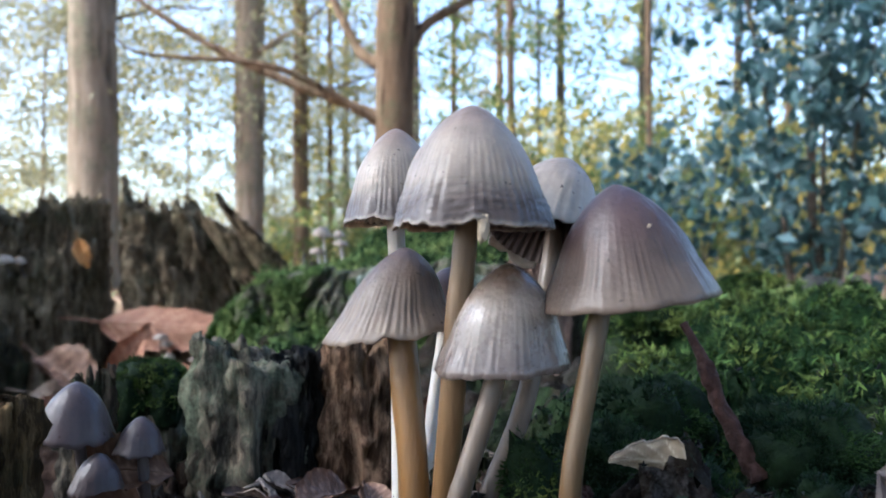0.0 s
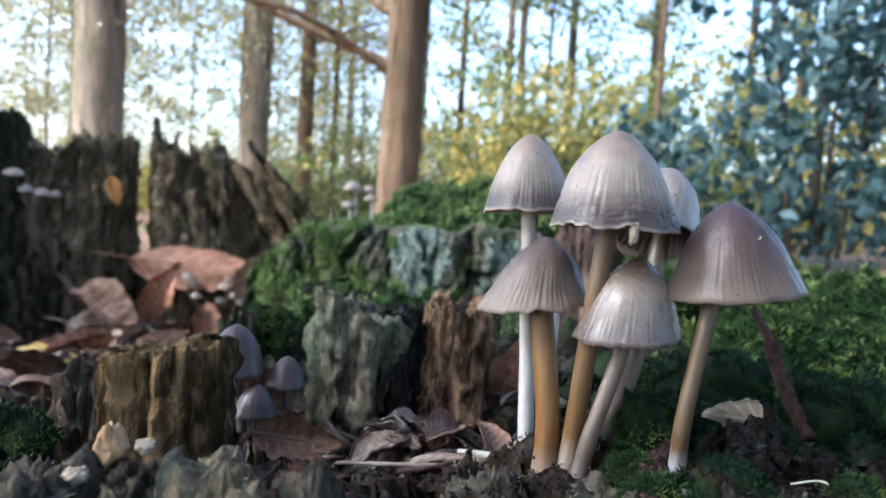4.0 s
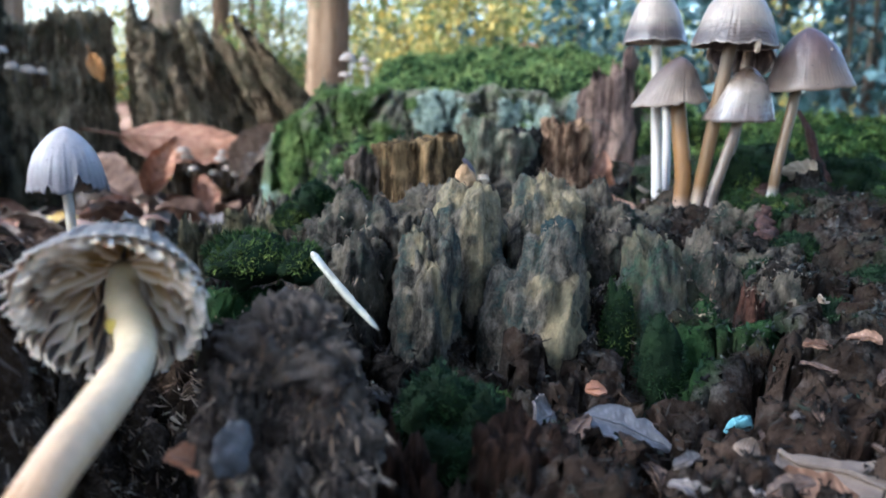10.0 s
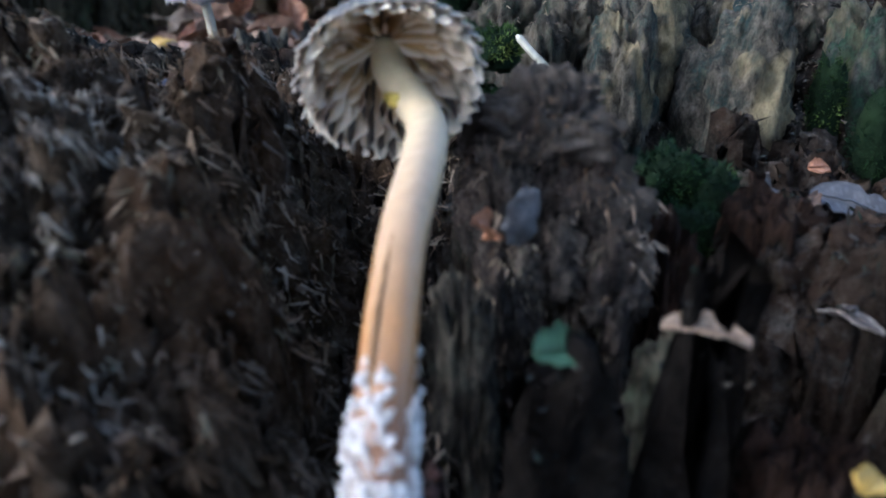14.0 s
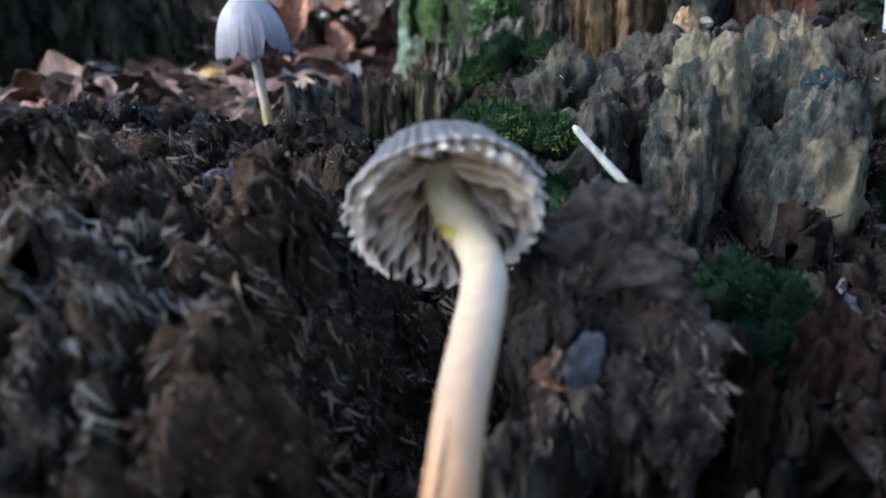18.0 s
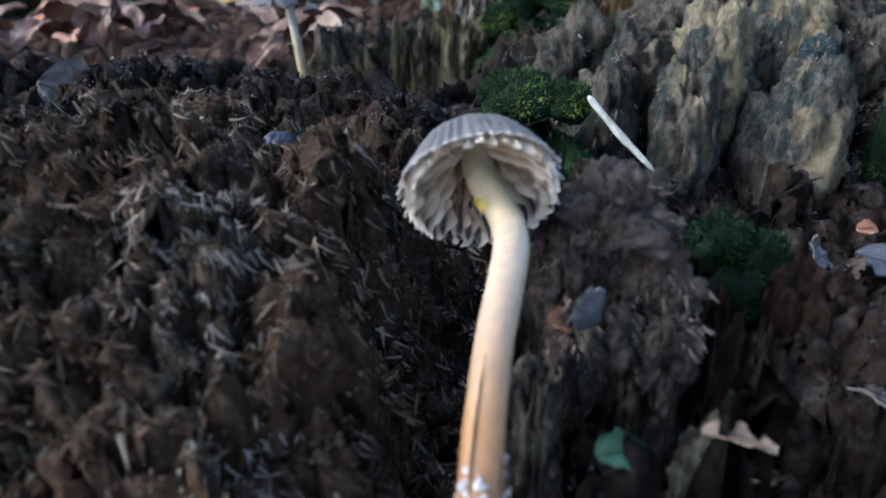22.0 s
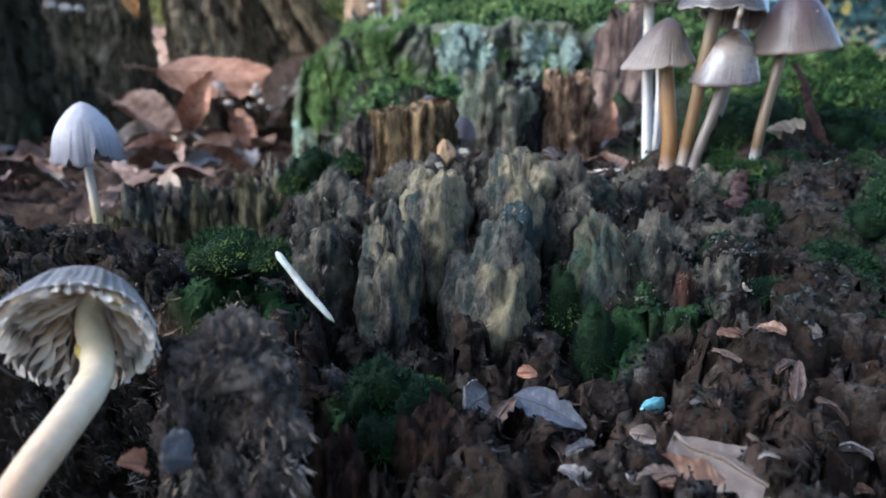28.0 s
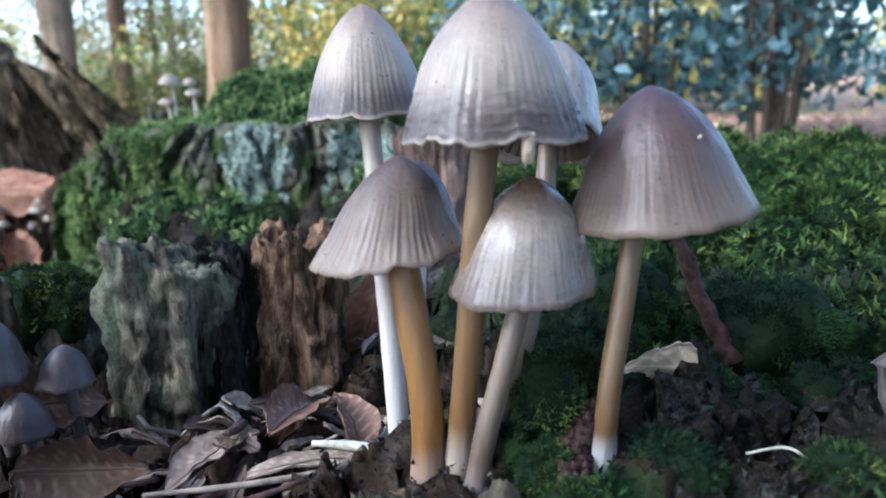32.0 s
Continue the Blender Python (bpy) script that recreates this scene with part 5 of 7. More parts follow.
mushroom("mushroom", "brown-grey flared mushroom with amber stem in the clump", [(-0.0066, 0.1435, 0.356), (-0.0058, 0.1450, 0.375), (-0.0078, 0.150, 0.397), (-0.0090, 0.153, 0.410)],
         0.0029, (-0.0082, 0.154, 0.4204), (-0.13, 0.0, 1), 0.0143, 0.0180, CAP_BROWN, STEM_AMBER, seed=4, group=CLUMP, ribs=52, rib=0.016, bell=0.7, flare=0.16, wave=0.03, torn=0.03, shear=(-0.0050, 0))
mushroom("mushroom", "shiny grey-beige dome mushroom in the clump", [(-0.0005, 0.1335, 0.360), (0.0025, 0.1345, 0.374), (0.0085, 0.1375, 0.392), (0.0120, 0.1395, 0.406)],
         0.0019, (0.0122, 0.140, 0.4174), (-0.05, -0.03, 1), 0.0126, 0.0195, CAP_SHINY, STEM_GREY, seed=5, group=CLUMP, ribs=60, rib=0.012, wave=0.02, shear=(-0.0022, 0))
mushroom("mushroom", "pale mushroom with torn cap behind the clump", [(0.0065, 0.150, 0.362), (0.010, 0.150, 0.372), (0.018, 0.155, 0.392), (0.025, 0.166, 0.425)],
         0.0021, (0.0290, 0.173, 0.4405), (0.42, 0.50, 1), 0.0135, 0.0225, CAP_GREY, STEM_GREY, GILLS_DARK, seed=6, group=CLUMP, ribs=30, rib=0.006, torn=0.25)
mushroom("mushroom", "small pale mushroom hidden at the back of the clump", [(-0.0035, 0.164, 0.356), (-0.0025, 0.170, 0.38), (0.0015, 0.188, 0.408)],
         0.0016, (0.0020, 0.190, 0.4155), (0.1, 0.1, 1), 0.0100, 0.0150, CAP_PURPLE, STEM_WHITE, seed=7, group=CLUMP, ribs=26, rib=0.012)
mushroom("mushroom", "lone pale grey mushroom with frayed rim on a thin yellow stem", [(-0.2265, 0.142, 0.318), (-0.2300, 0.148, 0.340), (-0.2355, 0.158, 0.368)],
         0.0018, (-0.2367, 0.1625, 0.3845), (-0.05, 0.12, 1), 0.0138, 0.0240, CAP_PALE, STEM_YELLOW, GILLS_DARK, seed=8, ribs=34, rib=0.008, wave=0.05, torn=0.30, flare=-0.03)
leaning = mushroom("mushroom", "leaning mushroom with curved cream stem and open wavy gills", [(-0.1575, -0.0850, 0.3535), (-0.1572, -0.0790, 0.3600), (-0.1560, -0.0640, 0.3672), (-0.1535, -0.0470, 0.3715), (-0.1543, -0.0400, 0.3732), (-0.1580, -0.0320, 0.3762), (-0.1586, -0.0280, 0.3785)],
                   0.00235, (-0.1592, -0.0262, 0.3808), (-0.13, 0.92, 0.37), 0.0112, 0.0122, CAP_DULL, STEM_CREAM, GILLS, seed=9, ribs=46, rib=0.035, bell=1.0, flare=0.05, wave=0.07, gills=46, split=True, crimp=0.075)
mushroom("mushroom", "tiny orange-brown mushroom on dark humus before the clump", [(-0.0400, 0.0590, 0.352), (-0.0408, 0.0600, 0.358), (-0.0415, 0.0605, 0.3625)], 0.0005, (-0.0415, 0.0605, 0.3640), (-0.15, 0.1, 1), 0.0033, 0.0022,
         CAP_TINY, STEM_DUSK, seed=19, ribs=18, rib=0.01, nu=48, nv=14, gills=12)
for k, (x, y, z, R, H) in enumerate([(-0.0980, 0.200, 0.3845, 0.0100, 0.0150), (-0.0820, 0.203, 0.3745, 0.0066, 0.0095), (-0.0895, 0.194, 0.3670, 0.0068, 0.0095)]):
    mushroom("mushroom", "young slate-mauve mushroom between the stubs", [(x + 0.003, y, z - 0.035), (x + 0.001, y, z - 0.02), (x, y, z - H * 0.6)], 0.0014, (x, y, z), (0.05, 0, 1), R, H, CAP_SLATE, STEM_DUSK,
             seed=20 + k, group="young mushrooms between the stubs", ribs=24, rib=0.01, nu=96, nv=20, gills=20)
FAR = [(-0.146, 0.902, 0.4475, 0.0125, 0.012), (-0.126, 0.905, 0.443, 0.0085, 0.008), (-0.150, 0.892, 0.4220, 0.0095, 0.007), (-0.122, 0.895, 0.431, 0.0100, 0.006), (-0.058, 0.84, 0.418, 0.006, 0.007)]
for k, (x, y, z, R, H) in enumerate(FAR):
    mushroom("mushroom", "small pale mushroom on the mossy rim", [(x + 0.004, y, z - 0.045), (x + 0.002, y, z - 0.02), (x, y, z - H * 0.6)], 0.0016, (x, y, z), (0.1, -0.1, 1), R, H, CAP_TINY, STEM_WHITE,
             seed=30 + k, group="mushrooms on the mossy rim", ribs=20, rib=0.01, nu=48, nv=14, gills=14)
for k in range(10):
    x, y, z = -0.395 + 0.012 * k + 0.01 * math.sin(k * 5), 1.045 + 0.02 * math.sin(k * 2.3), 0.302 - 0.012 * (k % 4) + 0.004 * math.sin(k * 3)
    mushroom("mushroom", "tiny pale mushroom in leaf mould below the rim", [(x, y, z - 0.035), (x, y, z - 0.018), (x, y, z - 0.004)], 0.0012, (x, y, z), (0.1, -0.15, 1), 0.011 - 0.001 * (k % 5), 0.007, CAP_TINY, STEM_GREY,
             seed=50 + k, group="tiny mushrooms in the leaf mould", ribs=18, rib=0.01, nu=36, nv=12, gills=10)
for k, (x, y, z) in enumerate([(-0.640, 1.02, 0.438), (-0.605, 1.03, 0.412), (-0.622, 1.02, 0.416), (-0.590, 1.04, 0.410)]):
    mushroom("mushroom", "pale mushroom on the rim's inner side", [(x - 0.01, y + 0.03, z - 0.03), (x - 0.003, y + 0.01, z - 0.015), (x, y, z - 0.004)], 0.0015, (x, y, z), (0.1, -0.2, 1), 0.0145 - 0.002 * k % 3, 0.009, CAP_TINY, STEM_GREY,
             seed=70 + k, group="mushrooms on the rim's inner side", ribs=18, rib=0.01, nu=36, nv=12, gills=10)


# ------------------------------------------------------------ leaves, twigs and bits
def leaf_mesh(length, width, teeth=0, bend=0.2, curl=0.3, seed=0, veins=9, crumple=0.1, ragged=0.10, nu=44, nv=15):
    s, t = np.meshgrid(np.linspace(0, 1, nu), np.linspace(-1, 1, nv), indexing="ij")
    half = width / 2 * np.maximum(np.sin(np.pi * s ** 0.85), 0) ** 0.75 * (1 - 0.25 * s) + 0.0004
    if teeth:
        half = half * (1 + 0.09 * (((s * teeth) % 1.0) - 0.5))
    frayed = 1 + ragged * fbm(s * 9, np.sign(t) * 3, s * 0 + seed, 3, seed) * np.abs(t) ** 3
    x, y = (s - 0.5) * length, t * half * frayed
    lateral = np.abs(((s * veins - np.abs(t) * 1.6) % 1.0) - 0.5) * 2
    vein = np.maximum(1 - step(0.0, 0.28, lateral), 1 - step(0.0, 0.10, np.abs(t)))
    relief = 0.012 * width * np.cos((s * veins - np.abs(t) * 1.6) * 2 * np.pi)
    z = bend * length * (0.25 - (s - 0.5) ** 2) * 1.5 + curl * half * t * t + relief + crumple * width * fbm(s * 3 + seed, t * 1.5, seed, 3, seed)
    top = np.stack([x, y, z], -1).reshape(-1, 3)
    verts = np.concatenate([top, top - [0, 0, 0.0004]])
    f = grid_faces(nv, nu)
    i = np.arange(nu - 1)
    e1 = np.stack([i * nv, (i + 1) * nv, (i + 1) * nv + nu * nv, i * nv + nu * nv], -1)
    e2 = np.stack([i * nv + nv - 1, i * nv + nv - 1 + nu * nv, (i + 1) * nv + nv - 1 + nu * nv, (i + 1) * nv + nv - 1], -1)
    mid = top.reshape(nu, nv, 3)[:, nv // 2]
    return mesh_np("blade", verts, np.concatenate([f[:, ::-1], f + nu * nv, e1, e2]).astype(np.int32), True, vein=np.tile(vein.ravel(), 2)), mid


def leaf(at, turn, length, width, mat, label, teeth=0, bend=0.2, curl=0.3, seed=0, veins=9, crumple=0.1, group="", stalk=0.25, rib=None, ragged=0.10, nu=44, nv=15):
    top = thing("leaf", label, "leaf", group)
    me, mid = leaf_mesh(length, width, teeth, bend, curl, seed, veins, crumple, ragged, nu, nv)
    part("blade", me, mat, top)
    r = 0.006 * length + 0.0002
    path = np.concatenate([[mid[0] + [-stalk * length, 0, 0.02 * length]], mid[:-3]]) if stalk else mid[:-3]
    v, f, _ = tube(path + [0, 0, 0.0002], [r, r * 0.9, r * 0.3], 8)
    part("midrib", mesh_np("midrib", v, f), rib or mat, top)
    top.matrix_basis = pose(*at, *turn)
    return top


leaf((-0.392, 1.085, 0.304), (58, 4, -3), 0.225, 0.078, LEAF_CHESTNUT, "large dry toothed chestnut leaf lying below the rim", 11, 0.10, -0.25, 3, 10, 0.03)
leaf((-0.475, 0.955, 0.245), (25, 28, -20), 0.13, 0.06, LEAF_BROWN, "curled brown leaf in the hollow", 8, 0.3, 0.9, 4, 8, 0.15)
leaf((-0.415, 1.00, 0.275), (70, -65, 20), 0.10, 0.045, LEAF_CHESTNUT, "rusty upright curled leaf in the hollow", 6, 0.3, 0.8, 5, 8, 0.15)
leaf((-0.275, 1.065, 0.292), (60, -50, 10), 0.125, 0.055, LEAF_PALE, "bleached rolled leaf beside the mossy rim", 0, 0.5, 1.6, 6, 7, 0.15)
leaf((-0.455, 0.94, 0.225), (8, 5, 10), 0.12, 0.06, LEAF_PALE, "pale crumpled leaf in the hollow", 6, 0.2, 0.6, 7, 8, 0.2)
leaf((-0.50, 0.80, 0.195), (15, -20, 25), 0.13, 0.06, LEAF_YELLOW, "yellowing leaf in the hollow", 8, 0.3, 0.5, 8, 8, 0.15)
leaf((-0.415, 1.01, 0.262), (60, 30, 0), 0.022, 0.016, LEAF_YELLOW, "small pale yellow leaflet in the hollow", 0, 0.1, 0.3, 9, 5, 0.05)
leaf((-0.540, 1.12, 0.413), (80, 70, 0), 0.048, 0.026, LEAF_ORANGE, "orange leaf stuck in a cleft of the rim", 0, 0.1, 0.3, 10, 6, 0.1)
rng = random.Random(4)
for k in range(70):
    y = rng.uniform(0.26, 1.08)
    x = rng.uniform(-0.66, -0.245 - 0.10 * min(1, max(0, (y - 0.2) / 0.3)) + 0.04)
    z = float(surface_points(np.array([x]), np.array([y]))[0, 2])
    size = rng.uniform(0.03, 0.10)
    leaf((x, y, z + 0.006), (rng.uniform(-30, 30), rng.uniform(-35, 35), rng.uniform(0, 360)), size, size * rng.uniform(0.3, 0.55),
         rng.choice([LEAF_BROWN, LEAF_BROWN, LEAF_CHESTNUT, LEAF_PALE, LEAF_GREY]), "dead curled leaf among leaf mould", rng.choice([0, 7]), rng.uniform(0.1, 0.4), rng.uniform(0.1, 1.2), 100 + k, 8, 0.2, "dead leaves in the hollow", 0.1, None, 0.10, 26, 9)
SMALL = [((-0.003, 0.270, 0.352), (62, -70, 20), 0.050, 0.024, LEAF_CHESTNUT, "rusty curled leaf by the upright wood", 0.4, 1.0), ((-0.047, 0.176, 0.3545), (8, -10, 38), 0.024, 0.0085, LEAF_PALE, "pale dry leaf on the litter", 0.2, 0.6),
         ((-0.030, 0.191, 0.355), (20, 10, 65), 0.026, 0.012, LEAF_BROWN, "brown leaf scrap on the litter", 0.3, 0.8), ((-0.088, 0.207, 0.3565), (50, 0, 10), 0.026, 0.018, LEAF_BROWN, "brown curled leaf beside the stub", 0.4, 1.0),
         ((-0.027, 0.168, 0.3545), (5, 5, 10), 0.026, 0.006, LEAF_PALE, "thin bleached leaf scrap", 0.1, 0.4), ((-0.018, 0.182, 0.356), (20, -20, 100), 0.022, 0.009, LEAF_BROWN, "brown leaf scrap on the litter", 0.3, 0.8),
         ((-0.0945, -0.007, 0.3475), (58, 6, 60), 0.012, 0.0075, LEAF_GREY, "grey leaf standing on edge in the basin", 0.1, 0.2), ((-0.0795, -0.008, 0.3455), (22, 10, -32), 0.016, 0.0075, LEAF_SLATE, "slate-blue leaf in the basin", 0.1, 0.3),
         ((-0.0485, -0.0435, 0.3485), (10, -2, -68), 0.050, 0.021, LEAF_TAUPE, "broad taupe-brown leaf in the basin", 0.06, -0.2), ((-0.062, -0.036, 0.345), (10, 0, -20), 0.022, 0.011, LEAF_BROWN, "brown leaf in the basin", 0.3, 0.7), ((-0.0725, 0.172, 0.3575), (62, 4, -4), 0.026, 0.013, LEAF_BROWN, "brown curled leaf before the mossy stub", -0.15, 0.9),
         ((-0.083, 0.000, 0.3500), (30, 10, 15), 0.0045, 0.0025, LEAF_CHESTNUT, "small orange leaf scrap in the basin", 0.2, 0.3), ((-0.090, -0.033, 0.3455), (20, 15, 10), 0.0055, 0.0035, LEAF_PALE, "pale cream leaf scrap in the basin", 0.1, 0.3),
         ((-0.127, -0.0665, 0.3580), (20, 8, -15), 0.0085, 0.0020, LEAF_PALE, "pale pink petal-like leaf scrap", 0.3, 0.9), ((-0.270, 0.070, 0.352), (55, 30, 30), 0.034, 0.020, LEAF_GREY, "mauve-grey leaf behind the bank", 0.2, 0.5),
         ((-0.250, 0.068, 0.346), (40, -20, -10), 0.030, 0.018, LEAF_BROWN, "brown leaf behind the bank", 0.2, 0.5), ((0.095, 0.122, 0.3705), (65, 25, -30), 0.046, 0.034, LEAF_GREY, "broad grey leaf leaning on the moss", 0.1, 0.3),
         ((-0.1475, -0.0485, 0.3615), (60, 40, 70), 0.006, 0.003, LEAF_CHESTNUT, "rusty leaf scrap in the cleft", 0.3, 0.8), ((-0.1410, -0.069, 0.3582), (25, 10, 20), 0.0065, 0.0042, None, "green leaf scrap in the cleft", 0.2, 0.4),
         ((0.145, 1.085, 0.452), (30, 10, 20), 0.10, 0.05, LEAF_CHESTNUT, "dry leaf on the mossy rim", 0.4, 0.4), ((-0.117, -0.080, 0.352), (20, 15, 40), 0.004, 0.002, LEAF_YELLOW, "yellow leaf scrap on crumbled wood", 0.2, 0.4),
         ((-0.065, -0.023, 0.3490), (50, 20, 10), 0.0055, 0.003, LEAF_PALE, "pale leaf scrap in the basin", 0.2, 0.6), ((-0.024, -0.003, 0.3600), (40, 20, 10), 0.0055, 0.004, LEAF_PALE, "white leaf scrap on the moss", 0.2, 0.4),
         ((-0.033, 0.011, 0.3650), (40, 20, 70), 0.003, 0.002, LEAF_PALE, "white leaf scrap on the moss", 0.2, 0.4), ((-0.030, 0.000, 0.3600), (20, 20, 170), 0.004, 0.0025, LEAF_PALE, "white leaf scrap on the moss", 0.2, 0.4)]
GREEN_SCRAP = leaf_material("green_leaf", [(0.3, (0.008, 0.025, 0.010)), (0.5, (0.020, 0.055, 0.030)), (0.7, (0.05, 0.11, 0.06))])
for k, (at, turn, a, b, mat, label, bend, curl) in enumerate(SMALL):
    leaf(at, turn, a, b, mat or GREEN_SCRAP, label, 0, bend, curl, 300 + k, 7, 0.08, "", 0.0, None, 0.2, 30, 11)


rng = random.Random(77)
for k in range(120):
    if k < 70:
        x, y, size = rng.gauss(-0.036, 0.026), rng.gauss(0.186, 0.020), rng.uniform(0.006, 0.017)
        mat, label, group = rng.choice([LEAF_DARK, LEAF_DARK, LEAF_BROWN, LEAF_GREY, LEAF_PALE]), "dark broken leaf scrap beside the clump", "leaf scraps beside the clump"
    else:
        x, y, size = rng.uniform(-0.100, -0.025), rng.uniform(-0.050, 0.000), rng.uniform(0.003, 0.009)
        mat, label, group = rng.choice([LEAF_DARK, LEAF_DARK, LEAF_DARK, LEAF_GREY, LEAF_BROWN]), "dark leaf scrap in the basin", "leaf scraps in the basin"
    z = float(surface_points(np.array([x]), np.array([y]))[0, 2])
    leaf((x, y, z + 0.0012), (rng.uniform(-35, 35), rng.uniform(-35, 35), rng.uniform(0, 360)), size, size * rng.uniform(0.18, 0.42), mat, label, 0, rng.uniform(0, 0.4), rng.uniform(0, 1.0), 500 + k, 6, 0.15, group, 0.0, None, 0.3, 18, 7)


def twig(name, label, points, radii, mat, category="twig", flat=1.0, rough=0.2, nu=10, seed=0, count=24, scale=150.0):
    v, f, along = tube(smooth_path(points, count), radii, nu, rough, scale, seed, flat)
    ob = part(name, mesh_np(name, v, f, True, along=along), mat)
    return tagged(ob, label, category)


PALE_STICK = plain("peeled_pale_wood", (0.26, 0.24, 0.18), (0.48, 0.46, 0.38), 260.0, 0.6, 0.6, 600.0)
PALE_WOOD = plain("bleached_splinter_wood", (0.15, 0.115, 0.085), (0.32, 0.26, 0.20), 150.0, 0.8, 0.6, 500.0)
RUST = plain("crumbling_rust_brown_wood", (0.016, 0.008, 0.007), (0.065, 0.030, 0.023), 220.0, 0.9, 1.0, 500.0)
TWIG = plain("dark_twig_bark", (0.05, 0.04, 0.032), (0.16, 0.13, 0.10), 140.0, 0.85, 0.8, 500.0)
CREAM = plain("cream_wood_chip", (0.22, 0.17, 0.11), (0.42, 0.34, 0.25), 140.0, 0.8, 0.6, 400.0)
AMBER = plain("amber_rotten_wood_chip", (0.16, 0.085, 0.035), (0.36, 0.24, 0.13), 180.0, 0.8, 0.6, 400.0)
TURQUOISE = plain("turquoise_stained_chip", (0.07, 0.19, 0.22), (0.15, 0.31, 0.34), 300.0, 0.6, 0.4, 600.0)
STONE = plain("grey_stone", (0.018, 0.018, 0.014), (0.060, 0.060, 0.050), 14.0, 0.85, 0.8, 60.0)

twig("stick", "short peeled white stick lying on the wood", [(-0.1370, 0.0142, 0.3722), (-0.1310, 0.0098, 0.3660), (-0.1240, 0.0050, 0.3597)], [0.0004] + [0.00085] * 6 + [0.0009] * 8 + [0.0007] * 7 + [0.00045, 0.0002], PALE_STICK, "stick", 0.75, 0.22, 12, 2, 24, 260.0)
twig("splinter", "long pale splinter leaning upright in the moss", [(0.0865, 0.131, 0.398), (0.0815, 0.128, 0.386), (0.0765, 0.125, 0.374), (0.0735, 0.122, 0.362)], [0.0016, 0.0026, 0.0022, 0.0012], PALE_WOOD, "splinter", 0.35, 0.35, 12, 3)
twig("rotten_twig", "rust-brown crumbling twig standing behind the clump", [(0.058, 0.180, 0.402), (0.062, 0.174, 0.391), (0.066, 0.172, 0.380), (0.071, 0.168, 0.368)], [0.0012, 0.0018, 0.0022, 0.0028], RUST, "twig", 0.9, 0.55, 14, 5, 40, 380.0)
root = twig("rotten_twig", "rust-brown crumbling root over the front of the clump", [(0.026, 0.145, 0.372), (0.018, 0.132, 0.370), (0.010, 0.112, 0.367), (-0.002, 0.088, 0.362)], [0.0016, 0.0024, 0.0018, 0.0026], RUST, "root", 0.8, 1.1, 20, 6, 60, 520.0)
twig("twig", "grey dead twig lying across the moss", [(0.037, 0.104, 0.371), (0.044, 0.086, 0.370), (0.052, 0.062, 0.367), (0.060, 0.04, 0.362)], [0.0016, 0.0020, 0.0016, 0.0010], PALE_WOOD, "twig", 0.6, 0.3, 10, 7)
twig("twig", "thin pale stick on the litter", [(-0.060, 0.165, 0.354), (-0.035, 0.160, 0.3565), (-0.015, 0.166, 0.355)], [0.0005, 0.0007, 0.0004], PALE_WOOD, "twig", 1.0, 0.2, 8, 8)
twig("twig", "short bleached stick on the litter", [(-0.026, 0.176, 0.3555), (-0.016, 0.170, 0.3565), (-0.011, 0.167, 0.3555)], [0.0008, 0.0010, 0.0007], PALE_STICK, "twig", 1.0, 0.2, 8, 9)
twig("root", "thin pale looping rootlet", [(0.046, 0.125, 0.370), (0.052, 0.121, 0.372), (0.056, 0.115, 0.367), (0.061, 0.112, 0.366)], [0.00025, 0.0003, 0.0002], PALE_STICK, "rootlet", 1.0, 0.1, 6, 10)
twig("root", "thin dark rootlet beside the upright wood", [(-0.022, 0.258, 0.388), (-0.006, 0.258, 0.392), (0.008, 0.262, 0.384)], [0.0006, 0.0005, 0.0003], TWIG, "rootlet", 1.0, 0.1, 6, 11)
rng = random.Random(8)
for k in range(46):
    x, y = rng.gauss(-0.035, 0.028), rng.gauss(0.182, 0.022)
    z = float(surface_points(np.array([x]), np.array([y]))[0, 2]) + 0.0015
    a, L = rng.uniform(0, 6.28), rng.uniform(0.008, 0.022)
    dx, dy = math.cos(a) * L / 2, math.sin(a) * L / 2
    r = rng.uniform(0.0005, 0.0013)
    tw = twig("twig", "broken twig among the litter", [(x - dx, y - dy, z), (x, y, z + rng.uniform(0, 0.002)), (x + dx, y + dy, z + rng.uniform(-0.001, 0.004))], [r, r * 1.1, r * 0.8], rng.choice([TWIG, TWIG, PALE_WOOD, RUST]), "twig", rng.uniform(0.4, 1), 0.3, 7, k, 8)
    tw["group"] = "broken twigs on the litter"


def chunk(name, label, at, size, mat, category, seed, turn=(0, 0, 0), parent=None, rough=0.25):
    """An irregular broken piece."""
    ob = knob(at, *size, mat, seed, turn, name, parent, rough, 40, 24)
    if parent is None:
        ob.parent = None
        tagged(ob, label, category)
    return ob


tagged(leaf((0.0400, 0.1430, 0.3785), (58, -8, 176), 0.0165, 0.0100, LEAF_CREAM, "cream curled scrap of leaf on the moss", 0, 0.25, 0.3, 201, 5, 0.06, "", 0.0, None, 0.25), "cream curled scrap of leaf on the moss", "leaf")
chunk("wood_chip", "amber crumb of rotten wood", (-0.0955, 0.103, 0.3770), (0.0030, 0.0028, 0.0038), AMBER, "wood chip", 202)
chunk("wood_chip", "cream crumb of rotten wood", (-0.0990, 0.096, 0.3735), (0.0024, 0.0020, 0.0018), CREAM, "wood chip", 203)
chunk("wood_chip", "cream crumb on the knobbly mound", (-0.0895, 0.104, 0.3770), (0.0018, 0.0016, 0.0013), CREAM, "wood chip", 204)
chunk("wood_chip", "turquoise stained chip in the basin", (-0.0575, -0.0065, 0.3455), (0.0022, 0.0012, 0.0026), TURQUOISE, "wood chip", 205, (20, 10, 0))
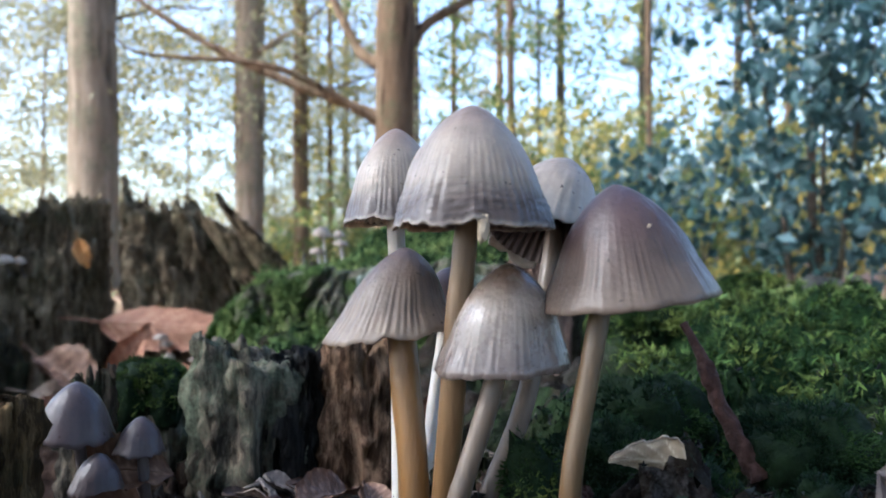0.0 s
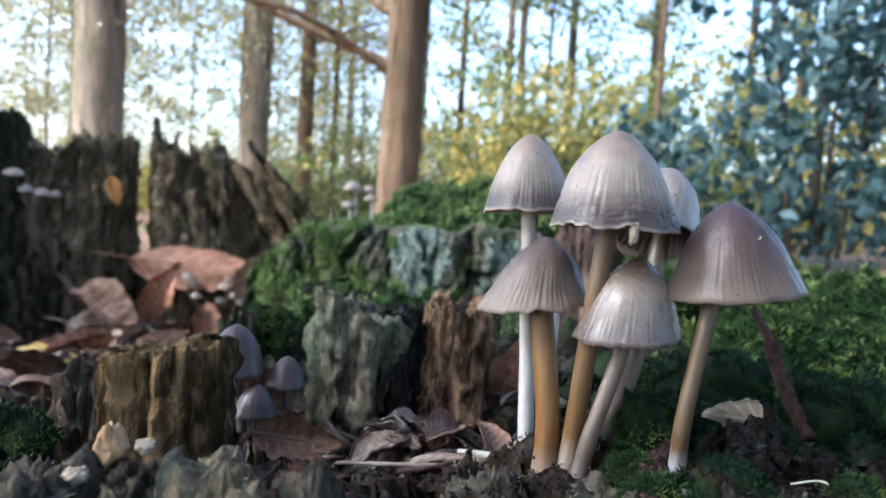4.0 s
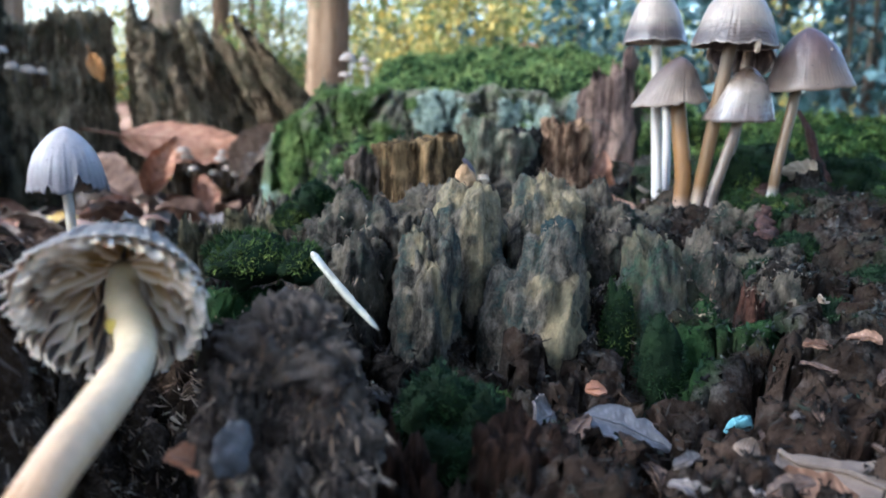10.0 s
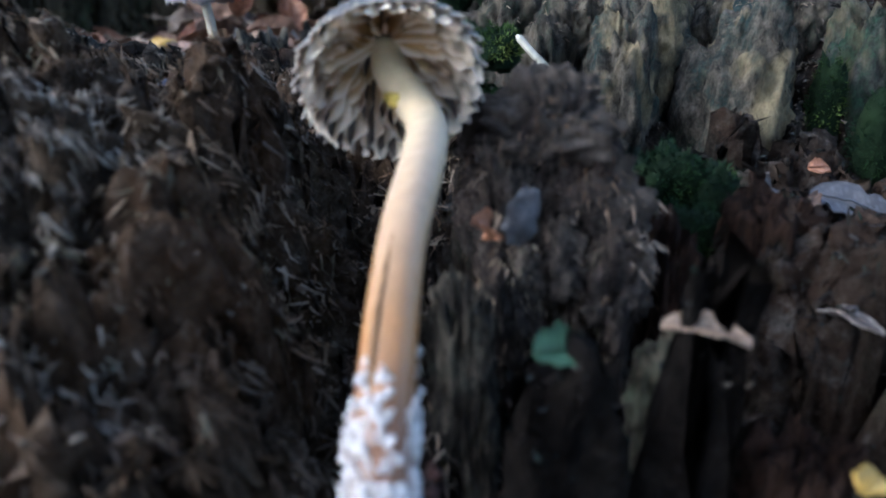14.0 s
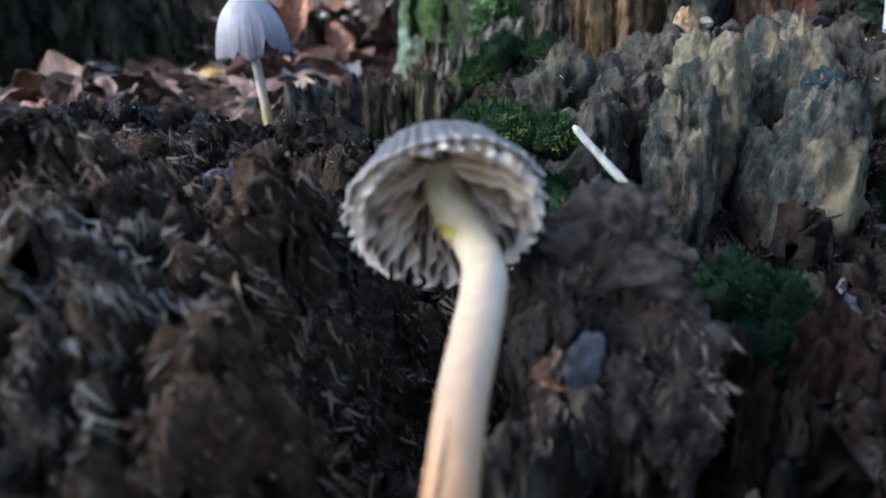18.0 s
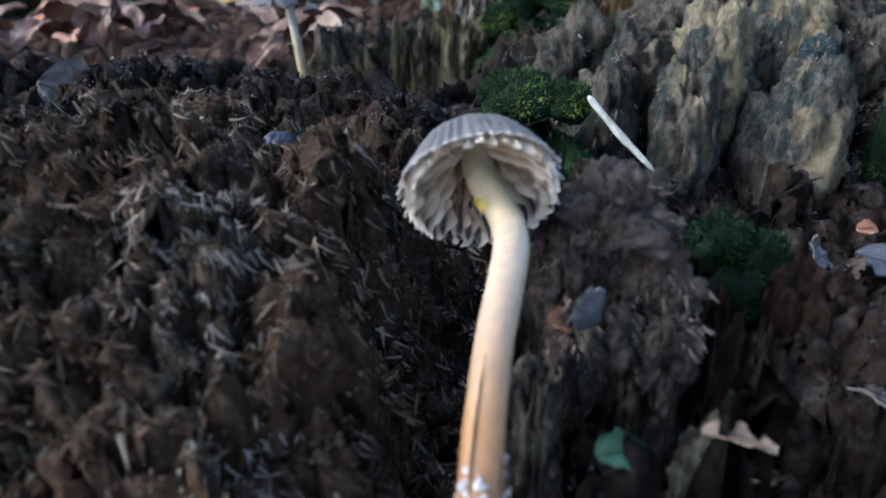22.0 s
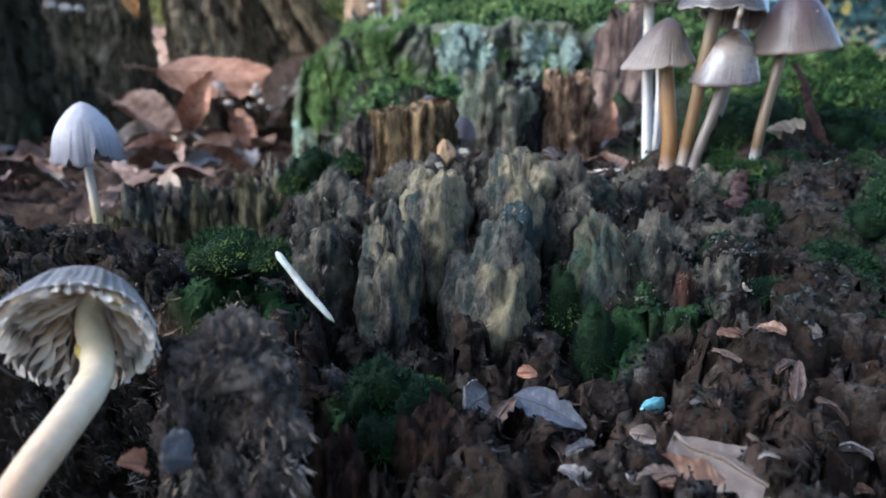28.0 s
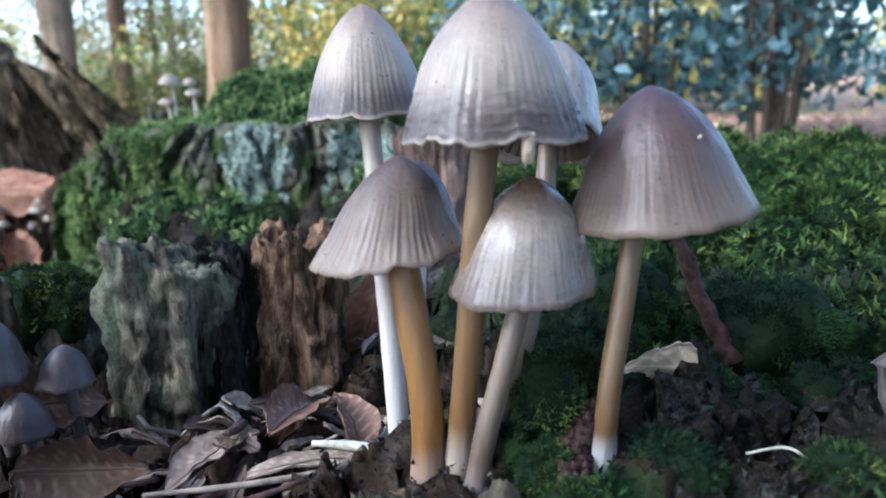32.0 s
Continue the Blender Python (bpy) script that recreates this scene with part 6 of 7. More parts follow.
chunk("wood_chip", "slate-grey flat chip lodged in the crumbling block", (-0.1425, -0.0450, 0.3615), (0.0022, 0.0010, 0.0034), plain("slate_grey_chip", (0.05, 0.05, 0.055), (0.11, 0.11, 0.12), 300.0), "wood chip", 211, (10, 5, 15))
chunk("seed", "dark blue-black berry on the bank", (-0.200, 0.0085, 0.3645), (0.0030, 0.0028, 0.0024), plain("dark_berry_skin", (0.012, 0.012, 0.02), (0.04, 0.04, 0.06), 300.0, 0.35), "berry", 206, (0, 0, 0), None, 0.12)
chunk("stone", "grey mossy boulder behind the stump", (0.70, 1.36, 0.26), (0.095, 0.07, 0.10), STONE, "stone", 207)
chunk("stone", "dark mossy boulder behind the stump", (0.50, 1.34, 0.27), (0.06, 0.05, 0.10), STONE, "stone", 208)
chunk("flap", "", (0.0068, 0.1248, 0.4235), (0.0011, 0.0006, 0.0024), CREAM, "", 209, (0, 0, 0), bpy.data.objects["mushroom.001"])
chunk("wart", "", (0.0350, 0.1265, 0.4240), (0.0003, 0.00025, 0.0004), CREAM, "", 210, (0, 30, 0), bpy.data.objects["mushroom.002"])
def fuzz(path, radius, count, size, seed, lo=0.0, hi=1.0):
    """Small uneven grains set round a stem."""
    g = np.random.RandomState(seed)
    line = smooth_path(path, 30)
    pieces = []
    for k in range(count):
        a = g.uniform(0, 6.283)
        q = line[int((lo + (hi - lo) * g.rand() ** 1.6 * (0.62 + 0.38 * math.sin(2 * a + seed) * math.sin(5 * a))) * 29)]
        c = q + radius * np.array([math.cos(a), -0.68 * math.sin(a), 0.73 * math.sin(a)]) * g.uniform(0.85, 1.15)
        u, v = np.meshgrid(np.linspace(0, 2 * np.pi, 5, endpoint=False), np.linspace(0.3, 2.84, 4))
        ball = np.stack([np.sin(v) * np.cos(u), np.sin(v) * np.sin(u), np.cos(v)], -1).reshape(-1, 3) * g.uniform(0.6, 1.4, (20, 1)) * g.uniform(0.5, 1.2, 3)
        pieces.append((c + ball * size * g.uniform(0.4, 1.2), grid_faces(5, 4, True)[:, ::-1]))
    return joined(pieces)


v, f = fuzz([(0.026, 0.145, 0.372), (0.018, 0.132, 0.370), (0.010, 0.112, 0.367), (-0.002, 0.088, 0.362)], 0.0024, 900, 0.00075, 14)
part("crumb", mesh_np("crumb", v, f), RUST, root)
v, f, _ = tube(smooth_path([(-0.1581, -0.0815, 0.3606), (-0.1579, -0.0755, 0.3648), (-0.1570, -0.0680, 0.3680), (-0.1560, -0.0610, 0.3703)], 24), [0.0003, 0.00026, 0.0002, 0.00006], 6, 0.3, 900.0, 15)
part("groove", mesh_np("groove", v, f), plain("brown_groove", (0.12, 0.06, 0.02), (0.24, 0.13, 0.05), 400.0), leaning, "brown split along the stem")
v, f = fuzz([(-0.1575, -0.0855, 0.3535), (-0.1573, -0.0800, 0.3590), (-0.1569, -0.0735, 0.3632)], 0.00258, 1500, 0.00038, 12)
part("mycelium", mesh_np("mycelium", v, f), MYCEL, leaning, "white mycelium tufts on the stem's foot")
knob((-0.1574, -0.0868, 0.3515), 0.0032, 0.0030, 0.0034, RUST, 222, (20, 0, 0), "foot", leaning, 0.5, 36, 24)
v, f = fuzz([(-0.1566, -0.0862, 0.3510), (-0.1560, -0.0835, 0.3545), (-0.1560, -0.0815, 0.3570)], 0.0027, 220, 0.00060, 13)
part("root_mat", mesh_np("root_mat", v, f), RUST, leaning, "brown crumbling fibres on the foot")
chunk("stain", "", (-0.1572, -0.0375, 0.3742), (0.0011, 0.0022, 0.0010), plain("yellow_stain", (0.34, 0.25, 0.04), (0.46, 0.36, 0.08), 400.0), "", 223, (0, 0, 20), leaning, 0.15)


# ------------------------------------------------------------ crumbs, splinters and moss
def normals_at(x, y):
    e = 0.0015
    p, a, b = surface_points(x, y), surface_points(x + e, y), surface_points(x, y + e)
    n = np.cross(a - p, b - p)
    return p, n / (np.linalg.norm(n, axis=1)[:, None] + 1e-12)


def scatter_flakes(count, x0, x1, y0, y1, lo, hi, seed, keep=0.0, slim=0.22):
    """Small broken flakes and fibres that stick out of the rotten wood: each a bent spindle of six faces."""
    g = np.random.RandomState(seed)
    x, y = g.uniform(x0, x1, count), g.uniform(y0, y1, count)
    ok = (moss_mask(x, y) < 0.5) & (litter_mask(x, y) < 0.8) & (fbm(x * 60, y * 60, 0.2, 3, 77) > keep)
    x, y = x[ok], y[ok]
    p, n = normals_at(x, y)
    m = len(p)
    size = lo * (hi / lo) ** (g.rand(m) ** 2)
    lie = np.stack([vnoise(x * 45, y * 45, 0.5, 91), vnoise(x * 45, y * 45, 7.5, 92), 0.55 + 0.8 * vnoise(x * 45, y * 45, 3.5, 93)], -1)
    d = n * 0.35 + 1.1 * lie + g.normal(0, 0.38, (m, 3))
    d /= np.linalg.norm(d, axis=1)[:, None]
    s = np.cross(d, g.normal(0, 1, (m, 3)))
    s /= np.linalg.norm(s, axis=1)[:, None] + 1e-9
    u = np.cross(d, s)
    w = (size * g.uniform(0.08, slim, m))[:, None]
    h = (size * g.uniform(0.05, 0.14, m))[:, None]
    L = size[:, None]
    foot, tip = p - d * L * 0.35, p + d * L * 0.65 + u * L * g.uniform(-0.15, 0.15, m)[:, None]
    end = g.uniform(0.35, 0.95, m)[:, None]
    verts = np.stack([foot + s * w, foot - s * w, foot + u * h, tip + s * w * end + d * L * 0.12 * g.normal(0, 1, (m, 1)), tip - s * w * end, tip + u * h * 0.6], 1).reshape(-1, 3)
    k = np.arange(m)[:, None, None] * 6
    f = np.array([[0, 1, 4], [0, 4, 3], [1, 2, 5], [1, 5, 4], [2, 0, 3], [2, 3, 5], [3, 4, 5], [0, 2, 1]])[None] + k
    return verts, f.reshape(-1, 3)


def grains(p, n, lo, hi, seed, lift=0.3):
    """Crumbly crust: small bent four-sided grains on points with normals."""
    g = np.random.RandomState(seed)
    m = len(p)
    size = (lo * (hi / lo) ** (g.rand(m) ** 1.6))[:, None]
    d = n * 0.7 + g.normal(0, 0.6, (m, 3)) + np.stack([vnoise(p[:, 0] * 90, p[:, 1] * 90, k * 3.1, 95 + k) for k in range(3)], -1) * 0.9
    d /= np.linalg.norm(d, axis=1)[:, None] + 1e-9
    s = np.cross(d, g.normal(0, 1, (m, 3)))
    s /= np.linalg.norm(s, axis=1)[:, None] + 1e-9
    u = np.cross(d, s)
    c = p + n * size * lift * 0.3
    w = size * g.uniform(0.25, 0.55, (m, 1))
    verts = np.stack([c - d * size * 0.5 + s * w * 0.6, c - d * size * 0.3 - s * w * 0.7 + u * w * 0.3, c + d * size * 0.6 + s * w * g.normal(0, 0.6, (m, 1)), c + u * w * 0.8 + d * size * 0.1], 1).reshape(-1, 3)
    f = np.array([[0, 1, 2], [0, 3, 1], [1, 3, 2], [2, 3, 0]])[None] + np.arange(m)[:, None, None] * 4
    return verts, f.reshape(-1, 3)


def scatter_grains(count, x0, x1, y0, y1, lo, hi, seed, floor=0.0):
    g = np.random.RandomState(seed)
    x, y = g.uniform(x0, x1, count), g.uniform(y0, y1, count)
    ok = (litter_mask(x, y) < 0.8) & (fbm(x * 55, y * 55, 0.2, 3, 78) > floor)
    p, n = normals_at(x[ok], y[ok])
    return grains(p, n, lo, hi, seed)


def strands(p, n, lo, hi, seed, thin=0.10, lie=0.35, fall=0.8, tone_scale=70.0, comb=0.45):
    """Torn fibres and flakes that lie along a rotten surface and lift off at their ends: bent, tapered, ridged along the top. Returns verts, faces, tone."""
    g = np.random.RandomState(seed)
    m = len(p)
    L = (lo * (hi / lo) ** (g.rand(m) ** 1.8))[:, None]
    down = np.array([0, 0, -1.0]) * fall + n * n[:, 2:3] * fall
    swirl = np.stack([vnoise(p[:, 0] * 55, p[:, 1] * 55, p[:, 2] * 55 + 9.3 * k, 96 + k) for k in range(3)], -1)
    d = down + comb * swirl + g.normal(0, 0.16, (m, 3))
    d = d - n * (d * n).sum(1)[:, None] * (1 - lie) + n * 0.22
    d /= np.linalg.norm(d, axis=1)[:, None] + 1e-9
    s = np.cross(d, n + g.normal(0, 0.35, (m, 3)))
    s /= np.linalg.norm(s, axis=1)[:, None] + 1e-9
    u = np.cross(s, d)
    w = L * thin * g.uniform(0.5, 1.7, (m, 1))
    bend = g.normal(0.05, 0.16, (m, 1))
    sway = g.normal(0, 0.14, (m, 1))
    rows = []
    for q, wide in ((0.0, 0.95), (0.5, 0.85), (1.0, 0.06)):
        c = p + d * L * (q - 0.3) - n * L * 0.10 * (1 - q) + n * L * bend * q * q * 1.6 + s * L * sway * q * q + n * 0.0003
        rows += [c - s * w * wide, c + s * w * wide, c + u * w * wide * 0.45]
    verts = np.stack(rows, 1).reshape(-1, 3)
    faces = []
    for r in range(2):
        for a, b in ((1, 2), (2, 0)):
            faces.append([3 * r + a, 3 * r + b, 3 * r + 3 + b, 3 * r + 3 + a])
    f = (np.array(faces)[None] + np.arange(m)[:, None, None] * 9).reshape(-1, 4)
    tone = 0.40 + 0.36 * fbm(p[:, 0] * tone_scale, p[:, 1] * tone_scale, p[:, 2] * tone_scale, 3, seed + 5) + g.normal(0, 0.05, m)
    return verts, f.astype(np.int32), np.repeat(np.clip(tone, 0, 1), 9)


def scatter_strands(count, x0, x1, y0, y1, lo, hi, seed, thin, floor=-0.5, lie=0.35):
    g = np.random.RandomState(seed)
    x, y = g.uniform(x0, x1, count), g.uniform(y0, y1, count)
    ok = (moss_mask(x, y) < 0.6) & (fbm(x * 70, y * 70, 0.6, 3, 79) > floor)
    p, n = normals_at(x[ok], y[ok])
    return strands(p, n, lo, hi, seed, thin, lie)


def strand_mesh(sets):
    v, f = joined([(a, b) for a, b, _ in sets])
    return mesh_np("torn_fibres", v, f, False, tone=np.concatenate([c for _, _, c in sets]))


bank = [scatter_strands(46000, -0.270, -0.146, -0.120, 0.035, 0.0011, 0.0038, 301, 0.065, -1.2, 0.30), scatter_strands(700, -0.28, -0.146, -0.12, 0.03, 0.0014, 0.0034, 302, 0.18, -0.2, 0.6), scatter_strands(420, -0.29, -0.15, -0.125, 0.03, 0.003, 0.0075, 303, 0.06, -0.3, 0.8)]
bank.append(scatter_strands(7000, -0.15, -0.06, 0.03, 0.16, 0.0010, 0.0030, 306, 0.10))
for k, (p, n) in enumerate(CRUST):
    bank.append(strands(p[::2], n[::2], 0.0008, 0.0024, 320 + k, 0.09, 0.15))
tagged(part("torn_fibres", strand_mesh(bank), TORN), "torn brown fibres and grey flakes of rotten wood on the bank", "wood fibres", kind="stuff")
front = [scatter_strands(9000, -0.146, -0.03, -0.05, 0.03, 0.0010, 0.0034, 304, 0.11), scatter_strands(4000, -0.146, -0.03, -0.13, -0.05, 0.0008, 0.0024, 305, 0.10, 0.0, 0.4), scatter_strands(9000, -0.06, 0.06, 0.03, 0.16, 0.0010, 0.0032, 307, 0.09)]
tagged(part("torn_fibres", strand_mesh(front), TORN_SHADE), "damp fibres of rotten wood round the basin, darkened for shade", "wood fibres", kind="stuff")
pieces = [scatter_grains(9000, -0.27, -0.145, -0.12, 0.07, 0.0005, 0.0014, 1, -0.9), scatter_grains(9000, -0.145, -0.02, 0.02, 0.07, 0.0006, 0.0014, 21, -0.9)]
fv, ff = joined(pieces)
tagged(part("wood_crumbs", mesh_np("wood_crumbs", fv, ff, False), FLAKES), "grey-brown crust of crumbled rotten wood grains", "wood crumbs", kind="stuff")
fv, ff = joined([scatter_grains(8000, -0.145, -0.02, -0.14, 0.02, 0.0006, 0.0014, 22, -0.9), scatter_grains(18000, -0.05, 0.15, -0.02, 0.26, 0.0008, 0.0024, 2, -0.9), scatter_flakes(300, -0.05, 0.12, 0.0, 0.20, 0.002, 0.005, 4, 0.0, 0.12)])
tagged(part("wood_crumbs", mesh_np("wood_crumbs", fv, ff, False), HUMUS), "blackish damp crumbs of humus and algae, darkened for shade", "wood crumbs", kind="stuff")


def leaflets(p, n, length, width, seed, rise=0.3):
    """Short bent leaflets on points with normals."""
    g = np.random.RandomState(seed)
    m = len(p)
    size = length * g.uniform(0.5, 1.3, m)
    d = n * 0.8 + g.normal(0, 0.55, (m, 3)) + [0, 0, rise]
    d /= np.linalg.norm(d, axis=1)[:, None]
    s = np.cross(d, g.normal(0, 1, (m, 3)))
    s /= np.linalg.norm(s, axis=1)[:, None] + 1e-9
    w = (width * g.uniform(0.6, 1.3, m))[:, None]
    base = p - n * 0.001
    verts = np.stack([base - s * w * 0.5, base + s * w * 0.5, base + d * size[:, None] * 0.55 + s * w * 0.55, base + d * size[:, None] + np.cross(s, d) * size[:, None] * 0.25], 1).reshape(-1, 3)
    k = np.arange(m)[:, None, None] * 4
    f = np.array([[0, 1, 2], [0, 2, 3]])[None] + k
    return verts, f.reshape(-1, 3)


def scatter_moss(count, x0, x1, y0, y1, length, width, seed, floor=0.45):
    g = np.random.RandomState(seed)
    x, y = g.uniform(x0, x1, count), g.uniform(y0, y1, count)
    ok = moss_mask(x, y) > floor + 0.3 * g.rand(count)
    p, n = normals_at(x[ok], y[ok])
    return leaflets(p, n, length, width, seed)


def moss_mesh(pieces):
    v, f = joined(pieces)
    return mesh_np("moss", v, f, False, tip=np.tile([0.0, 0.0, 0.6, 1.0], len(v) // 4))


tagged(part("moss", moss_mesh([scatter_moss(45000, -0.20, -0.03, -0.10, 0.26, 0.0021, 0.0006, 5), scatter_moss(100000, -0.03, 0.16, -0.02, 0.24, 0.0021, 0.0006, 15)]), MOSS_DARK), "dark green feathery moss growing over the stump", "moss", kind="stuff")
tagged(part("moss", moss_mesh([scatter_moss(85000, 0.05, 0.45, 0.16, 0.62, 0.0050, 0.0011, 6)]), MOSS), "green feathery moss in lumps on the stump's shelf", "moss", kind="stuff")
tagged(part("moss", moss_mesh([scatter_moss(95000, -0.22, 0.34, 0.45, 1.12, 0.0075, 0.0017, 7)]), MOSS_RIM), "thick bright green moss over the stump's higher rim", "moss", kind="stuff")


g = np.random.RandomState(44)
x, y = g.uniform(0.05, 0.45, 9000), g.uniform(0.17, 0.62, 9000)
ok = moss_mask(x, y) > 0.5
p, n = normals_at(x[ok], y[ok])
v, f, tone = strands(p, n, 0.004, 0.010, 45, 0.06, 0.7, 0.3)
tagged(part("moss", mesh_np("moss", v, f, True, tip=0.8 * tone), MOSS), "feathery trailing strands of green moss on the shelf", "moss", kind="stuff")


def moss_cushion(at, r, h, seed, mat=None, dense=6000, length=0.0016, width=0.00032, core=None, squash=1.0):
    """A rounded cushion of moss: a soft core set with short leaflets."""
    g = np.random.RandomState(seed)
    count, length, width = int(0.5 * dense * (r / 0.010) ** 1.6), length * (r / 0.010) ** 0.3, 1.25 * width * (r / 0.010) ** 0.3
    top = thing("moss_cushion", "rounded cushion of dense green moss on rotten wood", "moss")
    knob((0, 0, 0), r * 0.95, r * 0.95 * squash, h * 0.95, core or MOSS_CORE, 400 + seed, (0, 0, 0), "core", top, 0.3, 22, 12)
    d = g.normal(0, 1, (count, 3))
    d[:, 2] = np.abs(d[:, 2]) * 0.9 - 0.15
    d /= np.linalg.norm(d, axis=1)[:, None]
    p = d * [r, r * squash, h] * (0.97 + 0.27 * fbm(d[:, 0] * 2.2 + 400 + seed, d[:, 1] * 2.2, d[:, 2] * 1.1, 4, 400 + seed)[:, None])
    way = d + g.normal(0, 0.5, d.shape)
    way /= np.linalg.norm(way, axis=1)[:, None]
    s = np.cross(way, g.normal(0, 1, d.shape))
    s /= np.linalg.norm(s, axis=1)[:, None]
    L = length * g.uniform(0.5, 1.3, count)[:, None]
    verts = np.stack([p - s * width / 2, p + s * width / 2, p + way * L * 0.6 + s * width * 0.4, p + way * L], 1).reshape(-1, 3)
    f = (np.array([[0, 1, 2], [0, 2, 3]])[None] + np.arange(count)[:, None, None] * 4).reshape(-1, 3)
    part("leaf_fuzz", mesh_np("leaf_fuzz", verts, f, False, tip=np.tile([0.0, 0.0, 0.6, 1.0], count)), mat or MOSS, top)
    top.location = at
    return top


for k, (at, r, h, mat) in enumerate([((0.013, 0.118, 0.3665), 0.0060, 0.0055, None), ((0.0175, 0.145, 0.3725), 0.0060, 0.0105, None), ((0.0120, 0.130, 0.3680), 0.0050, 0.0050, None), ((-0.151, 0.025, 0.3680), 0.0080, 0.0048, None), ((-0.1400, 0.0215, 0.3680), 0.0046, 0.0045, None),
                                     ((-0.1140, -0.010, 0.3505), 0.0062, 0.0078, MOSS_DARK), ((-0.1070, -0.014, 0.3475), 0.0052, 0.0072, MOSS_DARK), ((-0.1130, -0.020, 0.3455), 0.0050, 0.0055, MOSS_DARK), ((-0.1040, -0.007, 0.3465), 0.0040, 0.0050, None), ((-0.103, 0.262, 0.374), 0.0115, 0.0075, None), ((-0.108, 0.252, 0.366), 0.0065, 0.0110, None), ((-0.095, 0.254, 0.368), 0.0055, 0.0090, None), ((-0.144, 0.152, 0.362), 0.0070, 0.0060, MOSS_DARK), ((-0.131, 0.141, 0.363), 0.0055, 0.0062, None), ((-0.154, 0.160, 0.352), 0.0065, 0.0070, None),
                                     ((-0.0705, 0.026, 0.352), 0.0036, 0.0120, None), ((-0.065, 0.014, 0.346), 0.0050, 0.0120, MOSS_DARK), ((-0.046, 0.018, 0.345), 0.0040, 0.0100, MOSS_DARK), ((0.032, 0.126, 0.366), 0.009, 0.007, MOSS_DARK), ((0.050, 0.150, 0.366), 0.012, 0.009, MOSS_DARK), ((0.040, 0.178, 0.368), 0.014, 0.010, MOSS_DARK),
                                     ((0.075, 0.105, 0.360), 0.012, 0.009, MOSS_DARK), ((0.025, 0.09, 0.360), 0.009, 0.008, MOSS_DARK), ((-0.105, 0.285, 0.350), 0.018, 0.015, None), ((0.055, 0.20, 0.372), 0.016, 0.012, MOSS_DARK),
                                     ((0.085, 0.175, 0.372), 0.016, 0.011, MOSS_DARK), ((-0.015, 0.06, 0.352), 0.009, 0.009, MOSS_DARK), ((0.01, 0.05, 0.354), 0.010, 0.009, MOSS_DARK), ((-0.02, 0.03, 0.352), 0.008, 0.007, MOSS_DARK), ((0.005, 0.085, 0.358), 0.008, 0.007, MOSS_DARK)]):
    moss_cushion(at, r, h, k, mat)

rng = random.Random(52)
for k in range(26):
    x, y = rng.uniform(0.022, 0.095), rng.uniform(0.06, 0.155)
    r = rng.uniform(0.003, 0.0065)
    z = float(surface_points(np.array([x]), np.array([y]))[0, 2])
    moss_cushion((x, y, z), r, r * rng.uniform(0.7, 1.1), 200 + k, None if k % 2 else MOSS_DARK, 5000)

for k in range(34):
    x, y = rng.uniform(0.08, 0.40), rng.uniform(0.20, 0.62)
    r = rng.uniform(0.010, 0.024)
    z = float(surface_points(np.array([x]), np.array([y]))[0, 2])
    moss_cushion((x, y, z - 0.2 * r), r, r * rng.uniform(0.45, 0.7), 240 + k, MOSS, 1700, 0.0036, 0.0008)

# moss and lichen growing on the inner face of the rim
def face_normals(x, v):
    e = 0.002
    p, a, b = face_points(x, v), face_points(x + e, v), face_points(x, v + 4 * e)
    n = np.cross(a - p, b - p)
    return p, n / (np.linalg.norm(n, axis=1)[:, None] + 1e-12)


def face_spots(count, seed, which, floor):
    g = np.random.RandomState(seed)
    x, v = g.uniform(-0.22, 0.17, count), g.uniform(0.02, 0.98, count)
    ok = face_masks(x, v)[which] > floor + 0.3 * g.rand(count)
    return face_normals(x[ok], v[ok])


p, n = face_spots(60000, 61, 0, 0.35)
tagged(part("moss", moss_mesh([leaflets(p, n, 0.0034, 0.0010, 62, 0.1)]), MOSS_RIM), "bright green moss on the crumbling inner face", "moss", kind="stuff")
p, n = face_spots(7000, 63, 0, 0.4)
v, f, tone = strands(p, n, 0.005, 0.012, 64, 0.05, 0.4)
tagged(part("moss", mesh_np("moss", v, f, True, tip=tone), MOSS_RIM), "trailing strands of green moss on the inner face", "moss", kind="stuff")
p, n = face_spots(22000, 65, 1, 0.3)
v, f = grains(p, n, 0.0018, 0.0055, 66)
tagged(part("lichen", mesh_np("lichen", v, f, False), LICHEN), "pale grey-green lichen crust on the inner face", "lichen", kind="stuff")

# ------------------------------------------------------------ forest floor, trees and hedge
def floor_height(x, y):
    return 0.05 * fbm(x * 0.35, y * 0.35, 0.3, 3, 71) + 0.015 * fbm(x * 3, y * 3, 0.3, 3, 72) - 0.02


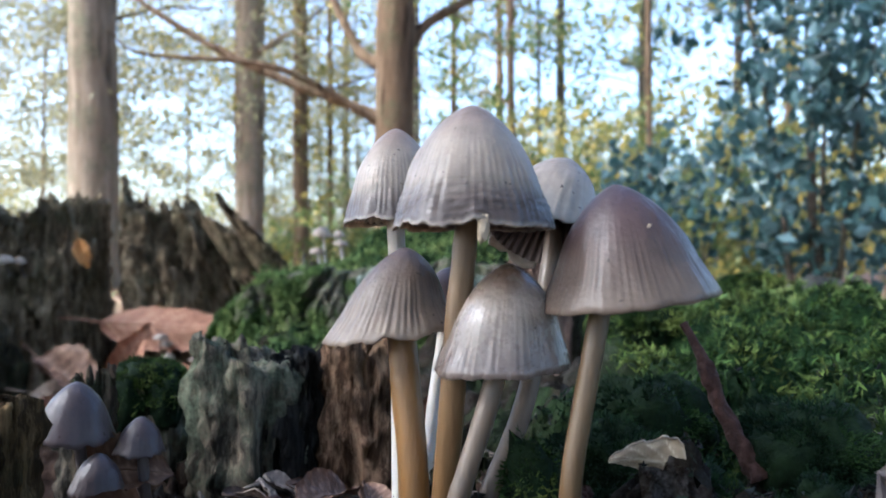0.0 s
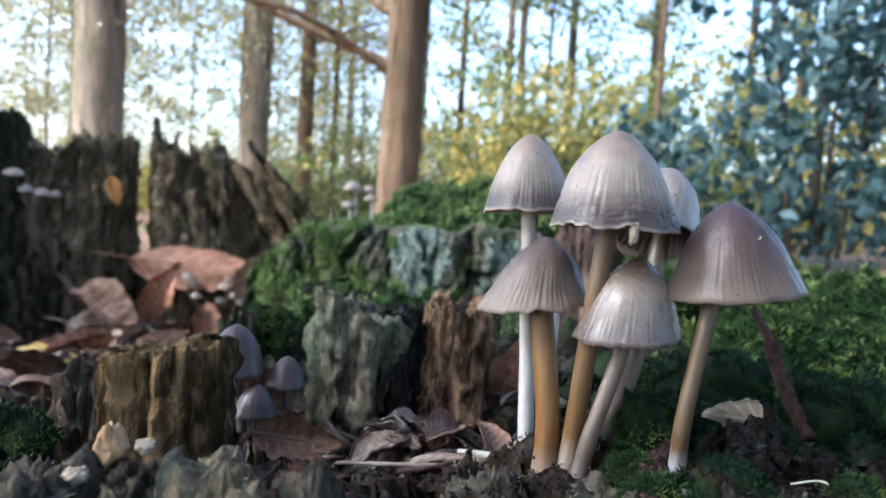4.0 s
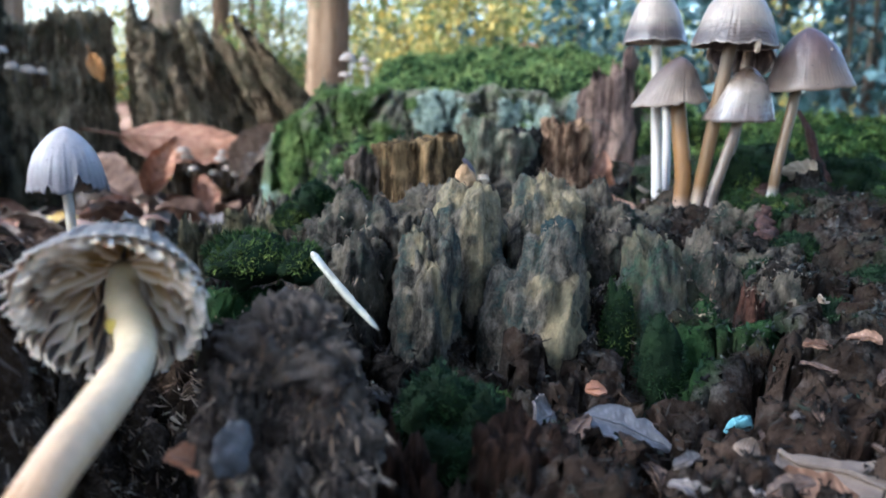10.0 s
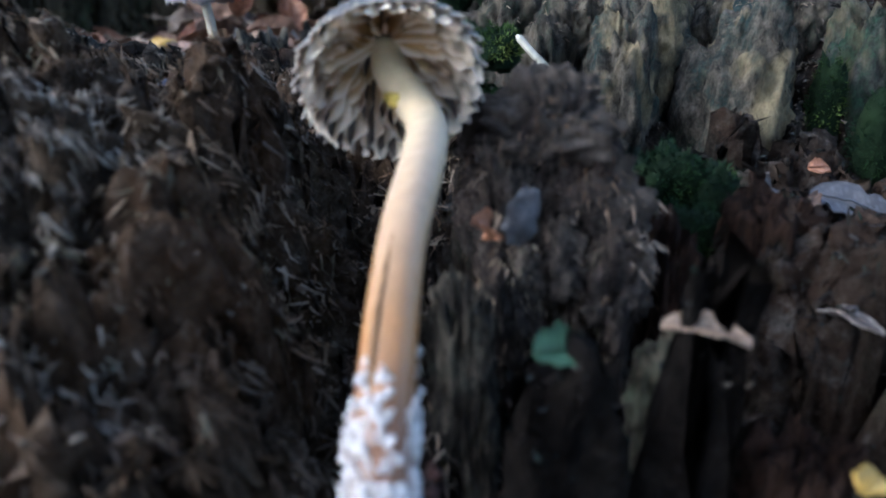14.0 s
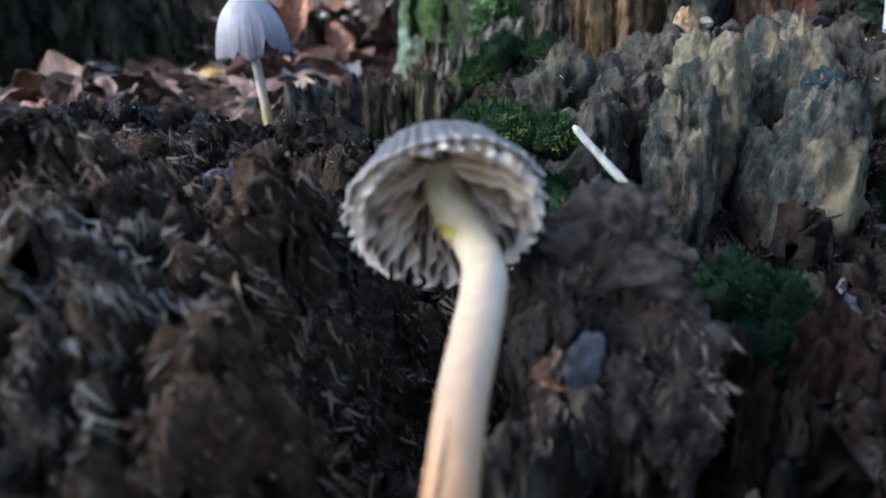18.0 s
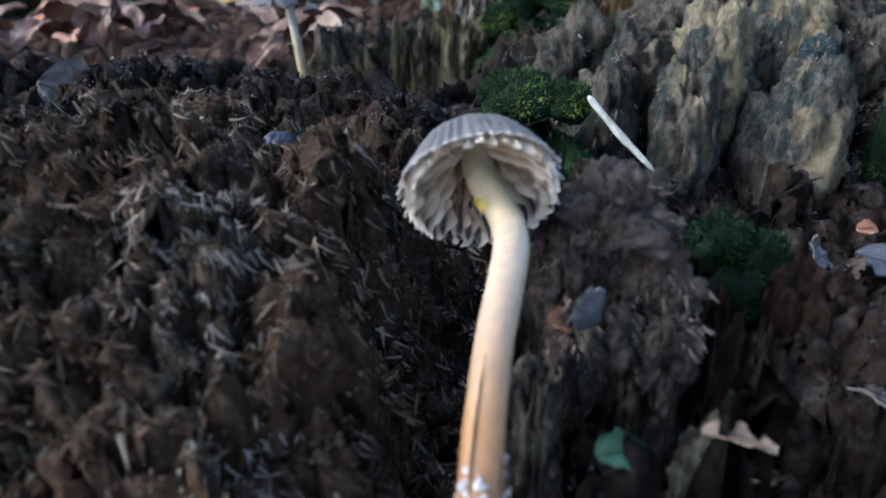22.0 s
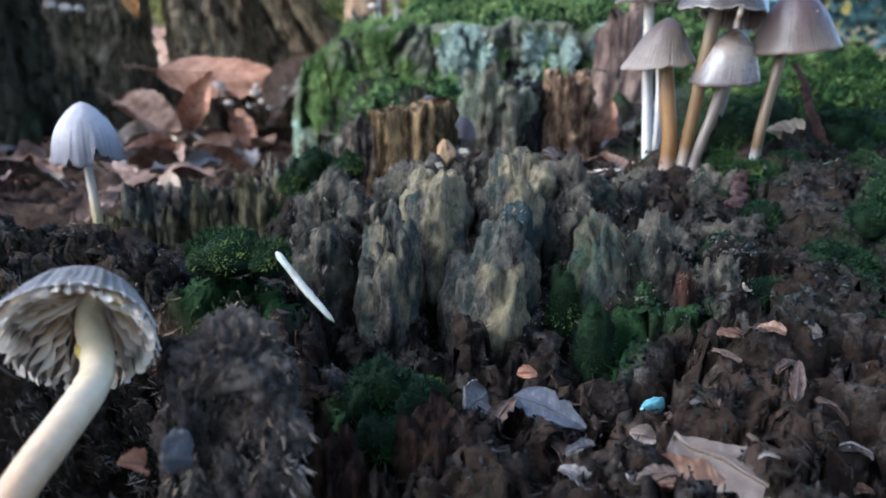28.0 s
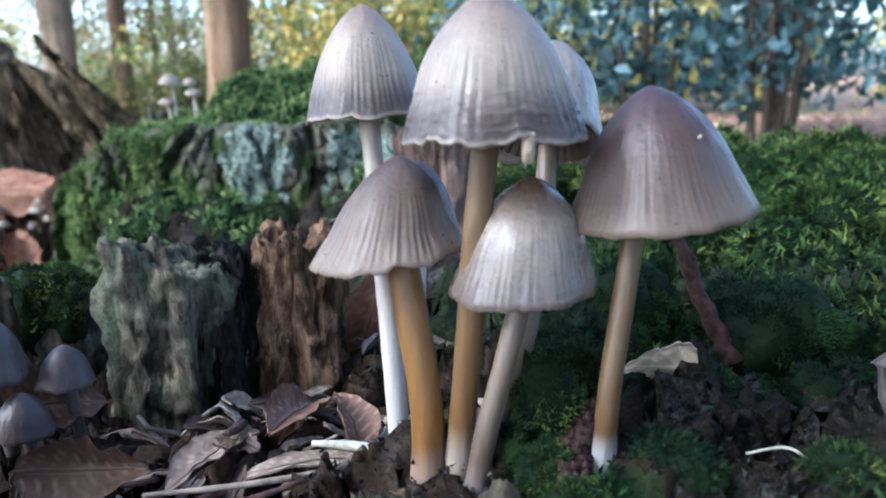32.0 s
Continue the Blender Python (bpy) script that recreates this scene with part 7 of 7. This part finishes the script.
def forest_floor():
    r = np.concatenate([np.linspace(0.0, 6, 60), 6 * (1.09 ** np.arange(1, 82))])
    th = np.linspace(0, 2 * np.pi, 120, endpoint=False)
    R, T = np.meshgrid(r, th, indexing="ij")
    x, y = R * np.cos(T), R * np.sin(T) + 0.4
    z = floor_height(x, y)
    m, nt, bs, mp = material("leaf_litter_floor", 0.9, 0.8, 30.0, 0.2)
    co = nt.nodes["Texture Coordinate"].outputs["Object"]
    c = ramp(nt, noise_node(nt, co, 14.0, 9, 0.8), [(0.3, (0.06, 0.03, 0.02)), (0.5, (0.17, 0.09, 0.055)), (0.68, (0.32, 0.21, 0.15))])
    g = ramp(nt, noise_node(nt, co, 0.5, 4), [(0.50, (0, 0, 0)), (0.62, (0.7, 0.7, 0.7))])
    c = mix(nt, g, c, (0.07, 0.10, 0.03))
    nt.links.new(c, bs.inputs["Base Color"])
    ob = part("ground", mesh_np("ground", np.stack([x, y, z], -1).reshape(-1, 3), grid_faces(120, len(r), True)[:, ::-1]), m)
    tagged(ob, "woodland floor covered with brown fallen leaves", "ground", kind="structure")
    # fallen leaves over the floor
    g = np.random.RandomState(5)
    n = 16000
    a, d = g.uniform(-0.2, np.pi + 0.2, n), 1.1 + 11 * g.rand(n) ** 1.5
    px, py = d * np.cos(a), d * np.sin(a) + 0.2
    p = np.stack([px, py, floor_height(px, py) + 0.012], -1)
    verts, faces = leaf_cards(p, g, 0.05, 0.085, 0.35)
    ob = part("fallen_leaves", mesh_np("fallen_leaves", verts, faces, False), CANOPY_BROWN)
    tagged(ob, "scattered brown fallen leaves on the woodland floor", "fallen leaves", kind="stuff")


def leaf_cards(p, g, lo, hi, tilt=2.0):
    """Small folded leaves: four corners and a raised fold, two faces each."""
    n = len(p)
    nrm = g.normal(0, 1, (n, 3)) * [tilt, tilt, 1] * 0.7 + [0, 0, 1.0 if tilt < 1 else 0.3]
    nrm /= np.linalg.norm(nrm, axis=1)[:, None]
    a = np.cross(nrm, g.normal(0, 1, (n, 3)))
    a /= np.linalg.norm(a, axis=1)[:, None]
    b = np.cross(nrm, a)
    L = g.uniform(lo, hi, n)[:, None]
    W = L * g.uniform(0.25, 0.36, n)[:, None]
    verts = np.stack([p - a * L / 2, p + b * W + nrm * W * 0.35 - a * L * 0.05, p + a * L / 2, p - b * W + nrm * W * 0.35 - a * L * 0.05], 1).reshape(-1, 3)
    f = (np.array([[0, 1, 2], [0, 2, 3]])[None] + np.arange(n)[:, None, None] * 4).reshape(-1, 3)
    return verts, f


def canopy_material(name, stops, through=0.35):
    """Leaves that pass some light."""
    m, nt, bs, mp = material(name, 0.5, 0.0, 1.0, 0.4)
    c = ramp(nt, island(nt), stops)
    nt.links.new(c, bs.inputs["Base Color"])
    tr = nt.nodes.new("ShaderNodeBsdfTranslucent")
    nt.links.new(c, tr.inputs["Color"])
    mx = nt.nodes.new("ShaderNodeMixShader")
    mx.inputs[0].default_value = through
    nt.links.new(bs.outputs[0], mx.inputs[1])
    nt.links.new(tr.outputs[0], mx.inputs[2])
    nt.links.new(mx.outputs[0], nt.nodes["Material Output"].inputs["Surface"])
    return m


CANOPY_GREEN = canopy_material("beech_leaves", [(0, (0.07, 0.11, 0.03)), (0.5, (0.14, 0.19, 0.06)), (0.8, (0.26, 0.26, 0.08)), (1, (0.38, 0.30, 0.08))], 0.45)
CANOPY_YELLOW = canopy_material("yellowing_leaves", [(0, (0.12, 0.14, 0.04)), (0.5, (0.27, 0.25, 0.07)), (1, (0.50, 0.36, 0.08))], 0.45)
# haze and glare of the bright sky are put into this pale leaf colour
CANOPY_HAZE = canopy_material("hazed_olive_leaves", [(0, (0.16, 0.165, 0.09)), (0.5, (0.27, 0.26, 0.14)), (1, (0.42, 0.36, 0.19))], 0.5)
CANOPY_HOLLY = canopy_material("blue_green_holly_leaves", [(0, (0.012, 0.034, 0.030)), (0.6, (0.036, 0.088, 0.088)), (1, (0.12, 0.21, 0.225))], 0.35)
CANOPY_BROWN = canopy_material("fallen_brown_leaves", [(0, (0.09, 0.045, 0.03)), (0.5, (0.22, 0.12, 0.075)), (1, (0.42, 0.28, 0.2))], 0.1)
forest_floor()


def tree(x, y, r, height, label, seed, leaves=2500, mat=None, crown=(2.2, 3.5), lean=0.0, branches=9, bark=None, low=2.2, leaf_size=(0.05, 0.09), limbs=()):
    """A tree: tapered trunk with a flared foot, limbs, and a crown of many leaves."""
    g = np.random.RandomState(seed)
    top = thing("tree", label, "tree", "", "", (x, y, 0))
    pts = [(0, 0, -0.15), (0.02, 0, 0.4), (lean * 0.25 + g.normal(0, 0.03), g.normal(0, 0.03), height * 0.25), (lean * 0.6, 0, height * 0.6), (lean, g.normal(0, 0.1), height)]
    v, f, _ = tube(smooth_path(pts, 40), [r * 1.35, r * 1.04, r, r * 0.93, r * 0.75, r * 0.5, r * 0.15], 28, 0.06, 1.2 / r, seed)
    part("trunk", mesh_np("trunk", v, f), bark or BARK, top)
    crowd = []
    line = smooth_path(pts, 40)
    for k in range(branches):
        z = low + (height - low) * (k + g.rand()) / branches
        base = line[min(39, int(z / height * 39))]
        if x < -1.5 and y > 5:
            base = line[np.argmin(np.abs(line[:, 2] - z))]
        a = g.uniform(0, 6.28)
        L = g.uniform(*crown) * (1 - 0.4 * z / height)
        d = np.array([math.cos(a), math.sin(a), g.uniform(0.0, 0.5)])
        path = smooth_path([base, base + d * L * 0.4 + [0, 0, 0.15], base + d * L * 0.75 + g.normal(0, 0.2, 3), base + d * L + g.normal(0, 0.25, 3) - [0, 0, 0.2]], 18)
        v, f, _ = tube(path, [r * 0.26, r * 0.16, r * 0.09, r * 0.03], 7, 0.1, 3 / r, seed + k)
        part("limb", mesh_np("limb", v, f), bark or BARK, top)
        crowd.append(path)
    for path, rr in limbs:
        v, f, _ = tube(smooth_path(path, 40), rr, 14, 0.12, 12.0, seed)
        part("limb", mesh_np("limb", v, f), bark or BARK, top)
    if leaves:
        pts = np.concatenate(crowd)
        sprays = leaves // 42 + 1
        c = pts[g.randint(len(pts), size=sprays)] + g.normal(0, 1, (sprays, 3)) * [0.6, 0.6, 0.4]
        p = c[g.randint(sprays, size=leaves)] + g.normal(0, 1, (leaves, 3)) * [0.17, 0.17, 0.09]
        v, f = leaf_cards(p, g, *leaf_size)
        part("crown", mesh_np("crown", v, f, False), mat or CANOPY_GREEN, top, "loose crown of small leaves")
    return top


DARK_BARK = wood_material("dark_bark", (0.03, 0.024, 0.018), (0.075, 0.06, 0.045), (0.14, 0.115, 0.09), 16.0, (0.05, 0.07, 0.03), 0.4)
PALE_BARK = wood_material("pale_mottled_bark", (0.13, 0.10, 0.07), (0.26, 0.20, 0.14), (0.38, 0.31, 0.23), 12.0, (0.16, 0.17, 0.10), 0.4)
tree(-0.44, 6.2, 0.165, 13, "beech with smooth brown trunk and a long bare side branch", 1, 1500, CANOPY_GREEN, low=4.5,
     limbs=[([(-0.08, 0, 1.50), (-0.28, 0, 1.60), (-0.80, 0, 1.79), (-1.36, 0, 2.045), (-1.69, 0, 2.23), (-2.09, 0, 2.49), (-2.9, 0.1, 3.1)], [0.055, 0.045, 0.036, 0.034, 0.028, 0.02, 0.01]),
            ([(0.08, 0, 2.05), (0.35, 0.1, 2.35), (0.9, 0.2, 2.7), (1.8, 0.2, 3.4)], [0.07, 0.045, 0.03, 0.01]), ([(-0.1, 0, 1.95), (-0.3, 0.1, 2.15), (-0.6, 0.2, 2.8), (-0.9, 0.2, 3.6)], [0.06, 0.045, 0.03, 0.01])])
tree(-3.75, 8.0, 0.25, 15, "tall tree with pale mottled bark", 2, 1800, CANOPY_GREEN, bark=PALE_BARK, low=4.6)
tree(-2.75, 10.5, 0.20, 15, "tall slim tree with pale bark", 3, 4200, CANOPY_HAZE, bark=PALE_BARK, low=1.6)
tree(-2.2, 11.5, 0.12, 13, "slender woodland tree with yellowing leaves", 4, 3600, CANOPY_YELLOW, low=1.4)
tree(-1.9, 12.5, 0.05, 10, "thin sapling with few leaves", 5, 500, CANOPY_GREEN, (0.5, 1.0), low=2.0)
tree(-3.3, 12.0, 0.055, 10, "thin sapling with few leaves", 6, 700, CANOPY_GREEN, (0.5, 1.0), low=2.0)
tree(-5.2, 11.0, 0.16, 14, "slender woodland tree with yellowing leaves", 7, 2500, CANOPY_GREEN, low=3.2)
tree(-6.3, 9.0, 0.2, 14, "tall woodland tree with loose crown", 8, 2500, CANOPY_GREEN, low=3.4)
for k, (x, y) in enumerate([(-4.6, 13.5), (-6.6, 14.0), (-3.4, 15.0), (-2.3, 14.0), (-8.2, 13.0), (-5.6, 10.5), (-3.0, 11.5), (-1.5, 13.0), (-4.4, 9.5)]):
    tree(x, y, 0.022, 5, "thin sapling with loose sprays of small leaves", 140 + k, 4600, CANOPY_HAZE if k % 3 else CANOPY_YELLOW, (1.0, 2.2), low=0.9, branches=20, leaf_size=(0.05, 0.10))
spots = [(0.9, 9.5, .10), (1.9, 12.0, .14), (2.9, 10.5, .12), (0.2, 13.0, .11), (3.6, 13.5, .16), (4.6, 11.5, .14), (1.2, 16.0, .18), (-0.6, 17, .16), (-4.4, 17, .2), (-7.5, 15, .2), (-2.6, 20, .2), (3.0, 19, .2), (6.5, 14, .2), (6.2, 9.0, .13), (8.0, 12, .2), (2.2, 8.0, .06), (1.4, 11, .05)]
for k, (x, y, r) in enumerate(spots):
    right = x > 0
    tree(x, y, r * 0.55, 11, "woodland tree with thin trunk and autumn leaves", 30 + k, 4000 if right else 1800, CANOPY_YELLOW if k % 2 else CANOPY_GREEN, (1.6, 3.2), low=0.7 if right else 3.4, branches=13, bark=DARK_BARK if k % 3 else BARK, leaf_size=(0.06, 0.12))


# unseen trees added overhead and behind, to block sky light from the stump
for k, (x, y) in enumerate([(-2.6, -1.5), (2.4, -2.2), (-0.4, -4.0), (-4.8, 1.6), (4.6, 1.2), (-3.2, -5), (3.2, -6), (0.8, -7.5), (-6.5, -2), (6.5, -3)]):
    tree(x, y, 0.2, 11, "unseen added beech with a leafy crown that blocks sky light", 70 + k, 2600 if y < -1 else 1900, CANOPY_GREEN, (2.6, 4.4), low=4.6, branches=16, leaf_size=(0.16, 0.30))


def bush(x, y, r, h, label, seed, leaves, mat, size=(0.05, 0.08), stems=7, lift=0.0):
    g = np.random.RandomState(seed)
    top = thing("bush", label, "bush", "", "", (x, y, 0))
    line = []
    for k in range(stems):
        a = g.uniform(0, 6.28)
        path = smooth_path([(0.1 * math.cos(a), 0.1 * math.sin(a), -0.1), (r * 0.3 * math.cos(a), r * 0.3 * math.sin(a), h * 0.4), (r * 0.6 * math.cos(a), r * 0.6 * math.sin(a), h * g.uniform(0.7, 1.0))], 20)
        thick = min(1.0, h / 2.2)
        v, f, _ = tube(path, [0.022 * thick, 0.012 * thick, 0.004 * thick], 8, 0.1, 20, seed + k)
        part("stem", mesh_np("stem", v, f), DARK_BARK, top)
        line.append(path[2:])
    pts = np.concatenate(line)
    n = leaves // 14
    c = pts[g.randint(len(pts), size=n)] + g.normal(0, 1, (n, 3)) * [r * 0.38, r * 0.38, h * 0.10]
    c[:, 2] = np.abs(c[:, 2]) + lift
    p = c[g.randint(n, size=leaves)] + g.normal(0, 0.075, (leaves, 3))
    v, f = leaf_cards(p, g, *size)
    part("crown", mesh_np("crown", v, f, False), mat, top)
    return top


bush(2.15, 4.3, 0.75, 2.6, "holly bush with glossy blue-green leaves", 1, 1750, CANOPY_HOLLY, (0.07, 0.13), lift=0.28)
bush(1.35, 4.6, 0.55, 1.1, "low holly with blue-green leaves", 2, 700, CANOPY_HOLLY, (0.06, 0.11))
bush(2.9, 4.2, 0.8, 2.8, "holly bush with glossy blue-green leaves", 3, 1750, CANOPY_HOLLY, (0.07, 0.13), lift=0.28)
bush(0.55, 5.6, 0.5, 0.62, "low holly sprays with blue leaves", 4, 420, CANOPY_HOLLY, (0.06, 0.11))
bush(3.9, 5.4, 1.0, 3.2, "holly bush with glossy blue-green leaves", 5, 2300, CANOPY_HOLLY, (0.07, 0.13), lift=0.28)
for k, (x, y, r, h) in enumerate([(0.6, 9, 1.0, 1.6), (1.8, 10, 1.3, 2.2), (3.2, 9.5, 1.4, 2.4), (4.8, 9.5, 1.5, 2.4), (-1.2, 12, 1.2, 0.8), (-3, 13, 1.3, 0.6), (-5, 13, 1.6, 0.7), (6.5, 10, 1.6, 2.4), (0.2, 15, 2.2, 2.6), (3, 15, 2.6, 3.2), (6, 16, 2.6, 3.2), (-3.5, 18, 2.6, 1.4), (-8, 16, 2.5, 2.0)]):
    bush(x, y, r, h, "leafy undergrowth shrub in the wood", 20 + k, 3000, CANOPY_GREEN if k % 3 else CANOPY_YELLOW, (0.06, 0.12), 9)
